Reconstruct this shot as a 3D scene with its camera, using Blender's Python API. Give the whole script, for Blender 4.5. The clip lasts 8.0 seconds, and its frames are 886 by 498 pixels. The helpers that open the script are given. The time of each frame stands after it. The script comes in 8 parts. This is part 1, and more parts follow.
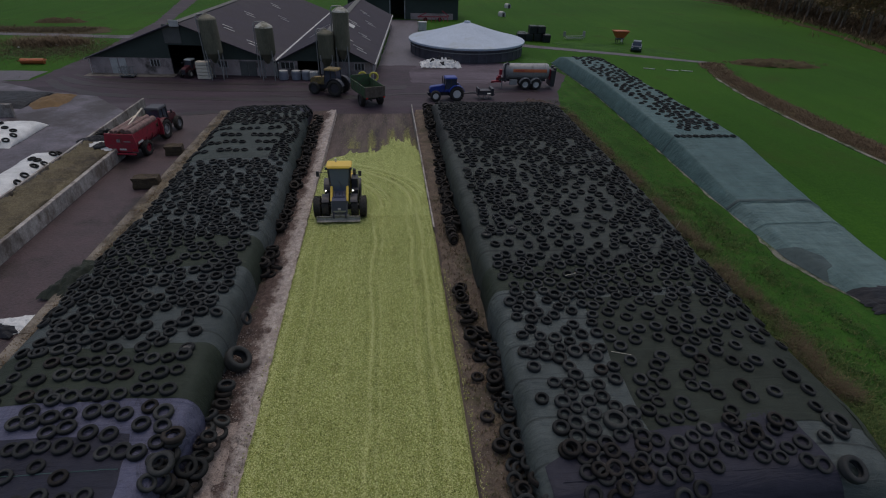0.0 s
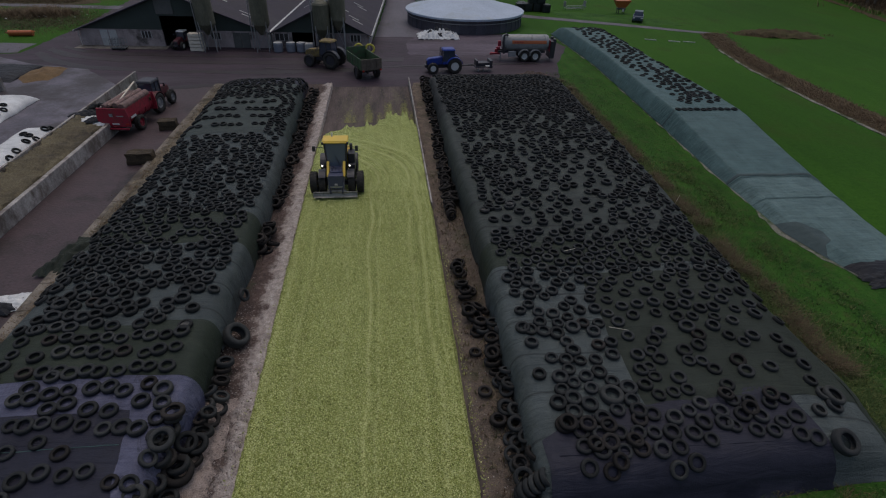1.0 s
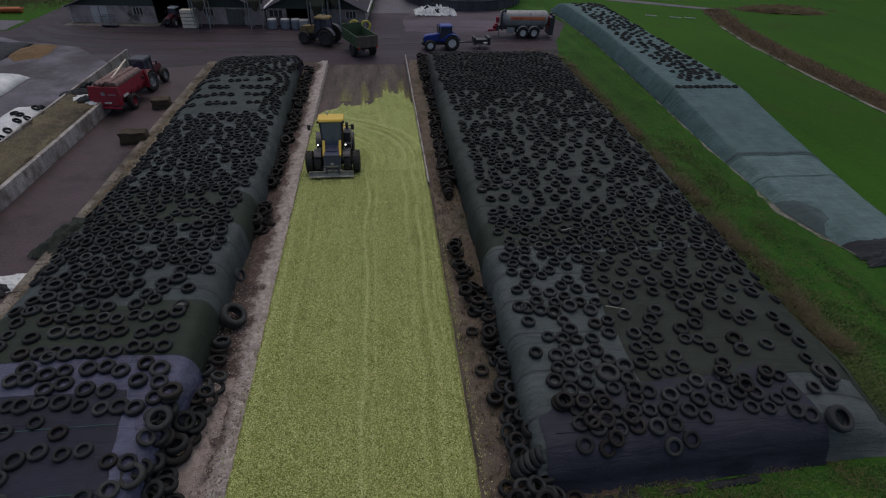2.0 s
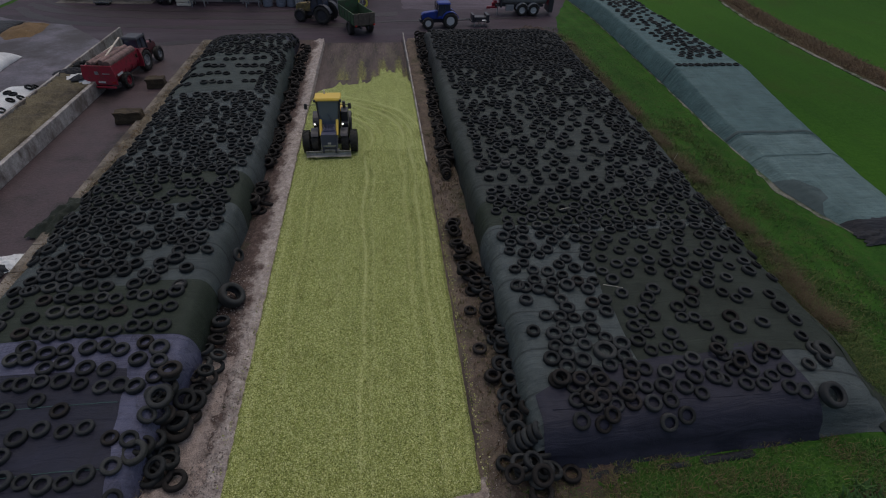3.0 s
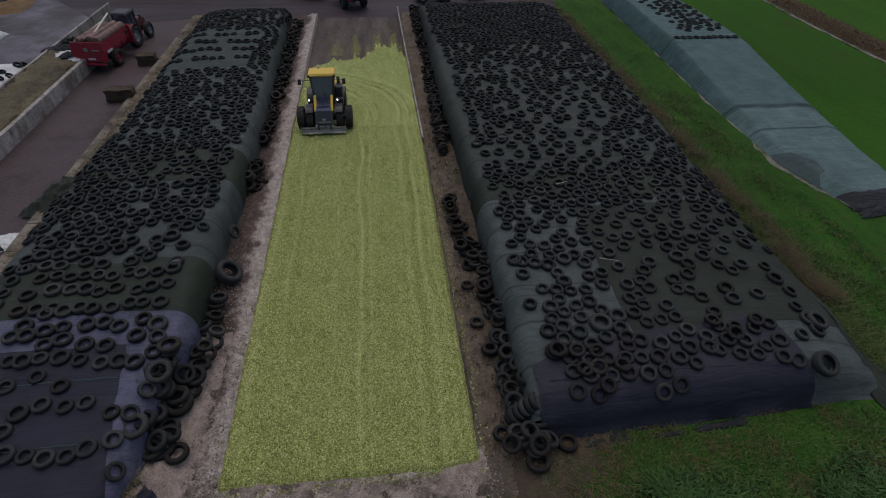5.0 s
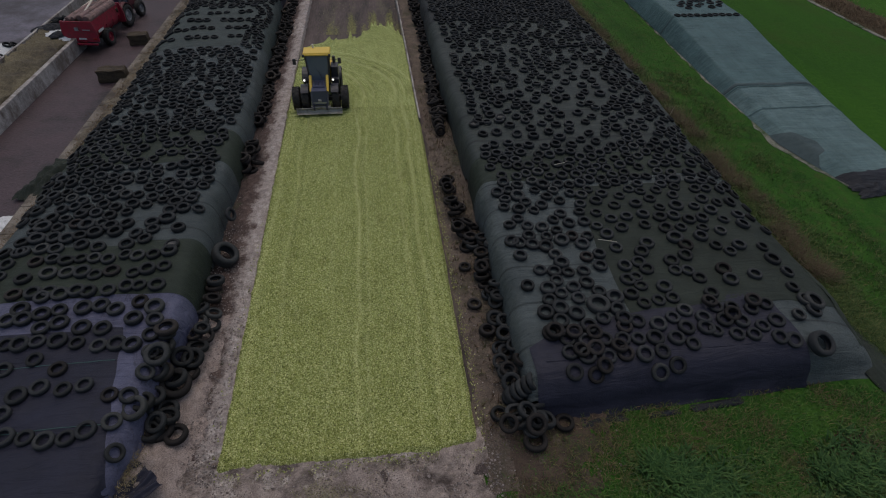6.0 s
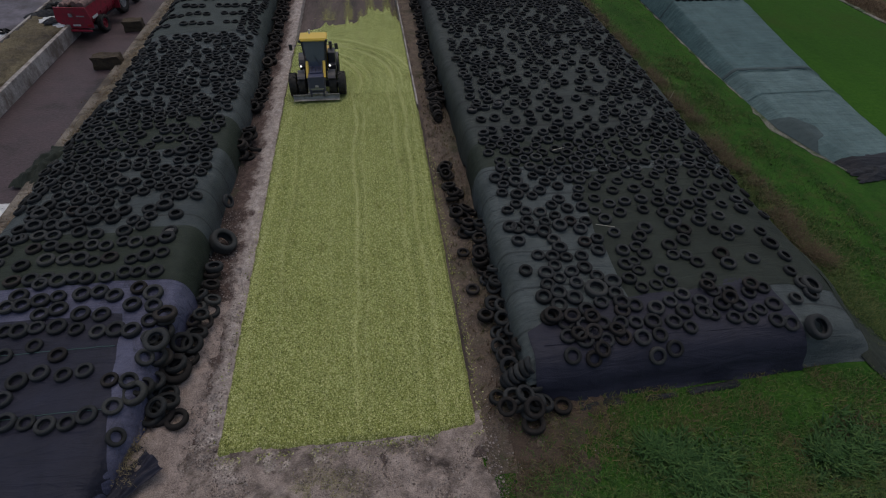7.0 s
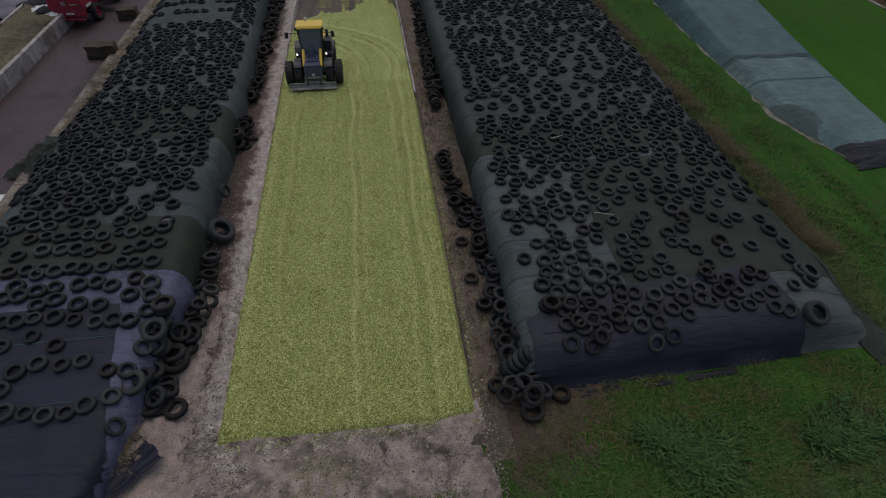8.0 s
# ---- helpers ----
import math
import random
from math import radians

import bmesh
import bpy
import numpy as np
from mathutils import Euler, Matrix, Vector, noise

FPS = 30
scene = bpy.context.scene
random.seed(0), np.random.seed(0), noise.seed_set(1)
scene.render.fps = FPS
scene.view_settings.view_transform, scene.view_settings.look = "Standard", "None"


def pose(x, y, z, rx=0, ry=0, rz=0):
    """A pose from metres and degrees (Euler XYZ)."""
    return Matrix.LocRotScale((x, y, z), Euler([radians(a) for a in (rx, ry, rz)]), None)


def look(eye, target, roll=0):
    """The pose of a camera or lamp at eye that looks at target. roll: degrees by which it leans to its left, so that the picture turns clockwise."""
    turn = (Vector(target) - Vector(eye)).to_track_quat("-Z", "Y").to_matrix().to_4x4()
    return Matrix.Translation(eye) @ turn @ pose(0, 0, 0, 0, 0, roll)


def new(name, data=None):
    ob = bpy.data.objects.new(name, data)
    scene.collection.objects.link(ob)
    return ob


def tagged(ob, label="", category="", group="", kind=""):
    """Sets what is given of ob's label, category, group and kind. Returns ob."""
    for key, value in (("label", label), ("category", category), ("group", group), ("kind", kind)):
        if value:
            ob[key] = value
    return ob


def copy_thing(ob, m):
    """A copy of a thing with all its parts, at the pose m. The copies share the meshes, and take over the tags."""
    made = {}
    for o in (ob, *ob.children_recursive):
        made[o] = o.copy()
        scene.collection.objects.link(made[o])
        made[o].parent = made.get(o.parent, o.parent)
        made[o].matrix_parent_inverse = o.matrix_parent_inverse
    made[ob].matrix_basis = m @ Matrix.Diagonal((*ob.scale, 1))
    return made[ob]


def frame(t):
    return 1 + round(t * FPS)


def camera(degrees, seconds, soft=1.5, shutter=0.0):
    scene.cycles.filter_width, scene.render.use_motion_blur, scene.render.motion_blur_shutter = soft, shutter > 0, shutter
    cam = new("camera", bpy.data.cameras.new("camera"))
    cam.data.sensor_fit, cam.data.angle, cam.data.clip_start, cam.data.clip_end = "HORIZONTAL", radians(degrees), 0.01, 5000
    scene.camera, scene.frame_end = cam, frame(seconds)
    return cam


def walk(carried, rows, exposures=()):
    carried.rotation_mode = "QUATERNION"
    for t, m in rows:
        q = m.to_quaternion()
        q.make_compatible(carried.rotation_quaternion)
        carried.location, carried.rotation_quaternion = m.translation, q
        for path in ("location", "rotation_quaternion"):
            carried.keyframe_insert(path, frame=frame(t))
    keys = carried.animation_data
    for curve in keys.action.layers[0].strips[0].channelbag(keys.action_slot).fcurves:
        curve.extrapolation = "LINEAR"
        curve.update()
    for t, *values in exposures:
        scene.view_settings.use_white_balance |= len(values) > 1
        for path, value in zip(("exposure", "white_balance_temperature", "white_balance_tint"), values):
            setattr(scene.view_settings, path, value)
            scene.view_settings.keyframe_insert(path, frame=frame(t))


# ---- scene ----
cam = camera(80.1, 8.0, soft=1.15)
PATH = [
    (0, (-0.16, -0.039, 15.806), (0.032, 1.666, 14.779), 1.8),
    (0.5, (-0.162, 0.011, 15.8), (0.034, 1.692, 14.734), 1.8),
    (1, (-0.116, 0.1, 15.782), (0.079, 1.754, 14.674), 1.8),
    (1.5, (-0.066, 0.17, 15.732), (0.131, 1.802, 14.592), 1.8),
    (3, (0.005, 0.115, 15.593), (0.204, 1.684, 14.369), 1.8),
    (3.5, (0.021, 0.05, 15.564), (0.222, 1.6, 14.317), 1.8),
    (4, (0.033, -0.003, 15.542), (0.235, 1.54, 14.285), 1.7),
    (4.5, (0.022, -0.019, 15.491), (0.225, 1.517, 14.226), 1.6),
    (6, (0.068, 0.045, 15.378), (0.275, 1.519, 14.043), 1.6),
    (6.5, (0.104, 0.024, 15.335), (0.31, 1.483, 13.981), 1.5),
    (7, (0.087, -0.048, 15.291), (0.295, 1.397, 13.925), 1.5),
    (7.5, (0.08, -0.07, 15.231), (0.29, 1.366, 13.855), 1.5),
    (8, (0.093, -0.049, 15.202), (0.304, 1.371, 13.809), 1.4),
]
walk(cam, [(t, look(eye, target, roll)) for t, eye, target, roll in PATH])

# ---- light ----
world = bpy.data.worlds.new("overcast_sky")
scene.world = world
world.use_nodes = True
wn = world.node_tree.nodes
sky = wn.new("ShaderNodeTexSky")
sky.sky_type, sky.sun_disc = "NISHITA", False
sky.sun_elevation, sky.sun_rotation = radians(72), radians(8)
sky.air_density, sky.dust_density, sky.ozone_density = 1.0, 4.0, 1.0
wn["Background"].inputs["Strength"].default_value = 0.09
world.node_tree.links.new(sky.outputs["Color"], wn["Background"].inputs["Color"])
sun_data = bpy.data.lights.new("sun", "SUN")
sun_data.energy, sun_data.angle, sun_data.color = 0.52, radians(90), (1.0, 0.955, 0.87)
sun = new("sun", sun_data)
sun.matrix_world = look((3, 22, 60), (0, 10, 0))


# ---- materials ----
def material(name, rough=0.8, metal=0.0, spec=0.5):
    m = bpy.data.materials.new(name)
    m.use_nodes = True
    b = m.node_tree.nodes["Principled BSDF"]
    b.inputs["Roughness"].default_value, b.inputs["Metallic"].default_value = rough, metal
    b.inputs["Specular IOR Level"].default_value = spec
    return m, m.node_tree.nodes, m.node_tree.links, b


def node(nodes, kind, **values):
    n = nodes.new(kind)
    for key, value in values.items():
        n.inputs[key.replace("_", " ")].default_value = value
    return n


def ramp(nodes, links, source, stops):
    r = nodes.new("ShaderNodeValToRGB")
    while len(r.color_ramp.elements) < len(stops):
        r.color_ramp.elements.new(0.5)
    for e, (at, c) in zip(r.color_ramp.elements, stops):
        e.position, e.color = at, (*c, 1) if len(c) == 3 else (c[0], c[0], c[0], 1)
    links.new(source, r.inputs["Fac"])
    return r.outputs["Color"]


def blend(nodes, links, fac, a, b, mode="MIX"):
    m = nodes.new("ShaderNodeMix")
    m.data_type, m.blend_type = "RGBA", mode
    for value, slot in ((fac, 0), (a, 6), (b, 7)):
        if hasattr(value, "links"):
            links.new(value, m.inputs[slot])
        elif slot:
            m.inputs[slot].default_value = (*value, 1)
        else:
            m.inputs[slot].default_value = value
    return m.outputs[2]


def bump(nodes, links, b, height, strength, distance=0.02):
    n = node(nodes, "ShaderNodeBump", Strength=strength, Distance=distance)
    links.new(height, n.inputs["Height"])
    links.new(n.outputs["Normal"], b.inputs["Normal"])


def place(nodes, links, scale=(1, 1, 1), rotation=0.0):
    g = nodes.new("ShaderNodeNewGeometry")
    m = nodes.new("ShaderNodeMapping")
    m.inputs["Scale"].default_value = scale
    m.inputs["Rotation"].default_value = (0, 0, rotation)
    links.new(g.outputs["Position"], m.inputs["Vector"])
    return m.outputs["Vector"]


def grained(name, dark, light, rough=0.8, metal=0.0, fine=30.0, coarse=1.5, relief=0.3, depth=0.01, grit=0.5, stain=None, stain_at=0.6, stretch=(1, 1, 1), vary=0.0, spec=0.5):
    """A surface with fine grain, larger patches, stains and relief, all at real-world size."""
    m, n, l, b = material(name, rough, metal, spec)
    at = place(n, l, stretch)
    a = node(n, "ShaderNodeTexNoise", Scale=fine, Detail=6.0, Roughness=0.65)
    c = node(n, "ShaderNodeTexNoise", Scale=coarse, Detail=5.0, Roughness=0.6)
    for t in (a, c):
        l.new(at, t.inputs["Vector"])
    mixed = blend(n, l, 1 - grit, a.outputs["Fac"], c.outputs["Fac"])
    colour = ramp(n, l, mixed, [(0.36, dark), (0.64, light)])
    if stain:
        s = node(n, "ShaderNodeTexNoise", Scale=coarse * 0.37, Detail=8.0, Roughness=0.7)
        l.new(at, s.inputs["Vector"])
        f = ramp(n, l, s.outputs["Fac"], [(stain_at - 0.06, (0,)), (stain_at + 0.08, (1,))])
        colour = blend(n, l, f, colour, stain)
    if vary:
        o = n.new("ShaderNodeObjectInfo")
        v = ramp(n, l, o.outputs["Random"], [(0, (1 - vary,)), (1, (1 + vary,))])
        colour = blend(n, l, 1.0, colour, v, "MULTIPLY")
    l.new(colour, b.inputs["Base Color"])
    r = n.new("ShaderNodeMapRange")
    r.inputs["To Min"].default_value, r.inputs["To Max"].default_value = max(rough - 0.12, 0.05), min(rough + 0.12, 1)
    l.new(c.outputs["Fac"], r.inputs["Value"])
    l.new(r.outputs["Result"], b.inputs["Roughness"])
    bump(n, l, b, a.outputs["Fac"], relief, depth)
    return m


def sheeting(name, dark, light, rough=0.55, weave=90.0, fold=0.5, seam=0.0, streak=0.0, smear=0.0, scuff=None, ripple=0.0):
    """Woven or plastic cover sheet: weave, dust patches, soft creases, drawn seams across it."""
    m, n, l, b = material(name, rough, spec=0.25)
    at = place(n, l)
    long = place(n, l, (0.35, 1.6, 1.0), 0.2)
    dust = node(n, "ShaderNodeTexNoise", Scale=0.8, Detail=7.0, Roughness=0.65)
    fine = node(n, "ShaderNodeTexNoise", Scale=weave, Detail=2.0)
    crease = node(n, "ShaderNodeTexNoise", Scale=1.7, Detail=5.0, Roughness=0.55, Distortion=0.6)
    l.new(at, dust.inputs["Vector"]), l.new(at, fine.inputs["Vector"]), l.new(long, crease.inputs["Vector"])
    mixed = blend(n, l, 0.35, dust.outputs["Fac"], fine.outputs["Fac"])
    colour = ramp(n, l, mixed, [(0.34, dark), (0.66, light)])
    if streak:
        for k, (sx, sy) in enumerate(((0.25, 5.0), (4.0, 0.2))):
            w = node(n, "ShaderNodeTexNoise", Scale=1.6, Detail=5.0, Roughness=0.65)
            l.new(place(n, l, (sx, sy, 1.0), -0.06), w.inputs["Vector"])
            worn = ramp(n, l, w.outputs["Fac"], [(0.34, (1 - streak,)), (0.66, (1 + streak,))])
            colour = blend(n, l, 1.0, colour, worn, "MULTIPLY")
    if smear:
        w = node(n, "ShaderNodeTexNoise", Scale=2.2, Detail=8.0, Roughness=0.72, Distortion=1.4)
        l.new(place(n, l, (1.0, 0.45, 1.0), 0.5), w.inputs["Vector"])
        colour = blend(n, l, 1.0, colour, ramp(n, l, w.outputs["Fac"], [(0.36, (1 - smear,)), (0.47, (1.0,)), (0.7, (1 + smear * 0.4,))]), "MULTIPLY")
    if scuff:
        w = node(n, "ShaderNodeTexNoise", Scale=5.0, Detail=9.0, Roughness=0.78, Distortion=0.8)
        l.new(place(n, l, (0.5, 1.4, 1.0), -0.5), w.inputs["Vector"])
        colour = blend(n, l, ramp(n, l, w.outputs["Fac"], [(0.66, (0,)), (0.74, (0.5,))]), colour, scuff)
    if seam:
        w = node(n, "ShaderNodeTexWave", Scale=seam, Distortion=0.6, Detail=1.0)
        w.bands_direction = "Y"
        l.new(at, w.inputs["Vector"])
        colour = blend(n, l, ramp(n, l, w.outputs["Fac"], [(0.0, (0.6,)), (0.012, (0,))]), colour, (0.012, 0.014, 0.016))
    l.new(colour, b.inputs["Base Color"])
    height = blend(n, l, 0.12, crease.outputs["Fac"], fine.outputs["Fac"])
    if ripple:
        w = node(n, "ShaderNodeTexWave", Scale=0.8, Distortion=9.0, Detail=4.0, Detail_Scale=1.2)
        w.bands_direction = "Y"
        l.new(place(n, l, (0.35, 1.0, 1.0), 0.1), w.inputs["Vector"])
        height = blend(n, l, 0.25 * ripple, height, w.outputs["Fac"])
    bump(n, l, b, height, fold, 0.2)
    return m


def rubbery(name, dark, light, dust):
    """Old tyre rubber: every tyre weathered a little differently, dust caught on it in patches."""
    m, n, l, b = material(name, 0.8, spec=0.22)
    at = place(n, l)
    fine = node(n, "ShaderNodeTexNoise", Scale=28.0, Detail=5.0, Roughness=0.65)
    patchy = node(n, "ShaderNodeTexNoise", Scale=2.6, Detail=5.0, Roughness=0.65)
    l.new(at, fine.inputs["Vector"]), l.new(at, patchy.inputs["Vector"])
    colour = ramp(n, l, blend(n, l, 0.5, fine.outputs["Fac"], patchy.outputs["Fac"]), [(0.36, dark), (0.64, light)])
    own = n.new("ShaderNodeMath")
    own.operation = "ADD"
    l.new(n.new("ShaderNodeObjectInfo").outputs["Random"], own.inputs[0])
    l.new(n.new("ShaderNodeNewGeometry").outputs["Random Per Island"], own.inputs[1])
    each = n.new("ShaderNodeMath")
    each.operation = "FRACT"
    l.new(own.outputs["Value"], each.inputs[0])
    colour = blend(n, l, 1.0, colour, ramp(n, l, each.outputs["Value"], [(0.0, (0.62, 0.62, 0.62)), (0.55, (0.95, 0.97, 1.0)), (0.85, (1.25, 1.27, 1.32)), (1.0, (1.7, 1.68, 1.6))]), "MULTIPLY")
    colour = blend(n, l, ramp(n, l, patchy.outputs["Fac"], [(0.60, (0,)), (0.76, (0.7,))]), colour, dust)
    l.new(colour, b.inputs["Base Color"])
    bump(n, l, b, fine.outputs["Fac"], 0.4, 0.01)
    return m


def painted(name, colour, rough=0.35, dirt=(0.07, 0.055, 0.045), amount=0.55, metal=0.0):
    """Machine paint with dust and mud splashes."""
    m, n, l, b = material(name, rough, metal)
    at = place(n, l)
    s = node(n, "ShaderNodeTexNoise", Scale=3.0, Detail=8.0, Roughness=0.75)
    f = node(n, "ShaderNodeTexNoise", Scale=40.0, Detail=3.0)
    l.new(at, s.inputs["Vector"]), l.new(at, f.inputs["Vector"])
    mud = ramp(n, l, s.outputs["Fac"], [(amount - 0.08, (0,)), (amount + 0.14, (0.85,))])
    l.new(blend(n, l, mud, colour, dirt), b.inputs["Base Color"])
    r = n.new("ShaderNodeMapRange")
    r.inputs["To Min"].default_value, r.inputs["To Max"].default_value = rough, 0.85
    l.new(mud, r.inputs["Value"]), l.new(r.outputs["Result"], b.inputs["Roughness"])
    bump(n, l, b, f.outputs["Fac"], 0.08, 0.005)
    return m


def grassy(name, stops, fine=9.0, broad=0.12, rows=0.0, turn=0.0, earth=None, earth_at=0.62, streak=0.35):
    m, n, l, b = material(name, 0.9, spec=0.12)
    at = place(n, l)
    a = node(n, "ShaderNodeTexNoise", Scale=fine, Detail=8.0, Roughness=0.75)
    c = node(n, "ShaderNodeTexNoise", Scale=broad, Detail=7.0, Roughness=0.6)
    l.new(at, a.inputs["Vector"]), l.new(at, c.inputs["Vector"])
    mixed = blend(n, l, 0.5, a.outputs["Fac"], c.outputs["Fac"])
    if rows:
        w = node(n, "ShaderNodeTexNoise", Scale=rows, Detail=5.0, Roughness=0.65)
        l.new(place(n, l, (1, 0.04, 1), turn), w.inputs["Vector"])
        mixed = blend(n, l, streak, mixed, w.outputs["Fac"])
    colour = ramp(n, l, mixed, stops)
    if earth:
        e = node(n, "ShaderNodeTexNoise", Scale=broad * 4, Detail=9.0, Roughness=0.7)
        l.new(at, e.inputs["Vector"])
        colour = blend(n, l, ramp(n, l, e.outputs["Fac"], [(earth_at - 0.07, (0,)), (earth_at + 0.07, (0.9,))]), colour, earth)
    l.new(colour, b.inputs["Base Color"])
    bump(n, l, b, a.outputs["Fac"], 0.7, 0.08)
    return m


def silage_surface():
    m, n, l, b = material("chopped_maize", 0.9, spec=0.2)
    at = place(n, l)
    run = place(n, l, (1.0, 0.07, 1.0))
    chips = node(n, "ShaderNodeTexVoronoi", Scale=52.0)
    chips.feature = "F1"
    clumps = node(n, "ShaderNodeTexNoise", Scale=64.0, Detail=3.0, Roughness=0.75)
    broad = node(n, "ShaderNodeTexNoise", Scale=0.55, Detail=6.0, Roughness=0.6)
    tracks = node(n, "ShaderNodeTexNoise", Scale=2.4, Detail=4.0, Roughness=0.55)
    for t, v in ((chips, at), (clumps, at), (broad, at), (tracks, run)):
        l.new(v, t.inputs["Vector"])
    fleck = n.new("ShaderNodeSeparateColor")
    l.new(chips.outputs["Color"], fleck.inputs["Color"])
    mixed = blend(n, l, 0.45, fleck.outputs["Red"], clumps.outputs["Fac"])
    mixed = blend(n, l, 0.12, mixed, tracks.outputs["Fac"])
    mixed = blend(n, l, 0.10, mixed, broad.outputs["Fac"])
    colour = ramp(n, l, mixed, [(0.28, (0.080, 0.098, 0.022)), (0.42, (0.202, 0.244, 0.062)), (0.55, (0.325, 0.374, 0.104)), (0.70, (0.67, 0.71, 0.33))])
    # trodden dark spots
    spots = node(n, "ShaderNodeTexNoise", Scale=1.3, Detail=7.0, Roughness=0.75)
    l.new(place(n, l, (1.0, 0.4, 1.0), 0.12), spots.inputs["Vector"])
    colour = blend(n, l, ramp(n, l, spots.outputs["Fac"], [(0.55, (0,)), (0.70, (0.5,))]), colour, (0.128, 0.123, 0.036))
    # pale wheel lines along the clamp, and those of the turning place further on
    where = n.new("ShaderNodeSeparateXYZ")
    l.new(place(n, l), where.inputs["Vector"])
    drift = node(n, "ShaderNodeTexNoise", Scale=0.16, Detail=1.0)
    l.new(at, drift.inputs["Vector"])

    def spread(source, lo, hi, a, b):
        r = n.new("ShaderNodeMapRange")
        for key, value in (("From Min", lo), ("From Max", hi), ("To Min", a), ("To Max", b)):
            r.inputs[key].default_value = value
        l.new(source, r.inputs["Value"])
        return r.outputs["Result"]

    def total(kind, a, b):
        s = n.new("ShaderNodeMath")
        s.operation = kind
        for k, v in ((0, a), (1, b)):
            if hasattr(v, "links"):
                l.new(v, s.inputs[k])
            else:
                s.inputs[k].default_value = v
        return s.outputs["Value"]

    across = total("ADD", spread(where.outputs["X"], -5.5, 2.5, 0, 1), spread(drift.outputs["Fac"], 0.3, 0.7, -0.03, 0.03))
    peaks = [(0.0, (0,))]
    for c, w, k in ((0.06, 0.02, 0.4), (0.17, 0.015, 0.35), (0.40, 0.02, 0.2), (0.535, 0.014, 0.7), (0.585, 0.01, 0.45), (0.80, 0.018, 0.4), (0.88, 0.02, 0.5), (0.935, 0.01, 0.45), (0.965, 0.008, 0.4)):
        peaks += [(c - w, (0,)), (c, (k,)), (c + w, (0,))]
    lines = ramp(n, l, across, peaks)
    far = spread(where.outputs["Y"], 29.5, 32.0, 0, 1)
    away = n.new("ShaderNodeVectorMath")
    away.operation = "DISTANCE"
    l.new(place(n, l, (1, 1, 0)), away.inputs[0])
    away.inputs[1].default_value = (-5.5, 31.2, 0)
    round_about = total("ADD", spread(away.outputs["Value"], 3.5, 8.5, 0, 1), spread(drift.outputs["Fac"], 0.3, 0.7, -0.05, 0.05))
    peaks = [(0.0, (0,))]
    for c, w, k in ((0.24, 0.03, 0.5), (0.36, 0.02, 0.4), (0.64, 0.03, 0.55), (0.75, 0.02, 0.4), (0.88, 0.03, 0.4)):
        peaks += [(c - w, (0,)), (c, (k,)), (c + w, (0,))]
    arcs = ramp(n, l, round_about, peaks)
    worn = blend(n, l, far, lines, arcs)
    colour = blend(n, l, blend(n, l, 0.3, worn, spread(clumps.outputs["Fac"], 0.3, 0.7, 0, 1), "MULTIPLY"), colour, (0.60, 0.62, 0.285))
    l.new(colour, b.inputs["Base Color"])
    height = blend(n, l, 0.5, chips.outputs["Distance"], clumps.outputs["Fac"])
    bump(n, l, b, height, 0.85, 0.05)
    return m


MAIZE = silage_surface()
MUD = grained("wet_mud", (0.026, 0.0152, 0.0182), (0.076, 0.0485, 0.0560), 0.62, fine=7.0, coarse=0.7, relief=0.8, depth=0.05, stain=(0.015, 0.0085, 0.009), stain_at=0.575, spec=0.45)
# yard, slab and drive colours hold extra blue that stands for distance haze
YARD = grained("muddy_yard_asphalt", (0.0110, 0.0064, 0.0098), (0.0585, 0.0375, 0.0545), 0.7, fine=5.0, coarse=0.45, relief=0.6, depth=0.03, stain=(0.07, 0.057, 0.069), stain_at=0.60, stretch=(0.15, 1, 1), spec=0.3)
WORN_YARD = grained("worn_dry_yard", (0.044, 0.033, 0.046), (0.138, 0.110, 0.140), 0.75, fine=6.0, coarse=0.4, relief=0.5, depth=0.03, stain=(0.030, 0.021, 0.026), stain_at=0.56, stretch=(0.25, 1, 1), spec=0.3)
TRACK = grained("wet_wheel_marks", (0.006, 0.0038, 0.005), (0.028, 0.0185, 0.0235), 0.6, fine=5.0, coarse=0.6, relief=0.6, depth=0.03, stretch=(0.2, 1, 1), spec=0.4)
# pale bluish blotches put wet sheen into the colour; the stain is mud
SLAB = grained("stained_sheen_concrete_yard", (0.034, 0.029, 0.039), (0.152, 0.136, 0.172), 0.6, fine=6.0, coarse=0.5, relief=0.4, depth=0.02, grit=0.4, stain=(0.030, 0.022, 0.025), stain_at=0.50)
DRIVE = grained("grey_drive", (0.038, 0.033, 0.043), (0.122, 0.108, 0.134), 0.65, fine=8.0, coarse=0.5, relief=0.3, depth=0.015, stain=(0.035, 0.028, 0.027), stain_at=0.58, stretch=(1, 0.25, 1))
CONCRETE = grained("weathered_concrete", (0.105, 0.09, 0.074), (0.27, 0.236, 0.195), 0.85, fine=14.0, coarse=1.2, relief=0.5, depth=0.02, stain=(0.055, 0.042, 0.03), stain_at=0.52)
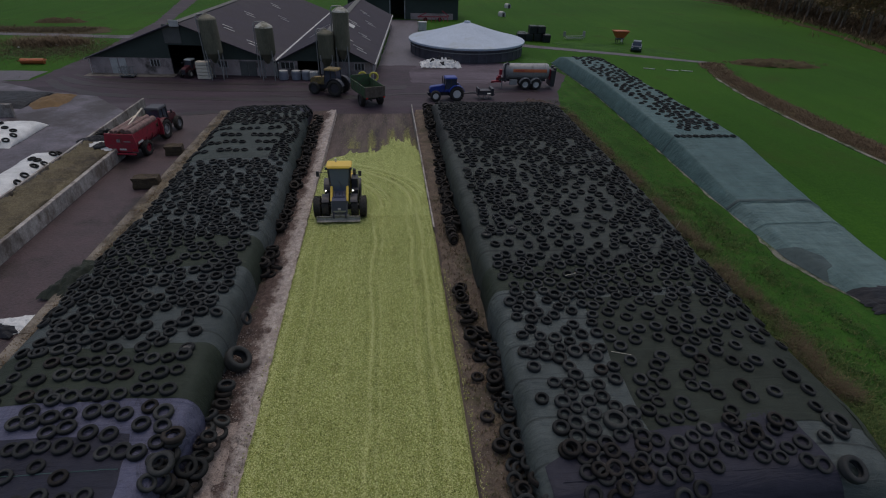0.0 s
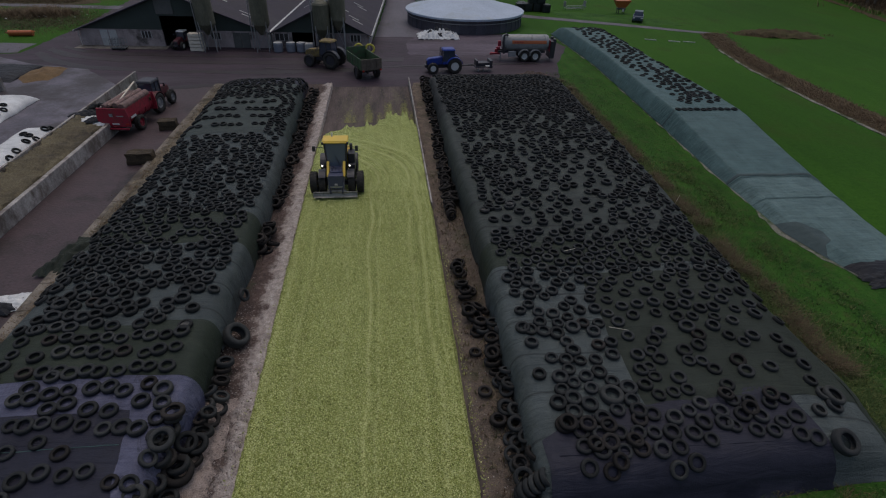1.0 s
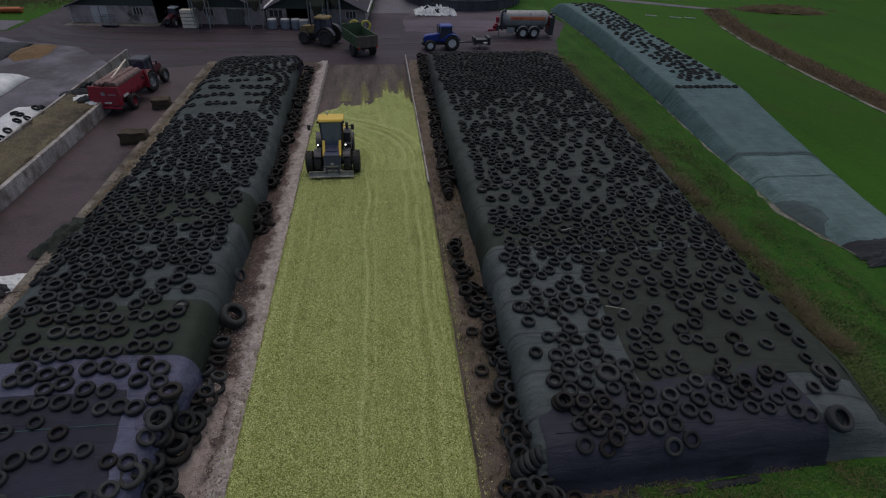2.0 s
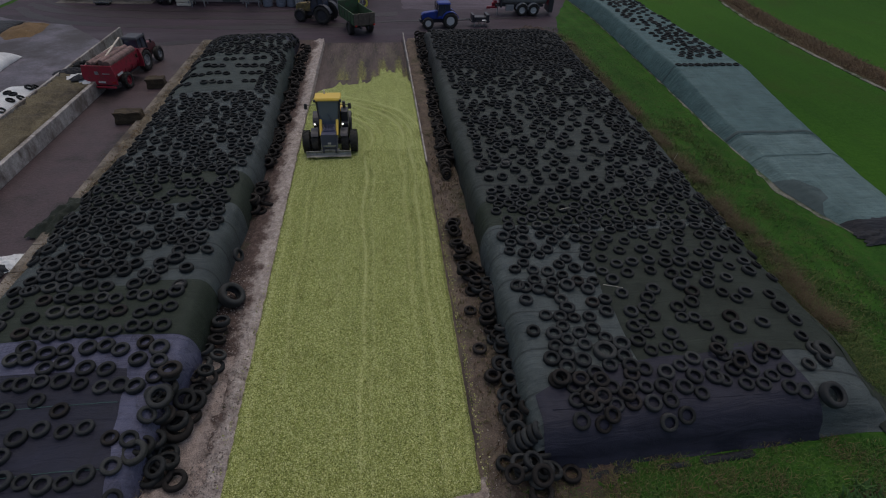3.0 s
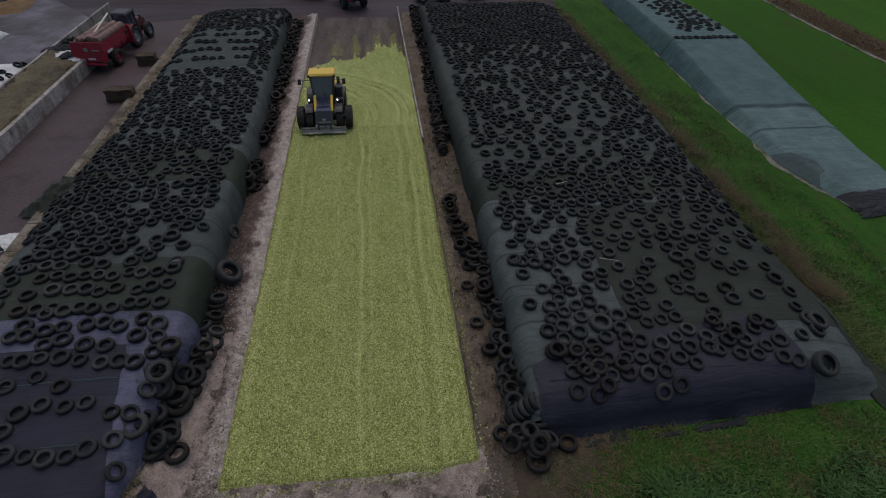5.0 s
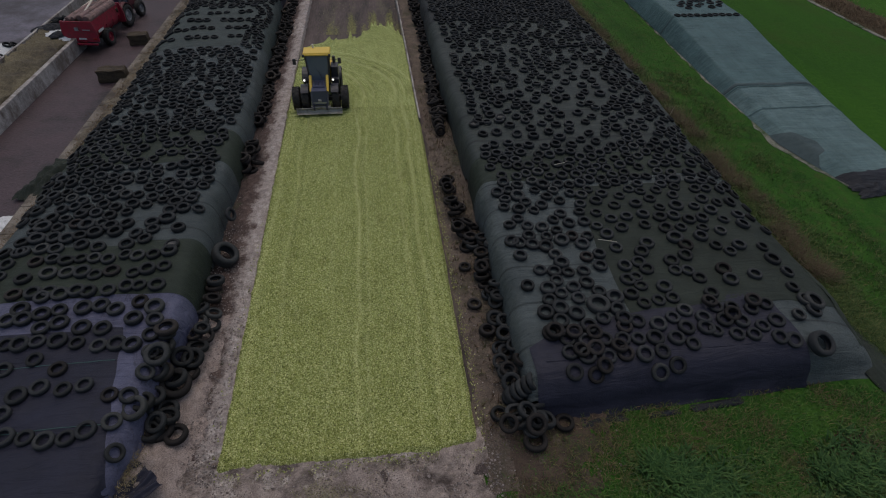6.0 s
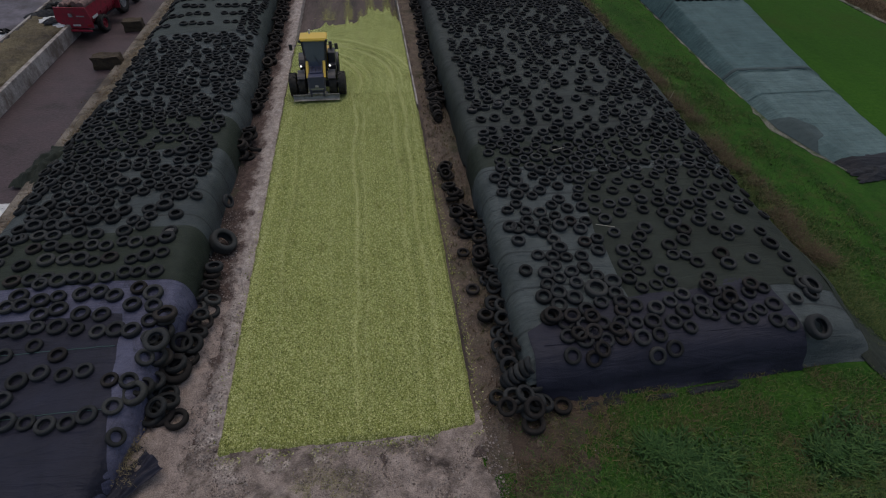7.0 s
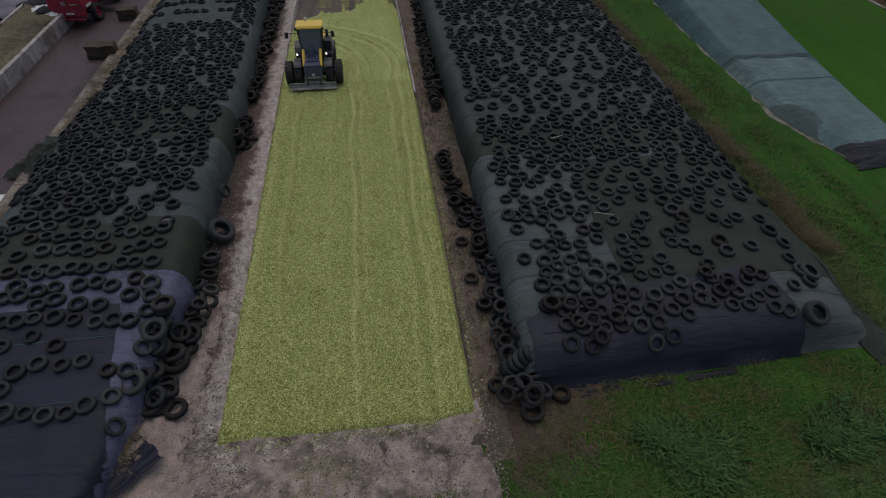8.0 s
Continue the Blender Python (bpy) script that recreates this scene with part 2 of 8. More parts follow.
def crumbling(name):
    """Broken concrete that gives way to brown soil and gravel away from the maize."""
    m, n, l, b = material(name, 0.92, spec=0.3)
    at = place(n, l)
    fine = node(n, "ShaderNodeTexNoise", Scale=24.0, Detail=7.0, Roughness=0.7)
    lumps = node(n, "ShaderNodeTexNoise", Scale=3.4, Detail=7.0, Roughness=0.68)
    broad = node(n, "ShaderNodeTexNoise", Scale=0.9, Detail=8.0, Roughness=0.7)
    for t in (fine, lumps, broad):
        l.new(at, t.inputs["Vector"])
    mixed = blend(n, l, 0.5, fine.outputs["Fac"], lumps.outputs["Fac"])
    pale = ramp(n, l, mixed, [(0.34, (0.165, 0.130, 0.116)), (0.5, (0.335, 0.288, 0.262)), (0.66, (0.63, 0.575, 0.535))])
    soil = ramp(n, l, mixed, [(0.36, (0.034, 0.022, 0.020)), (0.55, (0.100, 0.070, 0.061)), (0.68, (0.26, 0.21, 0.19))])
    xyz = n.new("ShaderNodeSeparateXYZ")
    l.new(at, xyz.inputs["Vector"])
    r = n.new("ShaderNodeMapRange")
    for key, value in (("From Min", -5.55), ("From Max", -6.75), ("To Min", -0.085), ("To Max", 0.26)):
        r.inputs[key].default_value = value
    l.new(xyz.outputs["X"], r.inputs["Value"])
    total = n.new("ShaderNodeMath")
    l.new(r.outputs["Result"], total.inputs[0])
    l.new(blend(n, l, 0.45, broad.outputs["Fac"], lumps.outputs["Fac"]), total.inputs[1])
    colour = blend(n, l, ramp(n, l, total.outputs["Value"], [(0.50, (0,)), (0.60, (1,))]), pale, soil)
    l.new(colour, b.inputs["Base Color"])
    bump(n, l, b, mixed, 1.0, 0.08)
    return m


CHALK = crumbling("rubbly_concrete_strip")
APRON = grained("worn_earthy_apron", (0.118, 0.090, 0.076), (0.48, 0.395, 0.345), 0.95, fine=26.0, coarse=2.2, relief=1.0, depth=0.06, grit=0.55, stain=(0.065, 0.048, 0.040), stain_at=0.55)
EARTH = grained("lumpy_pinkish_earth", (0.135, 0.101, 0.087), (0.53, 0.43, 0.38), 0.95, fine=30.0, coarse=3.0, relief=1.0, depth=0.07, grit=0.66, stain=(0.05, 0.036, 0.03), stain_at=0.60)
EDGE = grained("broken_concrete_edge", (0.190, 0.154, 0.134), (0.65, 0.565, 0.51), 0.92, fine=26.0, coarse=4.0, relief=1.0, depth=0.06, grit=0.6, stain=(0.14, 0.112, 0.1), stain_at=0.53)
RED_SOIL = grained("bare_reddish_soil", (0.030, 0.019, 0.013), (0.105, 0.072, 0.052), 0.95, fine=20.0, coarse=2.0, relief=1.0, depth=0.05, stain=(0.04, 0.045, 0.018), stain_at=0.6)
TRODDEN = grained("trodden_clamp_floor", (0.020, 0.0135, 0.0125), (0.118, 0.088, 0.080), 0.9, fine=9.0, coarse=1.1, relief=0.8, depth=0.04, grit=0.4, stain=(0.13, 0.115, 0.070), stain_at=0.60, stretch=(1, 0.14, 1))
LITTER = grained("dry_straw_litter", (0.062, 0.050, 0.036), (0.235, 0.200, 0.145), 0.95, fine=20.0, coarse=1.6, relief=1.0, depth=0.05, stain=(0.045, 0.042, 0.026), stain_at=0.58, stretch=(1, 0.5, 1))
DUSTY_SOIL = grained("dusty_brown_soil", (0.050, 0.036, 0.028), (0.195, 0.148, 0.113), 0.95, fine=22.0, coarse=1.6, relief=1.0, depth=0.06, grit=0.6, stain=(0.050, 0.050, 0.024), stain_at=0.57)
SOIL = grained("brown_soil", (0.024, 0.0145, 0.012), (0.092, 0.061, 0.051), 0.95, fine=18.0, coarse=2.0, relief=1.0, depth=0.05, stain=(0.045, 0.05, 0.02), stain_at=0.6)
PANEL = grained("grey_concrete_panel", (0.19, 0.175, 0.163), (0.43, 0.40, 0.375), 0.88, fine=14.0, coarse=2.0, relief=0.5, depth=0.015, stain=(0.13, 0.106, 0.09), stain_at=0.52, stretch=(1, 1, 0.6), vary=0.14)
RUBBER = rubbery("tyre_rubber", (0.0158, 0.0168, 0.0172), (0.0330, 0.0348, 0.0354), (0.046, 0.046, 0.044))
BROWN_RUBBER = rubbery("muddy_tyre_rubber", (0.0115, 0.0100, 0.0094), (0.0270, 0.0232, 0.0212), (0.045, 0.036, 0.030))
NET_GREY = sheeting("grey_cover_net", (0.0205, 0.0262, 0.0245), (0.0470, 0.0575, 0.0535), 0.68, seam=0.11)
NET_LIGHT = sheeting("pale_grey_cover_net", (0.044, 0.055, 0.056), (0.097, 0.117, 0.119), 0.62, fold=0.9, seam=0.18)
NET_SLATE = sheeting("slate_grey_cover_net", (0.037, 0.046, 0.048), (0.082, 0.100, 0.103), 0.64, fold=0.9, seam=0.18)
NET_DARK = sheeting("dark_cover_net", (0.013, 0.0155, 0.016), (0.032, 0.036, 0.037), 0.7)
NET_FAR = sheeting("grey_green_cover_net", (0.027, 0.036, 0.034), (0.056, 0.071, 0.067), 0.7)
NET_OLIVE = sheeting("olive_cover_net", (0.0140, 0.0190, 0.0144), (0.0305, 0.0390, 0.0308), 0.75)
NET_GREEN = sheeting("dark_green_cover_net", (0.014, 0.021, 0.015), (0.032, 0.042, 0.031), 0.7)
NET_TEAL = sheeting("blue_green_cover_net", (0.034, 0.072, 0.074), (0.072, 0.132, 0.136), 0.6, fold=0.6, streak=0.10, ripple=0.22)
NET_PALE = sheeting("pale_blue_green_net", (0.056, 0.10, 0.101), (0.128, 0.20, 0.20), 0.6, fold=1.0, streak=0.12, ripple=0.3)
NET_PATCH = sheeting("grey_teal_net_patch", (0.030, 0.050, 0.052), (0.064, 0.094, 0.098), 0.65)
LAVENDER = sheeting("lavender_plastic_sheet", (0.050, 0.053, 0.092), (0.108, 0.112, 0.176), 0.5, weave=30, fold=0.9, smear=0.45, scuff=(0.16, 0.16, 0.20))
NAVY = sheeting("navy_plastic_sheet", (0.0132, 0.0138, 0.0245), (0.0230, 0.0238, 0.0405), 0.58, weave=40, fold=0.5, smear=0.2)
NAVY_WORN = sheeting("dark_navy_plastic_sheet", (0.0112, 0.0120, 0.0225), (0.0200, 0.0212, 0.0390), 0.55, weave=40, fold=0.7, smear=0.25, scuff=(0.05, 0.052, 0.065))
WHITE_SHEET = sheeting("white_plastic_sheet", (0.42, 0.43, 0.44), (0.75, 0.76, 0.76), 0.4, weave=20, fold=0.7)
BLACK_SHEET = sheeting("black_plastic_sheet", (0.009, 0.010, 0.013), (0.019, 0.021, 0.028), 0.6, weave=20, fold=0.9)
FIELD = grassy("pasture_grass", [(0.35, (0.0158, 0.0505, 0.0040)), (0.5, (0.0270, 0.0865, 0.0056)), (0.65, (0.049, 0.120, 0.0098))], 3.0, 0.035, rows=0.45, turn=-0.12, streak=0.2, earth=(0.030, 0.062, 0.007), earth_at=0.6)
VERGE = grassy("rough_verge_grass", [(0.34, (0.012, 0.038, 0.007)), (0.5, (0.031, 0.091, 0.012)), (0.66, (0.066, 0.137, 0.022))], 8.0, 0.35, earth=(0.060, 0.060, 0.024), earth_at=0.63)
SANDY = grained("pale_sandy_soil", (0.12, 0.113, 0.092), (0.30, 0.285, 0.24), 0.95, fine=18.0, coarse=1.5, relief=0.9, depth=0.04, grit=0.6, stain=(0.03, 0.06, 0.014), stain_at=0.50)
STRIP = grassy("olive_strip_grass", [(0.34, (0.009, 0.030, 0.005)), (0.5, (0.026, 0.084, 0.010)), (0.68, (0.056, 0.134, 0.019))], 4.5, 0.45, rows=0.9, earth=(0.050, 0.066, 0.018), earth_at=0.57)
REED = grassy("brown_reeds", [(0.34, (0.03, 0.022, 0.013)), (0.5, (0.07, 0.052, 0.03)), (0.68, (0.075, 0.085, 0.035))], 5.0, 0.4)


# ---- mesh tools ----
def finish(name, bm, mat, smooth=False):
    me = bpy.data.meshes.new(name)
    bmesh.ops.recalc_face_normals(bm, faces=bm.faces)
    bm.to_mesh(me)
    bm.free()
    me.materials.append(mat)
    if smooth:
        me.shade_smooth()
    return new(name, me)


def part(name, bm, mat, parent, label="", smooth=False):
    ob = finish(name, bm, mat, smooth)
    ob.parent = parent
    if label:
        ob["label"] = label
    return ob


def thing(name, label, category, m=None, group="", kind=""):
    ob = new(name)
    ob.empty_display_size = 0.3
    if m is not None:
        ob.matrix_world = m
    return tagged(ob, label, category, group, kind)


def raw(name, verts, faces, mat, parent=None, smooth=False):
    me = bpy.data.meshes.new(name)
    me.from_pydata(verts, [], faces)
    me.materials.append(mat)
    if smooth:
        me.shade_smooth()
    ob = new(name, me)
    ob.parent = parent
    return ob


def box(bm, at, size, bevel=0.0, turn=None, taper=None):
    """A box centred at a place, bevelled, turned by a matrix; taper shrinks its top in x and y."""
    made = bmesh.ops.create_cube(bm, size=1.0)["verts"]
    for v in made:
        if taper and v.co.z > 0:
            v.co.x *= taper[0]
            v.co.y *= taper[1]
        v.co = Vector((v.co.x * size[0], v.co.y * size[1], v.co.z * size[2]))
        if turn is not None:
            v.co = turn @ v.co
        v.co += Vector(at)
    if bevel:
        edges = list({e for v in made for e in v.link_edges})
        bmesh.ops.bevel(bm, geom=edges, offset=bevel, segments=2, affect="EDGES", profile=0.6)
    return bm


def rod(bm, a, b, r, r2=None, seg=10, caps=True):
    a, b = Vector(a), Vector(b)
    turn = (b - a).to_track_quat("Z", "Y").to_matrix()
    r2 = r if r2 is None else r2
    rings = []
    for p, rr in ((a, r), (b, r2)):
        rings.append([bm.verts.new(p + turn @ Vector((rr * math.cos(i * math.tau / seg), rr * math.sin(i * math.tau / seg), 0))) for i in range(seg)])
    for i in range(seg):
        bm.faces.new((rings[0][i], rings[0][(i + 1) % seg], rings[1][(i + 1) % seg], rings[1][i]))
    if caps:
        bm.faces.new(rings[0][::-1]), bm.faces.new(rings[1])
    return bm


def pipe(bm, points, r, seg=8):
    for a, b in zip(points, points[1:]):
        rod(bm, a, b, r, seg=seg)
    return bm


def turned(bm, profile, seg=24, m=None, closed=False):
    """A profile of (radius, height) spun about the z axis."""
    m = m or Matrix.Identity(4)
    rings = []
    for r, z in profile:
        rings.append([bm.verts.new(m @ Vector((r * math.cos(i * math.tau / seg), r * math.sin(i * math.tau / seg), z))) for i in range(seg)])
    pairs = list(zip(rings, rings[1:])) + ([(rings[-1], rings[0])] if closed else [])
    for a, b in pairs:
        for i in range(seg):
            bm.faces.new((a[i], a[(i + 1) % seg], b[(i + 1) % seg], b[i]))
    if not closed:
        bm.faces.new(rings[0][::-1]), bm.faces.new(rings[-1])
    return bm


def prism(bm, outline, depth, m=None):
    """An outline in x and y, pushed along z by depth."""
    m = m or Matrix.Identity(4)
    low = [bm.verts.new(m @ Vector((x, y, 0))) for x, y in outline]
    top = [bm.verts.new(m @ Vector((x, y, depth))) for x, y in outline]
    bm.faces.new(low[::-1]), bm.faces.new(top)
    for i in range(len(low)):
        j = (i + 1) % len(low)
        bm.faces.new((low[i], low[j], top[j], top[i]))
    return bm




def wobble(x, y, scale=1.0, seed=0.0):
    return noise.noise(Vector((x * scale, y * scale, seed)))


def between(v, table):
    for (a, fa), (b, fb) in zip(table, table[1:]):
        if v <= b:
            s = min(1.0, max(0.0, (v - a) / (b - a)))
            return fa + (fb - fa) * s
    return table[-1][1]


def patch(name, outline, z, mat, rough_edge=0.15, step=0.5, thick=0.06, label="", kind="structure", top_wave=0.0):
    """A flat piece of ground with an uneven edge, a few centimetres thick."""
    pts = []
    for (ax, ay), (bx, by) in zip(outline, outline[1:] + outline[:1]):
        n = max(1, int(math.hypot(bx - ax, by - ay) / step))
        for i in range(n):
            x, y = ax + (bx - ax) * i / n, ay + (by - ay) * i / n
            pts.append((x + rough_edge * 2 * wobble(x, y, 0.9, 3.1) + rough_edge * wobble(x, y, 3.0, 7), y + rough_edge * 2 * wobble(x, y, 0.9, 9.4) + rough_edge * wobble(x, y, 3.0, 1)))
    bm = bmesh.new()
    prism(bm, pts, thick, Matrix.Translation((0, 0, z - thick)))
    ob = finish(name, bm, mat)
    return tagged(ob, label, "ground", kind=kind)


def blades(name, spots, mat, tag, height=(0.1, 0.3), per=5, spread=0.12, width=0.02, seed=5, category="grass"):
    """Tufts of single bent blades as one growth."""
    r = np.random.RandomState(seed)
    verts, faces = [], []
    for x, y, z in spots:
        for _ in range(per):
            a, h = r.uniform(0, math.tau), r.uniform(*height)
            bx, by = x + r.normal(0, spread), y + r.normal(0, spread)
            dx, dy = math.cos(a), math.sin(a)
            lean = r.uniform(0.6, 1.7) * h
            w = width * r.uniform(0.6, 1.5)
            i = len(verts)
            verts += [(bx - dy * w, by + dx * w, z), (bx + dy * w, by - dx * w, z), (bx + dx * lean * 0.4 + dy * w * 0.7, by + dy * lean * 0.4 - dx * w * 0.7, z + h * 0.65), (bx + dx * lean * 0.4 - dy * w * 0.7, by + dy * lean * 0.4 + dx * w * 0.7, z + h * 0.65), (bx + dx * lean, by + dy * lean, z + h)]
            faces += [(i, i + 1, i + 2, i + 3), (i + 3, i + 2, i + 4)]
    return tagged(raw(name, verts, faces, mat), tag, category, kind="stuff")


def leafy(name, stops, rough=0.75, dry=None, dry_at=0.55, broad=0.5):
    m, n, l, b = material(name, rough, spec=0.3)
    g = n.new("ShaderNodeNewGeometry")
    colour = ramp(n, l, g.outputs["Random Per Island"], stops)
    if dry:
        t = node(n, "ShaderNodeTexNoise", Scale=broad, Detail=5.0, Roughness=0.65)
        l.new(place(n, l), t.inputs["Vector"])
        colour = blend(n, l, ramp(n, l, t.outputs["Fac"], [(dry_at - 0.05, (0,)), (dry_at + 0.12, (0.8,))]), colour, dry)
    l.new(colour, b.inputs["Base Color"])
    return m


# ---- ground ----
ground = raw("ground", [(-2500, -2500, -0.02), (2500, -2500, -0.02), (2500, 2500, -0.02), (-2500, 2500, -0.02)], [(0, 1, 2, 3)], FIELD)
tagged(ground, "green pasture grass reaching to the horizon", "ground", kind="structure")

patch("verge", [(2.5, -12), (40, -12), (39, 14), (34, 19.5), (27.5, 20.5), (24.2, 21), (22.9, 32), (23.8, 46), (24.2, 64), (23.3, 80), (19.5, 84), (18.5, 64), (17.0, 60), (17.0, 9.8), (4.6, 9.8), (2.5, 6.8)], 0.0, VERGE, 0.2, label="rough weedy grass verge beside the clamps")
patch("verge", [(-14, -12), (2.8, -12), (2.8, 5.6), (-6.6, 5.6), (-14, 4)], -0.006, VERGE, 0.2, label="rough weedy grass in front of the apron")
patch("grass_strip", [(19.0, 7), (24.6, 12), (23.2, 22), (22.4, 32), (23.0, 43), (23.8, 60), (23.3, 74), (20.0, 64), (18.9, 52), (18.7, 30)], 0.004, STRIP, 0.3, 0.6, label="bright green grass strip beside the clamp")
patch("yard", [(-44, 65.6), (-41, 66.2), (-41, 80), (-36.5, 80), (-36, 70.5), (-2, 68.5), (-1.5, 76), (4.2, 77.4), (21.5, 77.6), (23.5, 70), (20, 62), (18.5, 56), (17.5, 52), (4.6, 51), (2.6, 51), (-5.5, 52), (-8, 54), (-16, 53.3), (-25, 53.0), (-31, 59.6), (-37.5, 61.6)], 0.006, YARD, 0.12, 1.0, label="dark muddy farmyard surface with wheel marks")
patch("road", [(-41, 79.5), (-36.7, 79.5), (-41, 112), (-47, 152), (-51, 152), (-43.5, 112)], 0.004, YARD, 0.2, 1.0, label="dark muddy farm road past the barn")
patch("road", [(-41.5, 66.4), (-41.5, 71), (-90, 72), (-90, 65.5)], 0.004, DRIVE, 0.2, 1.0, label="grey farm road beside the pasture")
def wheel_track(points, width, z):
    """A dark bent band of wheel marks on the yard."""
    smooth = []
    for (ax, ay), (bx, by) in zip(points, points[1:]):
        smooth += [(ax + (bx - ax) * k / 4, ay + (by - ay) * k / 4) for k in range(4)]
    smooth.append(points[-1])
    for _ in range(2):
        smooth = [smooth[0]] + [tuple((p + 2 * q + r) / 4 for p, q, r in zip(a, b, c)) for a, b, c in zip(smooth, smooth[1:], smooth[2:])] + [smooth[-1]]
    patch("wheel_track", smooth + [(x + 0.1, y + width * (1 + 0.5 * wobble(x, y, 0.4))) for x, y in smooth[::-1]], z, TRACK, 0.16, 0.7, 0.05, label="dark wet wheel marks on the yard")


wheel_track([(-39.5, 66), (-36.8, 62.6), (-32, 59.6), (-23, 58.2), (-12, 57.4), (-3, 58.5)], 1.3, 0.0145)
wheel_track([(-39.0, 67.5), (-35.5, 64.6), (-30, 62.6), (-20, 61.6), (-8, 61.4), (2, 63)], 1.4, 0.0155)
wheel_track([(-37.8, 69), (-34, 66.2), (-26, 65.0), (-16, 64.4), (-4, 64.6)], 0.9, 0.0165)
wheel_track([(-13, 59.6), (-6, 59.2), (2, 60.4), (10, 61.2), (18, 61.6)], 0.5, 0.0185)
patch("drive", [(-1.4, 75.5), (4.4, 75.5), (3.6, 86), (5.5, 100), (6.5, 120), (0.8, 120), (0.2, 100)], 0.011, DRIVE, 0.12, 0.8, label="worn grey concrete drive beside the barn")
patch("drive", [(3.2, 77.0), (9.5, 77.0), (6.0, 79.6), (4.2, 83), (3.6, 88), (5.0, 94), (3.0, 94)], 0.0085, DRIVE, 0.2, 0.8, label="worn grey ground between drive and tank")
patch("drive", [(2.6, 66.2), (8, 65.4), (15, 66.0), (20.5, 68.5), (21.4, 77.2), (4.6, 77.0), (2.8, 72)], 0.0105, WORN_YARD, 0.25, 0.6, label="worn lilac-grey yard before the tank")
patch("barn_apron", [(-36.4, 68.6), (-25.9, 68.0), (-25.9, 70.1), (-36.2, 70.6)], 0.03, CONCRETE, 0.06, 0.5, label="pale broken concrete footing before the barn")
patch("barn_apron", [(-21.6, 67.6), (-2.2, 66.6), (-2.2, 68.2), (-21.6, 69.4)], 0.03, YARD, 0.06, 0.5, label="muddy concrete footing before the barn")
patch("road", [(20.6, 91.2), (29, 87.6), (37, 83.9), (49.5, 77.8), (50, 79), (37.4, 85.9), (29.2, 89.8), (21, 93.8)], 0.006, DRIVE, 0.12, label="narrow grey concrete track")
patch("wet_patch", [(-21.0, 52.7), (-18.5, 52.8), (-16.9, 53.2), (-13.0, 53.6), (-12.0, 54.4), (-16, 54.2), (-19, 53.7), (-21, 53.4)], 0.0195, TRACK, 0.3, 0.6, label="dark wet mud at the lane end")
patch("farm_lane", [(-21.2, 0), (-16.5, 0), (-16.5, 53.5), (-21.2, 53.5)], 0.0075, MUD, 0.08, label="wet brown muddy lane between concrete walls")
patch("concrete_yard", [(-60, 0), (-23.9, 0), (-23.9, 53.6), (-30, 60.4), (-37, 62.6), (-44, 66.2), (-60, 64)], 0.0035, SLAB, 0.1, 1.0, label="mud-stained concrete yard with wet sheen painted in pale blotches")
patch("clamp_floor", [(-5.6, 7), (2.7, 7), (2.7, 53), (-5.6, 53)], 0.0092, TRODDEN, 0.05, label="dark muddy floor of the open clamp")
patch("soil_strip", [(2.55, 6.2), (5.2, 6.6), (5.2, 55), (2.55, 54)], 0.018, DUSTY_SOIL, 0.15, 0.3, 0.05, label="bare brown soil beside the clamp wall")
patch("soil_strip", [(-8.2, 5.4), (-5.8, 5.4), (-5.8, 54), (-8.2, 54)], 0.022, SOIL, 0.1, 0.3, 0.05, label="dark brown soil at the clamp foot")


def spread_earth(name, x0, x1, y0, y1, height, mat, tag, step=0.09, ragged=1.0):
    """An uneven sheet of loose earth, its rim sunk into the ground."""
    verts, faces = [], []
    nx, ny = int((x1 - x0) / step) + 1, int((y1 - y0) / step) + 1
    for i in range(ny + 1):
        for j in range(nx + 1):
            x, y = x0 + (x1 - x0) * j / nx, y0 + (y1 - y0) * i / ny
            rim = min(x - x0, x1 - x, y - y0, y1 - y) + ragged * (0.25 * wobble(x, y, 0.8, 6) + 0.12 * wobble(x, y, 3, 2))
            verts.append((x, y, height(x, y) if rim > 0.12 else -0.04))
    for i in range(ny):
        for j in range(nx):
            k = i * (nx + 1) + j
            faces.append((k, k + 1, k + nx + 2, k + nx + 1))
    return tagged(raw(name, verts, faces, mat, None, True), tag, "ground", kind="structure")


spread_earth("clamp_apron", -7.3, 2.75, 4.9, 8.7, lambda x, y: 0.045 + 0.05 * wobble(x, y, 1.1, 2) + 0.045 * wobble(x, y, 3.5, 5) + 0.03 * wobble(x, y, 8, 7), APRON, "worn sandy apron of earth and broken concrete", ragged=2.6)
spread_earth("earth_bank", -8.3, -5.85, 5.6, 14.2, lambda x, y: 0.05 + 0.22 * min(1, max(0, -6.1 - x)) + 0.10 * wobble(x, y, 0.9, 3) + 0.08 * wobble(x, y, 2.6, 4) + 0.04 * wobble(x, y, 7, 8), EARTH, "lumpy pinkish-brown earth bank at the clamp foot")


def edge_height(x, y):
    rim = between(x, [(-6.4, 7.15), (-5.0, 7.1), (-3.5, 6.9), (-2.6, 7.25), (-1.6, 7.45), (-0.6, 7.7), (1.0, 7.65), (2.6, 7.75)]) + 0.18 * wobble(x, 0, 1.3, 4) + 0.1 * wobble(x, y, 4, 2)
    return min(0.04, 0.02 + (y - rim) * 0.5) + 0.012 * wobble(x, y, 5, 3) + 0.01 * wobble(x, y, 14, 6)


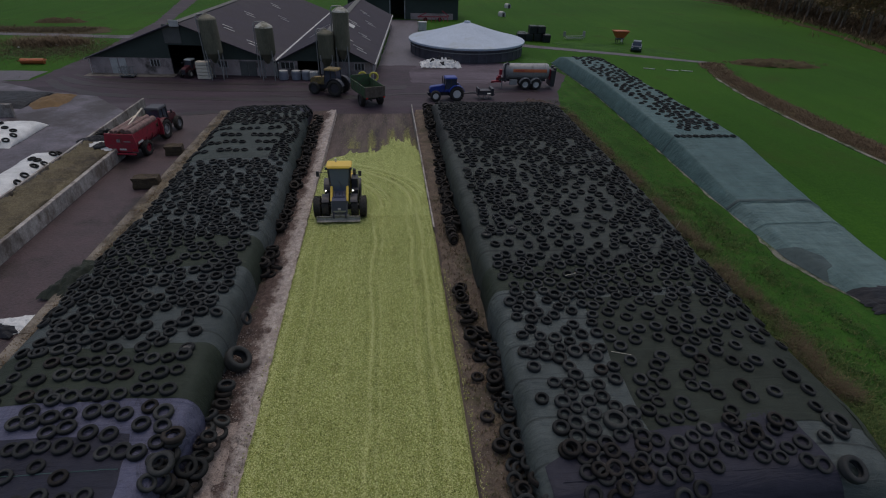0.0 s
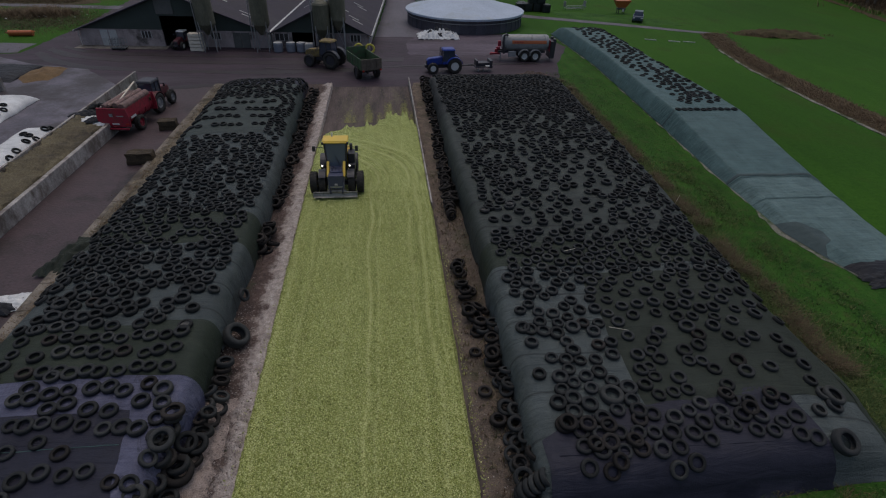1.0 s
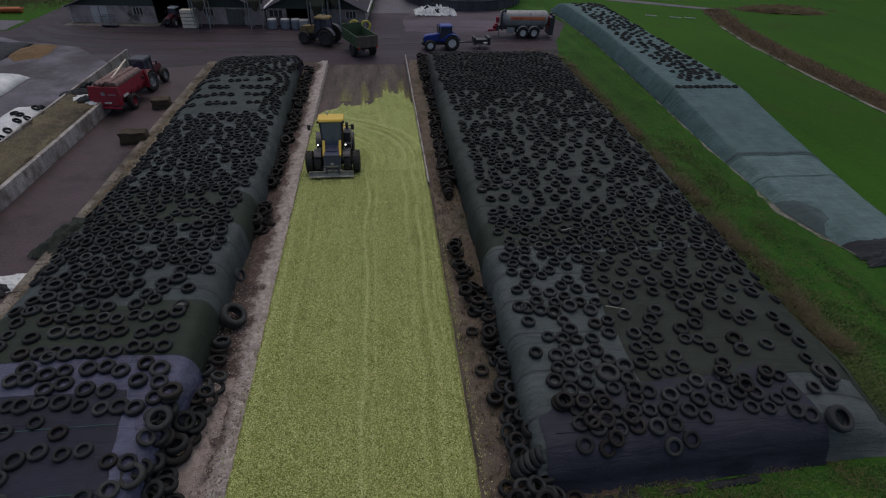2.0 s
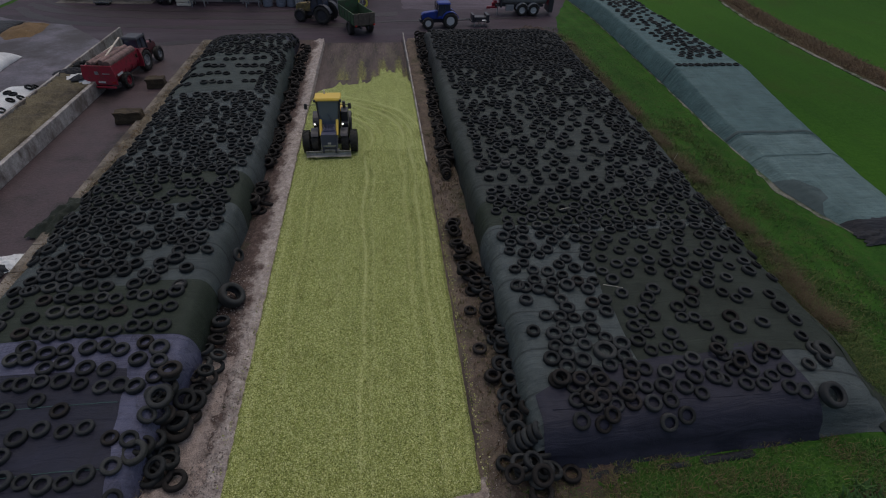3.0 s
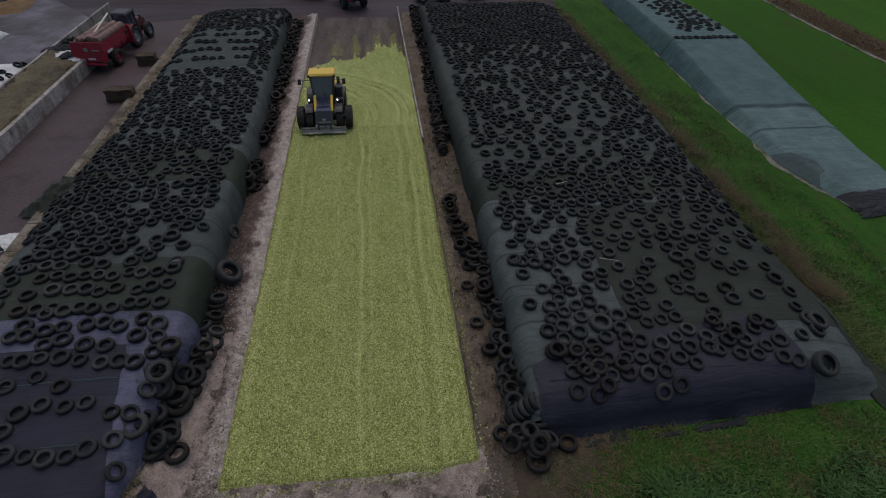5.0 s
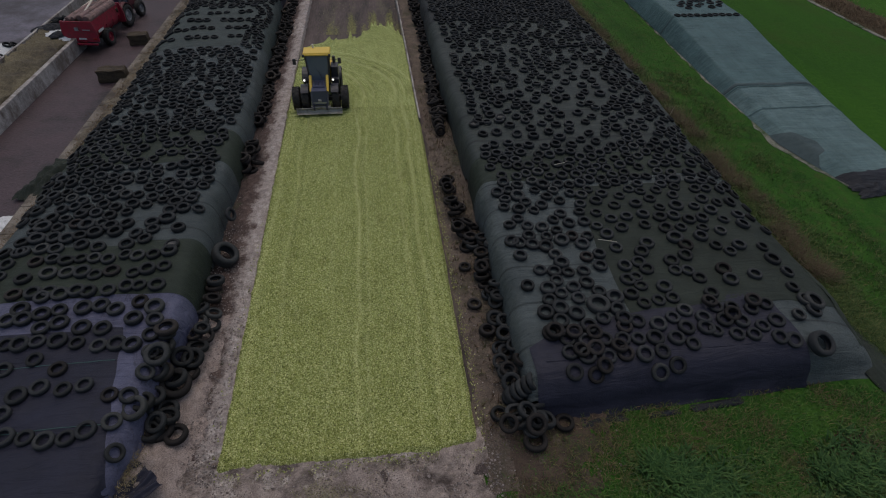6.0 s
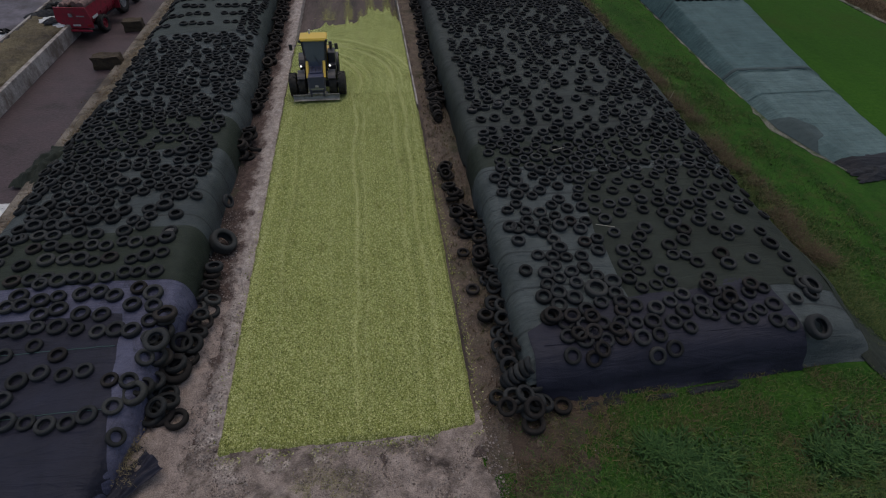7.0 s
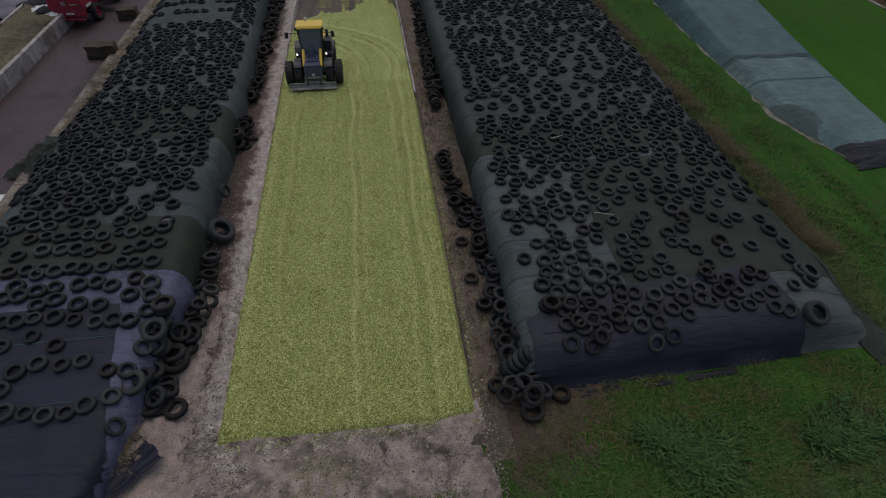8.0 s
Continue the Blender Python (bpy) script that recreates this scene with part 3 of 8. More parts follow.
spread_earth("concrete_edge", -6.5, 2.75, 6.4, 8.6, edge_height, EDGE, "pale broken concrete edge before the maize", 0.06)
spread_earth("soil_patch", 3.2, 6.9, 5.0, 9.1, lambda x, y: (0.03 + 0.03 * wobble(x, y, 1.5, 2) + 0.02 * wobble(x, y, 5, 3)) if (6.6 - x) * 0.9 + 1.6 * wobble(x, y, 0.9, 5) + 0.8 * wobble(x, y, 4, 6) > 7.4 - y else -0.03, RED_SOIL, "bare reddish soil at the clamp corner", 0.08)


def strip_of_rubble():
    """The crumbling concrete strip on the one side of the open clamp."""
    verts, faces = [], []
    ys = np.arange(7.7, 53.2, 0.13)
    us = np.linspace(0, 1, 22)
    for y in ys:
        l, r = -6.75 + 0.42 * min(1, max(0, (15 - y) / 4)) + 0.3 * wobble(0, y, 0.8, 2) + 0.2 * wobble(2, y, 2.6, 2) + 0.12 * wobble(4, y, 7.0, 2), -5.28 + 0.05 * wobble(0, y, 1.5, 5)
        for u in us:
            x = l + (r - l) * u
            h = 0.10 + 0.30 * min(1, max(0, (y - 14) / 22)) + 0.06 * wobble(x, y, 1.4, 4) + 0.07 * wobble(x, y, 4, 8) + 0.04 * wobble(x, y, 9, 3)
            verts.append((x, y, h * (0.25 + 0.75 * min(1, u * 1.4)) * min(1, u * 12) * min(1, max(0, (y - 7.75 - 0.5 * abs(wobble(x, 1, 2.2, 7))) / 0.5)) - 0.01 if u < 1 else -0.01))
    n = len(us)
    for i in range(len(ys) - 1):
        for j in range(n - 1):
            faces.append((i * n + j, i * n + j + 1, (i + 1) * n + j + 1, (i + 1) * n + j))
    return tagged(raw("clamp_kerb", verts, faces, CHALK), "crumbling pale concrete kerb strip with earth on it", "kerb", kind="structure")


strip_of_rubble()

clamp_wall = tagged(new("clamp_wall"), "thin weathered concrete edge wall of the open clamp", "wall", kind="structure")
wall_y = 28.0
while wall_y < 53:
    bm = bmesh.new()
    box(bm, (2.5 - 0.008 * (wall_y - 16) + 0.02 * wobble(0, wall_y, 0.5), wall_y + 1.0, 0.17 + 0.004 * (wall_y - 16)), (0.1, 1.985, 0.5 + 0.006 * (wall_y - 16)), 0.015)
    part("wall_panel", bm, PANEL, clamp_wall)
    wall_y += 2.0
for wx, y0, y1, h, t, tag in ((-21.05, 14, 41.6, 1.0, 0.28, "stained grey concrete retaining wall of the lane"), (-23.75, 26, 52.5, 1.35, 0.16, "thin pale concrete panel wall")):
    lane_wall = tagged(new("lane_wall"), tag, "wall", kind="structure")
    y = y0
    while y < y1:
        bm = bmesh.new()
        box(bm, (wx, y + 0.98, h / 2), (t, 1.975, h + 0.03 * wobble(wx, y, 2.7)), 0.02)
        part("wall_panel", bm, PANEL, lane_wall)
        y += 1.98
lane_kerb = tagged(new("lane_kerb"), "long low weathered concrete kerb beside the lane", "kerb", kind="structure")
for i in range(26):
    bm = bmesh.new()
    y = 1.5 + 2 * i
    box(bm, (-16.25 + 0.03 * wobble(0, y, 1), y + 1, 0.13), (0.62, 1.97, 0.3 + 0.03 * wobble(y, 0, 1)), 0.04)
    part("kerb_stone", bm, CONCRETE, lane_kerb)
spread_earth("kerb_litter", -16.42, -14.7, 22.5, 53.4, lambda x, y: 0.28 + 0.05 * wobble(x, y, 1.2, 3) + 0.04 * wobble(x, y, 4, 5), LITTER, "flattened straw-coloured litter over the kerb", 0.12, 0.5)
patch("soil_strip", [(-16.05, 3), (-15.0, 3), (-15.0, 53.5), (-16.05, 53.5)], 0.13, SOIL, 0.08, 0.4, 0.15, label="brown earth between kerb and clamp")


# ---- chopped maize in the open clamp ----
DRIPS = ((-3.4, 0.13, 1.5), (-2.9, 0.09, 0.8), (-1.75, 0.12, 3.4), (-1.45, 0.08, 1.8), (-0.75, 0.10, 1.2), (-0.05, 0.13, 3.3), (0.22, 0.09, 3.9), (0.62, 0.11, 1.6), (1.3, 0.11, 3.2), (1.58, 0.09, 3.9), (2.0, 0.10, 1.4))


def maize_height(x, y):
    edge = min(1.0, max(0.0, (x + 5.42 + 0.06 * wobble(x, y, 1.7, 3)) / 0.16)) * min(1.0, max(0.0, (2.47 + 0.05 * wobble(x, y, 1.5, 6) - x) / 0.14))
    near = min(1.0, max(0.0, (y - 7.78 - 0.18 * wobble(x, 0, 0.6, 4) - 0.06 * wobble(x, y, 3, 2)) / 0.25))
    h = 0.13 + 0.24 * min(1, max(0, (y - 8) / 16))
    along = min(1, max(0, (32 - y) / 3))
    for c in (-4.15, -1.1, 1.0, 1.55):
        d = x - c - 0.12 * wobble(0, y, 0.12, c)
        h -= along * 0.05 * math.exp(-(d / 0.14) ** 2) * min(1, max(0, (y - 11) / 8))
        h += along * 0.03 * math.exp(-((abs(d) - 0.26) / 0.09) ** 2)
    swing = math.hypot(x + 5.5, y - 31.2) + 0.25 * wobble(x, y, 0.3, 7)
    if y > 30:
        for r in (4.7, 5.3, 6.7, 7.3):
            h -= min(1, (y - 30) / 2) * (0.085 * math.exp(-((swing - r) / 0.15) ** 2) - 0.055 * math.exp(-((abs(swing - r) - 0.27) / 0.1) ** 2))
    h += 0.045 * wobble(x, y, 0.6, 1) + 0.026 * wobble(x, y, 2.2, 9) + 0.012 * wobble(x, y, 6.0, 5)
    h += 0.45 * math.exp(-((x - 0.5) / 1.4) ** 2 - ((y - 42.6) / 1.6) ** 2)
    stop = between(x, [(-5.4, 38.4), (-5.0, 40.4), (-4.6, 41.2), (-3.6, 41.9), (-1.4, 42.1), (-0.5, 43.6), (0.6, 44.6), (1.4, 44.4), (2.2, 42.6)]) + 0.35 * wobble(x, 0, 1.1, 8) + 0.2 * wobble(x, 0, 3.5, 2)
    for c, w, run in DRIPS:
        stop += 0.5 * run * math.exp(-((x - c - 0.07 * wobble(0, y, 0.5, c)) / w) ** 2)
    far = min(1.0, max(0.0, (stop - y) / (2.2 if y < 45 else 1.2)))
    return (h + 0.03) * edge * near * far ** 0.7 - 0.03


verts, faces = [], []
xs = np.arange(-5.6, 2.62, 0.085)
ys = np.concatenate([np.arange(7.5, 22, 0.085), np.arange(22, 52, 0.14)])
for y in ys:
    for x in xs:
        verts.append((x, y, maize_height(x, y)))
n = len(xs)
for i in range(len(ys) - 1):
    for j in range(n - 1):
        faces.append((i * n + j, i * n + j + 1, (i + 1) * n + j + 1, (i + 1) * n + j))
tagged(raw("maize_silage", verts, faces, MAIZE, None, True), "yellow-green chopped maize spread and rolled in the clamp", "silage", kind="stuff")

# ---- the covered clamps ----
def quarter(s):
    s = min(1.0, max(0.0, s))
    return math.sqrt(1 - (1 - s) ** 2)


def straight(s):
    """A planar face with a small rounding at its shoulder."""
    s = min(1.0, max(0.0, s))
    return 1 - (1 - s) ** 1.3


def squarish(s):
    """A steep side with a tight shoulder."""
    s = min(1.0, max(0.0, s))
    return (1 - (1 - s) ** 3.2) ** (1 / 3.2)


class Clamp:
    """A long covered heap: its foot lines, crown height and the widths of its four shoulders."""

    def __init__(self, left, right, near, far, crown, widths, seed, lumps=1.0, shoulder=None, sides=None):
        self.sides = sides
        self.lumps, self.shoulder = lumps, shoulder
        self.left, self.right, self.near, self.far, self.crown, self.widths, self.seed = left, right, near, far, crown, widths, seed

    def span(self, y):
        return between(y, self.left) + 0.12 * self.lumps * wobble(0, y, 0.5, self.seed), between(y, self.right) + 0.12 * self.lumps * wobble(5, y, 0.5, self.seed)

    def z(self, x, y):
        a, b = self.span(y)
        wl, wr, wn, wf = self.widths
        near = self.near + 0.035 * (x - a)
        f = self.shoulder or quarter
        g = self.sides or f
        s = g((x - a) / wl) * (g if wr < 2 else f)((b - x) / wr) * f((y - near) / wn) * quarter((self.far - y) / wf)
        h = between(y, self.crown)
        lump = self.lumps * 0.10 * wobble(x, y, 0.28, self.seed) + self.lumps * 0.05 * wobble(x, y, 0.8, self.seed + 3) + 0.02 * wobble(x, y, 2.4, self.seed + 5)
        return s * (h + lump)

    def lean(self, x, y):
        d = 0.18
        return Vector((self.z(x - d, y) - self.z(x + d, y), self.z(x, y - d) - self.z(x, y + d), 2 * d)).normalized()


RIGHT = Clamp([(8, 4.15), (20, 4.25), (35, 4.0), (56, 4.0)], [(8, 16.9), (9, 16.95), (12, 17.3), (15, 17.15), (17, 17.0), (23, 17.05), (28, 17.5), (56, 17.6)], 8.62, 53.4, [(8, 1.35), (14, 1.55), (24, 1.8), (56, 1.8)], (0.85, 3.4, 1.15, 4.5), 1.0, sides=squarish)
LEFT = Clamp([(3, -15.4), (22, -15.4), (27, -14.98), (56, -14.92)], [(3, -8.5), (7, -7.9), (8.2, -7.55), (9.5, -7.42), (11.6, -7.38), (13.0, -7.1), (30, -7.0), (53, -7.6)], 3.4, 52.6, [(3, 1.1), (9, 1.35), (14, 1.65), (50, 1.75)], (3.4, 0.95, 2.4, 5.0), 2.0, sides=squarish)
GREEN = Clamp([(19, 24.4), (20.5, 23.7), (24, 22.75), (32, 22.8), (43, 23.3), (61, 24.1), (78, 23.5)], [(19, 28.2), (25, 28.8), (32, 30.0), (40, 31.0), (46, 31.1), (78, 30.4)], 19.2, 77.8, [(19, 0.4), (25, 0.5), (30.5, 0.62), (36, 1.05), (41, 1.4), (78, 1.5)], (0.75, 1.3, 1.2, 5.0), 3.0, 0.4, straight)


def sheet(name, clamp, ya, yb, mat, parent, lift=0.0, xa=None, xb=None, label="", ragged=0.12, dx=0.16, dy=0.18, slant=0.0, crease=0.02):
    """Part of a clamp's cover, lying on it; its free edges run unevenly and it has a turned-down hem."""
    rows = max(2, int((yb - ya) / dy) + 1)
    cols = 96 if xa is None and xb is None else max(8, int(14 / dx * 0.6))
    verts, faces = [], []
    for i in range(rows):
        v = i / (rows - 1)
        for j in range(cols):
            u = j / (cols - 1)
            y = ya + (yb - ya) * v
            l, r = clamp.span(y)
            l, r = (l if xa is None else xa), (r if xb is None else xb + slant * (y - ya))
            x = l + (r - l) * (0.5 - 0.5 * math.cos(math.pi * u) if xa is None and xb is None else u)
            edge = min(v, 1 - v) * (rows - 1)
            y += ragged * wobble(x, ya + v, 0.7, ya) * (1 if edge < 4 else 0)
            if xa is not None and j == 0 or xb is not None and j == cols - 1:
                x += ragged * wobble(x, y, 0.9, 4)
            z = clamp.z(x, y) + lift + crease * abs(wobble(x * 0.5, y, 1.5, lift * 100 + 2))
            rim = (xa is not None and j == 0) or (xb is not None and j == cols - 1) or i == 0 or i == rows - 1
            verts.append((x, y, max(0.012, z - (lift * 0.9 if rim else 0))))
    for i in range(rows - 1):
        for j in range(cols - 1):
            faces.append((i * cols + j, i * cols + j + 1, (i + 1) * cols + j + 1, (i + 1) * cols + j))
    ob = raw(name, verts, faces, mat, parent, True)
    if label:
        ob["label"] = label
    return ob


right_clamp = thing("silage_clamp", "long covered silage heap with grey nets under many tyres", "silage clamp", pose(11, 30, 0))
left_clamp = thing("silage_clamp", "covered silage heap with dark nets, lavender and navy sheets under tyres", "silage clamp", pose(-11, 28, 0))
green_clamp = thing("silage_clamp", "blue-green netted silage heap with tyres on its far half", "silage clamp", pose(27, 48, 0))


def laid(ob):
    ob.matrix_parent_inverse = ob.parent.matrix_basis.inverted()
    return ob


for args in (
    (RIGHT, 8.85, 19.6, NET_LIGHT, right_clamp, 0.0, None, None, "pale grey cover net"),
    (RIGHT, 19.4, 21.4, NET_GREEN, right_clamp, 0.03, None, None, "dark green cover net"),
    (RIGHT, 21.2, 40.5, NET_GREY, right_clamp, 0.0, None, None, "grey cover net"),
    (RIGHT, 40.2, 53.5, NET_DARK, right_clamp, 0.02, None, None, "dark cover net"),
    (RIGHT, 11.35, 18.8, NET_OLIVE, right_clamp, 0.035, 8.4, 16.9, "olive cover net"),
    (LEFT, 3.2, 14.4, LAVENDER, left_clamp, 0.0, None, None, "lavender plastic sheet"),
    (LEFT, 13.9, 16.7, NET_GREEN, left_clamp, 0.03, None, None, "dark green cover net"),
    (LEFT, 16.4, 22.6, NET_SLATE, left_clamp, 0.0, None, None, "slate-grey cover net"),
    (LEFT, 22.4, 25.4, NET_GREEN, left_clamp, 0.03, None, None, "dark green cover net"),
    (LEFT, 25.2, 37.0, NET_SLATE, left_clamp, 0.0, None, None, "slate-grey cover net"),
    (LEFT, 36.6, 48.2, NET_FAR, left_clamp, 0.03, None, None, "grey-green cover net"),
    (LEFT, 47.9, 52.7, NAVY, left_clamp, 0.05, None, None, "navy plastic sheet"),
    (GREEN, 19.2, 20.6, BLACK_SHEET, green_clamp, 0.03, None, None, "black plastic end sheet"),
    (GREEN, 20.3, 30.6, NET_PALE, green_clamp, 0.0, None, None, "pale blue-green net"),
    (GREEN, 30.3, 41.4, NET_TEAL, green_clamp, 0.04, None, None, "blue-green net"),
    (GREEN, 41.1, 77.9, NET_TEAL, green_clamp, 0.08, None, None, "blue-green net"),
):
    laid(sheet("cover_sheet", *args, crease=0.07 if args[3] is NET_PALE else 0.02))
laid(sheet("cover_sheet", LEFT, 3.2, 12.45, NAVY_WORN, left_clamp, 0.035, -15.3, -7.15, "navy plastic sheet", slant=-0.178))


laid(sheet("cover_sheet", RIGHT, 9.7, 13.6, NET_GREEN, right_clamp, 0.05, 16.5, 17.85, "loose draped green net", ragged=0.3, crease=0.1))


def net_patch():
    """A darker piece of net at the foot of the blue-green clamp, narrowing to both ends."""
    verts, faces = [], []
    rows, cols = 34, 12
    for i in range(rows):
        y = 20.3 + 4.7 * i / (rows - 1)
        l = GREEN.span(y)[0] - 0.04
        r = between(y, [(20.3, 23.55), (21.6, 23.5), (22.2, 23.75), (22.35, 24.2), (23.3, 24.35), (24.2, 23.75), (25.0, l + 0.05)]) + 0.05 * wobble(0, y, 2, 4)
        for j in range(cols):
            x = l + (max(r, l + 0.03) - l) * j / (cols - 1)
            verts.append((x, y, max(0.02, GREEN.z(x, y) + 0.055 + 0.03 * abs(wobble(x, y, 2.4, 5)))))
    for i in range(rows - 1):
        for j in range(cols - 1):
            faces.append((i * cols + j, i * cols + j + 1, (i + 1) * cols + j + 1, (i + 1) * cols + j))
    ob = raw("cover_sheet", verts, faces, NET_PATCH, green_clamp, True)
    ob["label"] = "dark grey net patch"
    laid(ob)


net_patch()


def navy_front():
    """The navy sheet hung over the near end of the long clamp; its back edge runs aslant."""
    verts, faces = [], []
    rows, cols = 26, 60
    for i in range(rows):
        v = i / (rows - 1)
        for j in range(cols):
            u = j / (cols - 1)
            x = 4.5 + (9.55 - 0.45 * v) * u + 0.05 * wobble(0, v * 3, 1, 2)
            foot = 8.5 + 0.035 * (x - 4.2) + 0.08 * wobble(x, 0, 0.7, 9)
            back = between(x, [(4.4, 10.4), (6.2, 11.1), (13.3, 12.0), (14.2, 11.8)])
            y = foot + (back - foot) * v + (0.08 * wobble(x, 0, 1.2, 5) if i == rows - 1 else 0)
            z = RIGHT.z(x, y) + 0.035 + 0.05 * abs(wobble(x, y * 0.5, 1.6, 7)) * (1 - v)
            verts.append((x, y - 0.12 * (1 - v) ** 2, max(0.03, z) if i else 0.012))
    for i in range(rows - 1):
        for j in range(cols - 1):
            faces.append((i * cols + j, i * cols + j + 1, (i + 1) * cols + j + 1, (i + 1) * cols + j))
    ob = raw("cover_sheet", verts, faces, NAVY, right_clamp, True)
    ob["label"] = "navy plastic sheet"
    laid(ob)


navy_front()


def seam_tape(clamp, x0, x1, y, mat, parent, width=0.018):
    """A thin welded seam that follows the sheet."""
    verts, faces = [], []
    n = int((x1 - x0) / 0.12)
    for i in range(n + 1):
        x = x0 + (x1 - x0) * i / n
        yy = y + 0.05 * wobble(x, y, 0.5, 3)
        z = clamp.z(x, yy) + 0.035 + 0.02 * abs(wobble(x * 0.5, yy, 1.5, 5.5))
        verts += [(x, yy - width, z + 0.012), (x, yy, z + 0.03), (x, yy + width, z + 0.012)]
    for i in range(n):
        for k in (0, 1):
            faces.append((i * 3 + k, (i + 1) * 3 + k, (i + 1) * 3 + k + 1, i * 3 + k + 1))
    ob = raw("sheet_seam", verts, faces, mat, parent)
    ob["label"] = "thin pale green seam"
    laid(ob)


def fold_band(y, mat, width, lift):
    """The gathered overlap where two nets of the clamp meet."""
    verts, faces = [], []
    l, r = GREEN.span(y)
    n = 70
    for i in range(n + 1):
        x = l + 0.02 + (r - l - 0.04) * i / n
        for k in range(5):
            yy = y + width * (k / 4 - 0.5) + 0.06 * wobble(x, y, 1.2, 4)
            verts.append((x, yy, max(0.02, GREEN.z(x, yy) + 0.05 + lift * math.sin(math.pi * k / 4) * (0.7 + 0.6 * wobble(x, k, 2.0, 3)))))
    for i in range(n):
        for k in range(4):
            faces.append((i * 5 + k, (i + 1) * 5 + k, (i + 1) * 5 + k + 1, i * 5 + k + 1))
    ob = raw("fold_band", verts, faces, mat, green_clamp, True)
    ob["label"] = "dark gathered net overlap"
    laid(ob)


fold_band(30.45, NET_PATCH, 0.3, 0.07)
fold_band(30.15, NET_TEAL, 0.12, 0.03)
fold_band(27.3, NET_TEAL, 0.07, 0.025)
fold_band(41.3, NET_PATCH, 0.25, 0.06)
SEAM = grained("pale_green_seam", (0.055, 0.115, 0.108), (0.10, 0.175, 0.16), 0.7)
for y in (6.25, 8.95, 11.15):
    seam_tape(LEFT, -14.5, -8.1 - 0.17 * (y - 8), y, SEAM, left_clamp, 0.014)
seam_tape(RIGHT, 4.9, 13.2, 9.75, NAVY, right_clamp)

foot = [(y, GREEN.span(y)[0]) for y in np.arange(19.5, 78, 1.5)]
patch("foot_strip", [(x - 0.05 - 0.3 * max(0, wobble(0, y, 0.6)) - 0.4 * math.exp(-((y - 23.5) / 2.2) ** 2), y) for y, x in foot] + [(x + 0.3, y) for y, x in foot[::-1]], 0.025, SANDY, 0.12, 0.4, label="pale bare soil along the clamp foot")

# ---- tyres ----
FULL = [(0.315, -0.05), (0.315, 0.05), (0.3, 0.076), (0.25, 0.09), (0.2, 0.08), (0.182, 0.06), (0.194, 0.046), (0.27, 0.046), (0.285, 0.0), (0.27, -0.046), (0.194, -0.046), (0.182, -0.06), (0.2, -0.08), (0.25, -0.09), (0.3, -0.076)]
PLAIN = [(0.315, -0.045), (0.315, 0.045), (0.25, 0.09), (0.188, 0.062), (0.275, 0.0), (0.188, -0.062), (0.25, -0.09)]


def ring_mesh(name, profile, seg, mat, squash=1.0):
    bm = bmesh.new()
    turned(bm, [(r, z * squash) for r, z in profile], seg, closed=True)
    bmesh.ops.recalc_face_normals(bm, faces=bm.faces)
    me = bpy.data.meshes.new(name)
    bm.to_mesh(me)
    bm.free()
    me.materials.append(mat)
    me.shade_smooth()
    return me


TYRE_KINDS = [ring_mesh("tyre", FULL, 20, RUBBER), ring_mesh("tyre", FULL, 20, RUBBER, 0.85), ring_mesh("tyre", FULL, 20, RUBBER, 1.2), ring_mesh("tyre", FULL, 20, BROWN_RUBBER), ring_mesh("tyre", FULL, 28, RUBBER, 1.7)]
rng = random.Random(11)


def resting(clamp, x, y, size, tip=0.0, rise=0.0):
    """The pose of a tyre that lies on a clamp's cover."""
    up = clamp.lean(x, y)
    up = (up + Vector((rng.uniform(-1, 1), rng.uniform(-1, 1), 0)) * (0.05 + tip)).normalized()
    q = up.to_track_quat("Z", "Y")
    return Matrix.LocRotScale(Vector((x, y, clamp.z(x, y) + 0.03 + rise)) + up * 0.08 * size, q, (size, size, size))


def tyre(m, label, group, kind=None):
    which = kind if kind is not None else rng.choices([0, 1, 2, 3], (6, 4, 4, 1))[0]
    ob = new("tyre", TYRE_KINDS[which])
    ob.matrix_world = m
    return tagged(ob, label, "tyre", group)


def tyre_mass(name, poses, label, fine=0, mat=RUBBER):
    """Uncounted tyres as one growth; the first ones with the full profile."""
    groups = [tyre_block(chosen, *shape) for chosen, shape in ((poses[:fine], (FULL, 18)), (poses[fine:], (PLAIN, 14))) if chosen]
    verts, faces, first = [], [], 0
    for v, f in groups:
        verts += v.tolist()
        faces += (f + first).tolist()
        first += len(v)
    return tagged(raw(name, verts, faces, mat, None, True), label, "tyres", kind="stuff")


def tyre_block(poses, profile, seg):
    base, loops = [], []
    for r, z in profile:
        base += [(r * math.cos(i * math.tau / seg), r * math.sin(i * math.tau / seg), z, 1) for i in range(seg)]
    n = len(profile)
    for k in range(n):
        for i in range(seg):
            j = (i + 1) % seg
            loops.append((k * seg + i, k * seg + j, ((k + 1) % n) * seg + j, ((k + 1) % n) * seg + i))
    base, loops = np.array(base), np.array(loops)
    verts = np.concatenate([(base @ np.array(m).T)[:, :3] for m in poses])
    faces = np.concatenate([loops + i * len(base) for i in range(len(poses))])
    return verts, faces


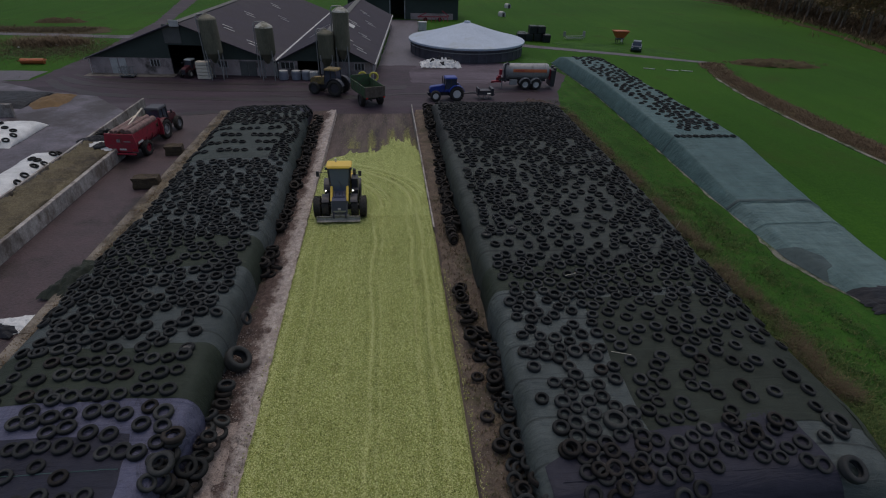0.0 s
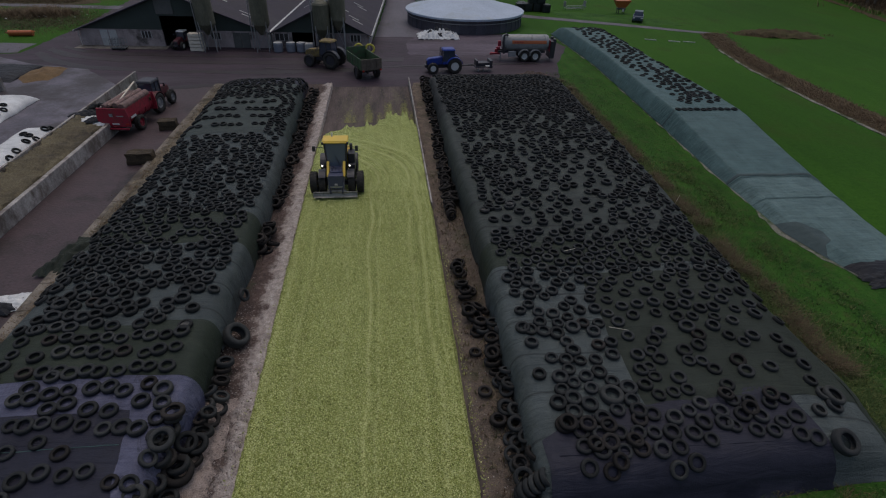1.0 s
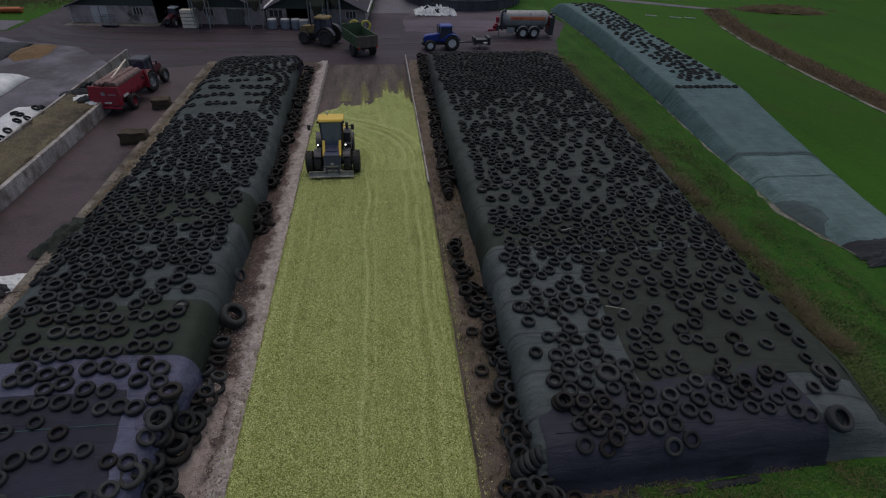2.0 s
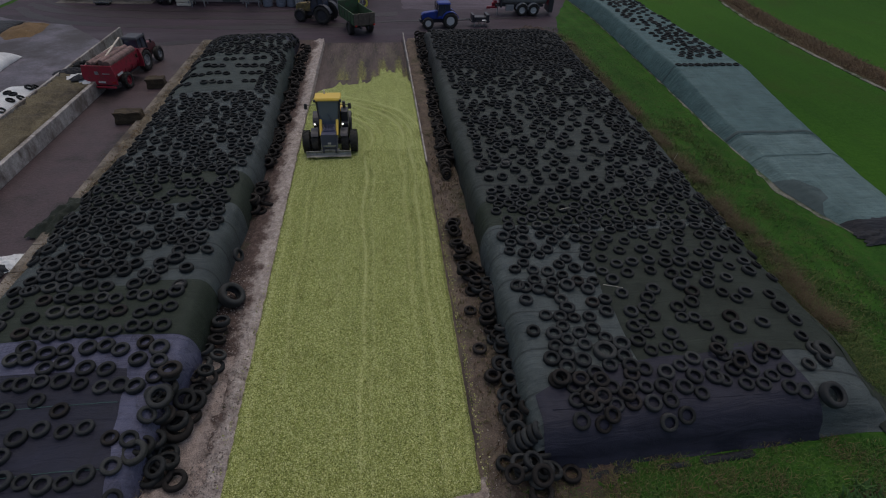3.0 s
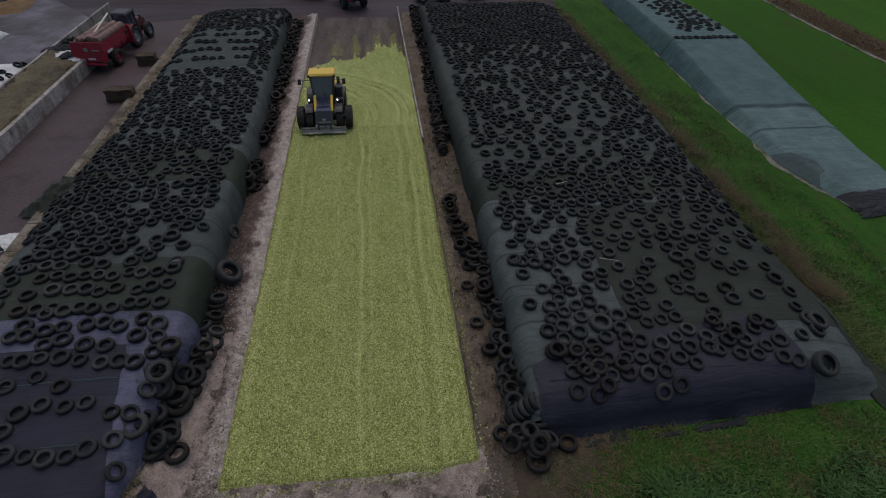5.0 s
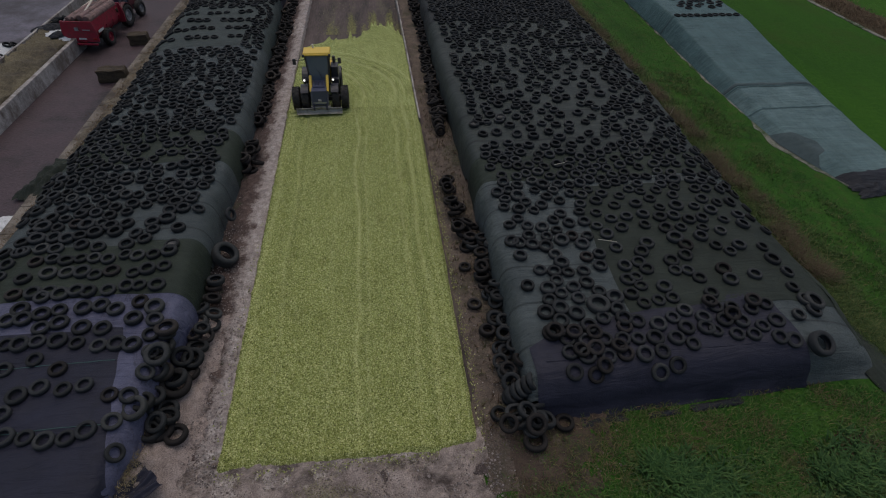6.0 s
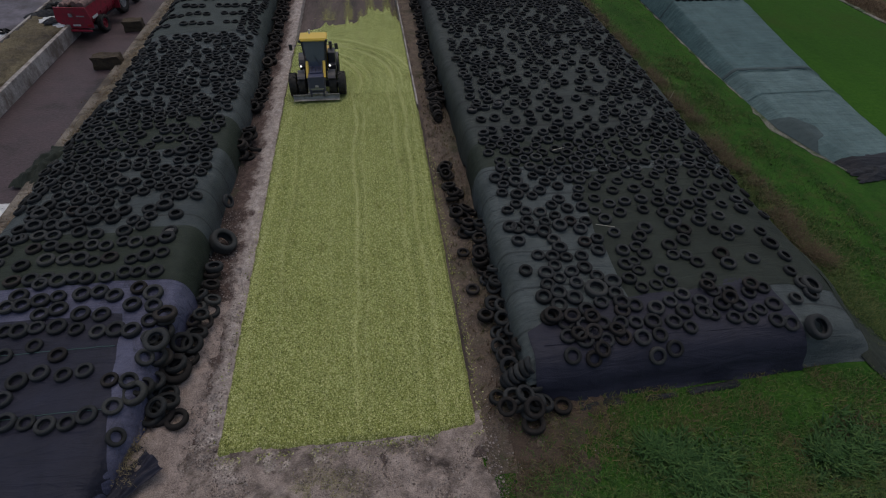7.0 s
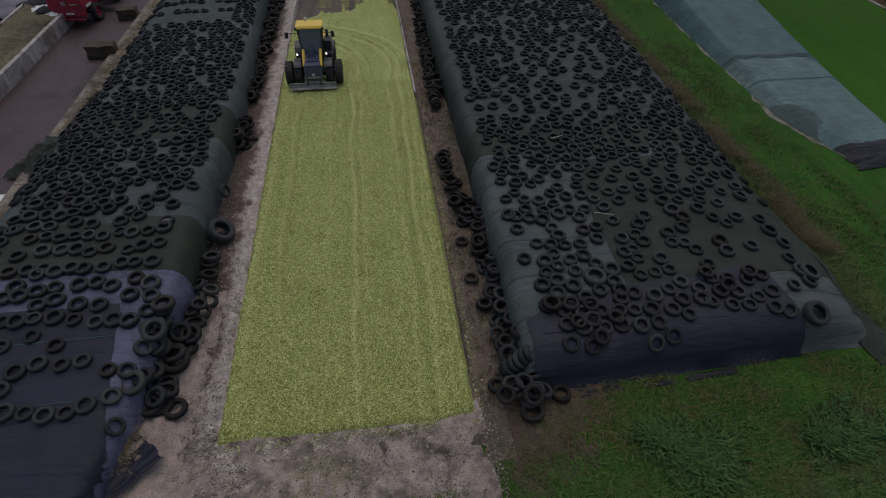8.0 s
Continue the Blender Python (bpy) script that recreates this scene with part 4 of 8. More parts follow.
def scatter(x0, x1, y0, y1, spacing, tries, taken=(), rand=rng):
    """Places at least spacing(x, y) apart, thrown at random."""
    cell, grid, out = 0.6, {}, []

    def near(x, y, d):
        cx, cy = int(x // cell), int(y // cell)
        for i in range(cx - 2, cx + 3):
            for j in range(cy - 2, cy + 3):
                for px, py in grid.get((i, j), ()):
                    if (px - x) ** 2 + (py - y) ** 2 < d * d:
                        return True
        return False

    def put(x, y):
        grid.setdefault((int(x // cell), int(y // cell)), []).append((x, y))

    for x, y in taken:
        put(x, y)
    for _ in range(tries):
        x, y = rand.uniform(x0, x1), rand.uniform(y0, y1)
        d = spacing(x, y)
        if d and not near(x, y, d):
            put(x, y)
            out.append((x, y))
    return out


# near part of the dark clamp: rows on the navy and lavender sheets
SHEET_TYRES = [(-7.85, 8.15), (-9.73, 8.6), (-9.17, 8.61), (-10.32, 8.77), (-8.71, 8.81), (-10.89, 8.84), (-8.1, 9.02), (-11.27, 9.58), (-7.91, 9.86), (-7.48, 9.86), (-8.42, 9.9), (-11.09, 10.14), (-9.82, 10.21), (-9.24, 10.29), (-10.53, 10.35), (-7.69, 10.67), (-7.32, 10.68), (-10.23, 10.94), (-11.87, 11.11), (-11.08, 11.39), (-7.72, 11.41), (-8.28, 11.68), (-9.32, 11.74), (-8.78, 11.77), (-10.02, 11.91), (-11.74, 12.0), (-12.16, 12.03), (-7.83, 12.06), (-10.65, 12.06), (-11.28, 12.08), (-9.41, 12.43), (-10.09, 12.53), (-11.36, 12.6), (-7.84, 12.64), (-8.53, 12.75), (-10.89, 12.82), (-12.53, 13.01), (-12.06, 13.02), (-11.57, 13.2), (-7.97, 13.2), (-9.24, 13.23), (-11.08, 13.37), (-10.34, 13.41), (-9.76, 13.43), (-12.3, 13.44), (-8.5, 13.47), (-11.83, 13.94)]
# the next rows, on the dark green net, as y and the x of each tyre
NET_ROWS = [
    (14.2, (-12.85, -12.23, -11.72, -11.31, -10.82, -10.39, -9.76, -9.19, -8.76, -8.16)),
    (15.05, (-12.9, -12.13, -11.5, -10.95, -10.48, -9.96, -9.15, -8.69, -8.14)),
    (15.93, (-12.83, -12.27, -11.78, -11.31, -10.81, -10.31, -9.73, -9.26, -8.69, -8.15)),
    (16.65, (-14.28, -13.6, -12.98, -12.45, -11.57, -10.91, -9.89, -9.26)),
    (17.3, (-13.43, -12.79, -12.27, -11.84, -11.33, -10.57, -9.71, -9.11, -8.15)),
    (17.9, (-13.48, -12.88, -12.23, -11.81, -11.26, -10.85, -10.24, -9.26, -8.75)),
]
# near part of the long grey clamp
FRONT_TYRES = [(8.57, 8.99), (6.42, 9.05), (9.21, 9.13), (5.73, 9.16), (13.53, 9.55), (8.18, 9.62), (6.98, 9.67), (8.81, 9.67), (7.56, 9.7), (6.28, 9.76), (13.06, 9.82), (9.96, 9.84), (5.77, 9.94), (12.23, 9.99), (11.66, 10.07), (9.48, 10.1), (8.77, 10.18), (8.18, 10.2), (7.67, 10.26), (10.98, 10.26), (12.71, 10.29), (6.42, 10.3), (7.06, 10.32), (10.7, 10.41), (5.83, 10.46), (10.0, 10.47), (13.35, 10.48), (12.1, 10.57), (14.31, 10.66), (11.52, 10.68), (9.1, 10.71), (7.9, 10.74), (10.82, 10.85), (6.69, 10.88), (15.11, 10.89), (8.43, 10.92), (9.71, 10.93), (12.73, 11.06), (7.3, 11.16), (12.04, 11.18), (13.35, 11.2), (10.29, 11.21), (5.81, 11.22), (11.48, 11.27)]
MIDDLE_TYRES = [(15.02, 11.43), (6.43, 11.51), (7.93, 11.56), (5.37, 11.67), (8.97, 11.7), (5.93, 11.8), (9.56, 11.81), (10.15, 11.9), (11.64, 11.95), (14.92, 12.01), (8.03, 12.09), (8.67, 12.16), (6.7, 12.17), (5.65, 12.19), (7.56, 12.43), (10.06, 12.45), (6.16, 12.46), (12.7, 12.51), (9.23, 12.56), (13.77, 12.69), (6.69, 12.7), (5.73, 12.73), (11.6, 12.74), (15.25, 12.83), (7.22, 12.87), (5.02, 12.93), (8.84, 12.93), (9.22, 13.04), (12.69, 13.06), (6.16, 13.08), (11.33, 13.17), (10.85, 13.22), (9.8, 13.4)]
BACK_TYRES = [(6.71, 13.46), (7.31, 13.48), (15.04, 13.51), (6.19, 13.54), (9.02, 13.67), (5.68, 13.68), (8.06, 13.72), (10.91, 13.72), (9.64, 13.81), (6.59, 13.95), (11.59, 13.95), (13.48, 13.98), (15.04, 14.22), (7.69, 14.24), (14.03, 14.29), (9.95, 14.32), (13.06, 14.34), (8.24, 14.37), (6.49, 14.44), (11.83, 14.45), (5.11, 14.49), (9.04, 14.66), (10.34, 14.74), (11.58, 14.89), (12.68, 14.9), (6.23, 14.92), (7.75, 14.98), (5.74, 15.07), (13.71, 15.19), (5.23, 15.21), (6.98, 15.27), (4.95, 15.3), (7.47, 15.47), (12.12, 15.5), (5.7, 15.55), (12.74, 16.01), (13.33, 16.06)]


def tyre_size():
    return rng.uniform(0.78, 0.97) * (1.12 if rng.random() < 0.08 else 1)


for x, y in SHEET_TYRES:
    on = "navy sheet" if x < -8.7 and y < 12.3 else "lavender sheet"
    tyre(resting(LEFT, x, y, tyre_size()), f"black car tyre lying on the {on}", "tyres on the dark clamp")
for y, row in NET_ROWS:
    for x in row:
        tyre(resting(LEFT, x, y + rng.uniform(-0.14, 0.14), tyre_size()), "black car tyre lying on the dark net", "tyres on the dark clamp")
for x, y in FRONT_TYRES:
    tyre(resting(RIGHT, x, y + (0.2 if y < 9.6 else 0.06), tyre_size()), "black car tyre lying on the navy sheet", "tyres on the grey clamp")
# those thrown on top of the first layer
for x, y in ((6.1, 9.98), (6.62, 10.02), (6.72, 9.42), (6.1, 10.72), (6.75, 10.62), (7.4, 10.0), (11.85, 10.9), (12.9, 11.4), (11.3, 11.5)):
    tyre(resting(RIGHT, x, y, 0.9, 0.16, 0.1), "dark dirty tyre lying across others on the navy sheet", "tyres on the grey clamp", 3)
for x, y in MIDDLE_TYRES + BACK_TYRES:
    tyre(resting(RIGHT, x, y, tyre_size()), "black car tyre lying on the grey net", "tyres on the grey clamp")
tyre(pose(14.4, 9.5, RIGHT.z(14.4, 9.5) + 0.26, 26, 9, 0) @ Matrix.Scale(1.42, 4), "large worn tractor tyre lying on the clamp corner", "tyres on the grey clamp", 2)
for x, y, size, label in ((7.31, 11.8, 1.3, "wide grey van tyre lying on the net"), (15.35, 11.35, 1.25, "wide van tyre on the clamp edge"), (8.0, 11.13, 0.95, "pale dusty tyre lying on the net")):
    tyre(resting(RIGHT, x, y, size), label, "tyres on the grey clamp", 2)
for k in range(2):
    tyre(resting(RIGHT, 5.35 + 0.09 * k, 10.83 - 0.04 * k, 1.0, 0.0, 0.17 * k), "brown muddy tyre stacked on another", "tyres on the grey clamp", 3)


def grey_spacing(x, y):
    if x < (5.0 if y < 40 else 4.5) or x > 16.3 - 0.1 * wobble(0, y, 1):
        return 0
    if y < 18:
        return 0.55 if x < 9 else 0.63
    if y < 22.2:
        return 0.5
    if x > 11.6 and y < 26:
        return 0.58
    if y < 24.5:
        return 0.7
    if y > 40.0 - 0.07 * (x - 5) + 2.5 * wobble(x, y, 0.4, 4):
        return 0.45
    loose = 0.34 * wobble(x, 0.45 * y, 1.3, 6) + 0.22 * wobble(x, y, 2.6, 9)
    if x < 8.3 and y < 34:
        return 0.58 + loose
    return (0.62 if x > 12.8 else 0.70 - 0.08 * min(1, max(0, (y - 30) / 6))) + loose


def dark_spacing(x, y):
    if x > -7.6 + 0.1 * wobble(0, y, 1) or x < -14.42:
        return 0
    if 36.1 < y < 44.2 and -14.3 < x < -8.6:
        return 0
    return 0.5 + 0.25 * max(0, wobble(x, y, 0.6, 3))


grey_far = scatter(4.6, 16.4, 15.4, 52.6, grey_spacing, 42000, BACK_TYRES)
grey_far.sort(key=lambda p: p[1])
tyre_mass("tyre_field", [resting(RIGHT, x, y, tyre_size() * 0.97, 0.06) for x, y in grey_far], "hundreds of black car tyres on the grey net", 330)

dark_far = []
y = 18.55
while y < 26.5:
    x = -14.9 + 0.05 * (y - 18.5) + rng.uniform(0, 0.3)
    while x < -7.6:
        if rng.random() > 0.08:
            dark_far.append((x, y + rng.uniform(-0.16, 0.16)))
        x += rng.uniform(0.5, 0.64)
    y += rng.uniform(0.54, 0.62)
dark_far += scatter(-15, -7.6, 26.6, 51.6, dark_spacing, 24000, dark_far)
# four clear rows across the far part
for row in (38.0, 39.8, 41.5, 43.1):
    x = -14.1
    while x < -8.8:
        if rng.random() > 0.07:
            dark_far.append((x, row + rng.uniform(-0.12, 0.12)))
        x += rng.uniform(0.5, 0.62)
dark_far += [(-13.9 + 0.2 * rng.random(), y) for y in np.arange(13.4, 18.4, 0.62)]
dark_far.sort(key=lambda p: p[1])
tyre_mass("tyre_field", [resting(LEFT, x, y, tyre_size() * 0.95, 0.05) for x, y in dark_far], "hundreds of black car tyres on the dark net", 330)

green_poses = [resting(GREEN, x, y, tyre_size() * 1.05) for x, y in scatter(25.5, 29.6, 43.0, 75.5, lambda x, y: 0.74 + 0.4 * wobble(x, y, 0.3, 2) if x < 29.5 else 0, 9000)]
for x, y in [(24.3 + 0.55 * i + rng.uniform(-0.05, 0.05), 41.35 + rng.uniform(-0.08, 0.08)) for i in range(10)]:
    green_poses.append(resting(GREEN, x, y, 0.85))
tyre_mass("tyre_field", green_poses, "black car tyres scattered on the blue-green net", 0)
far_heaps = []


def stacked(placed, x, y, s, top):
    """The pose of a tyre dropped at a place: it rests on those below it and leans off them."""
    base = max(0.2, 0.9 * LEFT.z(x, y)) if x < -6 and y < 13 else 0.0
    h, push = base, Vector((0, 0))
    for px, py, pz, ps in placed:
        d = math.hypot(x - px, y - py)
        reach = 0.30 * (s + ps)
        if d < reach:
            level = pz + 0.17 * ps * (1 - 0.55 * (d / reach) ** 2)
            if level > h:
                h, push = level, Vector((x - px, y - py)) / reach
    if h > base + top:
        return None
    placed.append((x, y, h, s))
    lean = push.length * 26 + rng.uniform(0, 7)
    turn = math.atan2(push.y, push.x) if push.length > 0.05 else rng.uniform(0, math.tau)
    axis = Vector((-math.sin(turn), math.cos(turn), 0))
    return Matrix.Translation((x, y, h + 0.115 * s + 0.02)) @ Matrix.Rotation(radians(lean), 4, axis) @ Matrix.Rotation(rng.uniform(0, math.tau), 4, "Z") @ Matrix.Scale(s, 4)


def pile(spots, top, label, group, size=(0.88, 1.1), placed=None):
    """Tyres thrown on a heap one after the other."""
    placed = [] if placed is None else placed
    for x, y in spots:
        m = stacked(placed, x, y, rng.uniform(*size), top)
        if m is None:
            continue
        if group:
            tyre(m, label, group, rng.choices([0, 1, 2, 3], (4, 2, 2, 3))[0])
        else:
            far_heaps.append(m)
    return placed


def strewn(x0, x1, y0, y1, count):
    return [(rng.uniform(x0, x1), rng.uniform(y0, y1)) for _ in range(count)]


def leaning_row(x0, x1, y0, y1, step, label="", group=""):
    """Tyres stood on edge one behind the other, tipped over against the next."""
    y = y0
    while y < y1:
        s, u = rng.uniform(0.85, 1.0), (y - y0) / (y1 - y0)
        tip = rng.uniform(52, 76)
        m = pose(x0 + (x1 - x0) * u + rng.uniform(-0.07, 0.07), y, 0.30 * s * math.sin(radians(tip)) + 0.09, tip, rng.uniform(-8, 8), rng.uniform(-14, 14)) @ Matrix.Scale(s, 4)
        if group:
            tyre(m, label, group)
        else:
            far_heaps.append(m)
        y += step * rng.uniform(0.85, 1.2)


dark_heap = "old black tyre in a heap at the clamp foot"
heap_low = pile(strewn(-7.5, -6.65, 9.0, 12.4, 56), 0.3, dark_heap, "tyres heaped by the dark clamp", (0.95, 1.2))
pile([(-6.95, 10.1), (-7.6, 9.8), (-7.2, 9.3), (-7.7, 9.5), (-7.4, 9.1), (-6.95, 11.5), (-7.4, 12.3), (-7.15, 12.15), (-7.4, 11.2), (-7.45, 10.6), (-7.2, 10.9)], 0.62, dark_heap, "tyres heaped by the dark clamp", (1.0, 1.25), heap_low)
pile([(-7.03, 12.9), (-6.58, 12.8), (-6.56, 13.5), (-6.96, 13.55), (-6.5, 13.9), (-7.05, 14.35), (-6.8, 14.8), (-6.78, 15.27), (-6.7, 15.5), (-6.56, 15.9), (-6.95, 14.1), (-6.6, 14.5)] + strewn(-6.95, -6.45, 12.6, 16.0, 16), 0.5, dark_heap, "tyres heaped by the dark clamp")
pile(strewn(-7.0, -6.35, 23.6, 25.7, 26), 0.7, "", "", (0.95, 1.15))
pile(strewn(-7.1, -6.6, 28.3, 33.0, 26) + strewn(-7.15, -6.55, 33.0, 50.6, 150), 0.5, "", "")
grey_heap = "old tyre in a heap beside the grey clamp"
heap_low = pile(strewn(3.7, 4.65, 8.1, 10.2, 26), 0.5, grey_heap, "tyres heaped by the grey clamp")
pile([(3.8, 10.07), (4.28, 10.3), (3.75, 9.5), (3.28, 8.8), (3.7, 8.55), (4.05, 8.5), (4.4, 8.55), (3.4, 8.15), (4.2, 7.95)], 0.7, grey_heap, "tyres heaped by the grey clamp", (0.9, 1.1), heap_low)
for k in range(5):
    tyre(pose(3.72 + 0.17 * k, 9.15 + 0.05 * k, 0.62 + 0.09 * k, 18, 38 + 3 * k, 12) @ Matrix.Scale(0.95, 4), "tyre in a toppled row on the heap", "tyres heaped by the grey clamp", 0)
heap_low = pile(strewn(3.65, 4.55, 10.4, 14.5, 50) + strewn(3.7, 4.3, 14.5, 17.3, 26), 0.34, grey_heap, "tyres heaped by the grey clamp", (0.85, 1.05))
pile([(4.65, 11.0), (4.25, 11.1), (4.0, 11.65), (4.6, 12.1), (4.1, 12.3), (4.7, 13.1), (4.15, 13.5), (4.7, 13.8), (4.2, 14.1), (4.5, 15.0), (3.8, 15.2), (4.6, 16.0), (3.95, 16.1), (4.4, 16.4), (4.15, 17.0)], 0.65, grey_heap, "tyres heaped by the grey clamp", (0.9, 1.05), heap_low)
pile([(3.34, 22.15), (3.29, 21.2), (3.17, 20.3), (3.59, 19.75), (3.3, 18.7), (3.48, 17.9), (3.45, 16.9), (3.92, 18.2)] + strewn(3.1, 3.7, 17.0, 22.3, 24), 0.5, "", "")
leaning_row(3.45, 3.55, 26.6, 33.5, 0.27)
pile(strewn(3.3, 3.85, 27.6, 37.0, 110), 0.5, "", "")
pile(strewn(3.55, 4.1, 37.0, 53.0, 190), 0.6, "", "")
pile(strewn(3.5, 4.4, 46.5, 53.6, 70), 0.9, "", "")
pile(strewn(4.6, 16.8, 52.6, 54.6, 120), 0.5, "", "")
tyre_mass("tyre_heap", far_heaps, "old tyres heaped in rows beside the clamps", 70, BROWN_RUBBER)
for x, y, s in ((3.26, 13.57, 0.9), (3.21, 15.67, 0.85), (3.49, 12.2, 0.95), (3.5, 12.12, 0.95), (5.28, 8.26, 1.0), (4.2, 7.75, 1.2)):
    tyre(pose(x, y, 0.06 + 0.1 * s + (0.17 if y == 12.12 else 0), 4, 3, 40 * x) @ Matrix.Scale(s, 4), "single old tyre lying flat on the soil", "tyres heaped by the grey clamp", 3)
tyre(pose(-6.62, 17.0, 0.5, 8, 38, 0) @ Matrix.Scale(1.7, 4), "large black tractor tyre leaning on the clamp side", "tyres heaped by the dark clamp", 4)
tyre(pose(-6.75, 19.4, 0.75, 12, 68, 0) @ Matrix.Scale(1.0, 4), "black tyre leaning against the clamp side", "tyres heaped by the dark clamp", 1)
tyre(pose(-7.0, 11.7, 0.74, 15, 25, 0) @ Matrix.Scale(1.15, 4), "wide tyre on top of the heap", "tyres heaped by the dark clamp", 2)

for x, y, z, s, rx, ry in ((-7.2, 9.3, 0.42, 1.4, 8, 10), (-7.05, 10.75, 0.6, 1.62, 10, 22)):
    tyre(pose(x, y, z, rx, ry, 0) @ Matrix.Scale(s, 4), "large dark tractor tyre lying on the heap", "tyres heaped by the dark clamp", 3)

STEEL = grained("dull_steel", (0.07, 0.07, 0.07), (0.15, 0.15, 0.148), 0.5, 0.4, fine=30, coarse=4, relief=0.15, depth=0.004)
for clamp, x, y, size, group in ((LEFT, -8.13, 16.31, 0.9, "tyres on the dark clamp"), (RIGHT, 4.95, 24.5, 0.9, "tyres on the grey clamp"), (RIGHT, 6.5, 25.1, 0.95, "tyres on the grey clamp")):
    rimmed = tyre(resting(clamp, x, y, size), "car tyre with its pale steel wheel inside", group, 0)
    bm = bmesh.new()
    turned(bm, [(0.21, -0.06), (0.205, 0.02), (0.185, 0.03), (0.15, -0.05), (0.07, -0.03), (0.04, -0.02)], 20)
    part("wheel_rim", bm, STEEL, rimmed, "pale steel wheel rim", True)

# ---- farm buildings ----
# the roof colour's added blue paints in haze over the distance
ROOF = grained("dark_fibre_cement_roof", (0.0155, 0.0134, 0.0240), (0.0395, 0.0345, 0.0560), 0.75, fine=6.0, coarse=0.35, relief=0.25, depth=0.01, stain=(0.045, 0.040, 0.053), stain_at=0.63, stretch=(0.6, 1, 1))
CLADDING = grained("dark_green_cladding", (0.023, 0.034, 0.030), (0.046, 0.064, 0.057), 0.7, fine=12, coarse=0.5, relief=0.2, depth=0.01)
BRICK = grained("grey_brown_brickwork", (0.24, 0.198, 0.198), (0.44, 0.37, 0.365), 0.9, fine=22, coarse=0.8, relief=0.5, depth=0.01, stain=(0.05, 0.045, 0.04), stain_at=0.6)
PALE = grained("faded_white_paint", (0.33, 0.33, 0.33), (0.55, 0.55, 0.54), 0.6, fine=20, coarse=1.2, relief=0.2, depth=0.005, stain=(0.2, 0.18, 0.16), stain_at=0.6)
GREYBOARD = grained("grey_boarding", (0.075, 0.078, 0.075), (0.13, 0.13, 0.125), 0.75, fine=15, coarse=1.0, relief=0.2, depth=0.005)
# shade of interiors put into a colour: barn floor, slit windows, hutch opening
DARK = grained("interior_shade_colour", (0.03, 0.028, 0.028), (0.055, 0.05, 0.05), 0.9, relief=0.1)
SILO = grained("algae_stained_silo", (0.068, 0.066, 0.044), (0.155, 0.148, 0.106), 0.6, fine=10, coarse=0.7, relief=0.15, depth=0.006, stain=(0.06, 0.065, 0.04), stain_at=0.55, stretch=(1, 1, 0.3))
SILO_TOP = grained("bleached_silo_top", (0.3, 0.3, 0.27), (0.5, 0.5, 0.46), 0.6, fine=10, coarse=1.5, relief=0.15, depth=0.006, stain=(0.13, 0.13, 0.09), stain_at=0.56)
GALV = grained("galvanised_steel", (0.22, 0.225, 0.23), (0.36, 0.365, 0.37), 0.5, 0.5, fine=20, coarse=1.5, relief=0.1, depth=0.003, stain=(0.13, 0.11, 0.09), stain_at=0.64)
CANVAS = grained("pale_blue_grey_membrane", (0.30, 0.36, 0.45), (0.425, 0.495, 0.60), 0.6, fine=4, coarse=0.25, relief=0.08, depth=0.01, stain=(0.3, 0.33, 0.34), stain_at=0.6)
TANK = grained("dark_tank_panel", (0.032, 0.031, 0.042), (0.080, 0.076, 0.096), 0.6, fine=8, coarse=0.8, relief=0.15, depth=0.006, vary=0.2)
# bluish base colour paints in some of the sky's reflection
GLASS, gn, gl, gb = material("dark_cab_glass", 0.08)
gb.inputs["Base Color"].default_value = (0.045, 0.055, 0.08, 1)
# loader windows: paler still, the sky reflection is put into the base colour
SKY_GLASS, gn, gl, gb = material("sky_tinted_cab_glass", 0.12)
gb.inputs["Base Color"].default_value = (0.105, 0.130, 0.168, 1)
YELLOW = painted("yellow_machine_paint", (0.66, 0.45, 0.055), 0.4, amount=0.68)
RIMYELLOW = painted("yellow_rim_paint", (0.50, 0.45, 0.06), 0.45, amount=0.66)
BLUE = painted("blue_machine_paint", (0.012, 0.04, 0.26), 0.4, amount=0.58)
MUDDY_YELLOW = painted("muddy_yellow_paint", (0.27, 0.19, 0.045), 0.6, amount=0.43)
RED = painted("red_machine_paint", (0.29, 0.013, 0.035), 0.45, amount=0.56)
OLD_RED = painted("old_red_paint", (0.115, 0.02, 0.03), 0.5, amount=0.52)
ORANGE = painted("faded_orange_paint", (0.42, 0.11, 0.035), 0.5, amount=0.62)
GREEN_PAINT = painted("green_machine_paint", (0.03, 0.10, 0.035), 0.55, amount=0.47)
GREY_PAINT = painted("grey_machine_paint", (0.25, 0.255, 0.26), 0.45, amount=0.6)
CHARCOAL = painted("charcoal_machine_paint", (0.028, 0.028, 0.037), 0.45, amount=0.6)
WHITE_PAINT = painted("white_machine_paint", (0.6, 0.6, 0.58), 0.45, amount=0.64)
LAMP, ln, ll, lb = material("headlamp_glow", 0.2)
lb.inputs["Base Color"].default_value = (0.9, 0.9, 0.85, 1)
lb.inputs["Emission Color"].default_value, lb.inputs["Emission Strength"].default_value = (1, 0.97, 0.9, 1), 1.8
LENS = grained("lamp_lens", (0.3, 0.02, 0.015), (0.42, 0.04, 0.03), 0.25, relief=0.02)
WOOD = grained("pale_planks", (0.52, 0.46, 0.37), (0.80, 0.73, 0.62), 0.8, fine=20, coarse=2, relief=0.3, depth=0.006, stretch=(1, 6, 6))
STRAW = grained("dark_wet_straw", (0.028, 0.02, 0.012), (0.085, 0.062, 0.036), 0.95, fine=16, coarse=2, relief=1.0, depth=0.05)
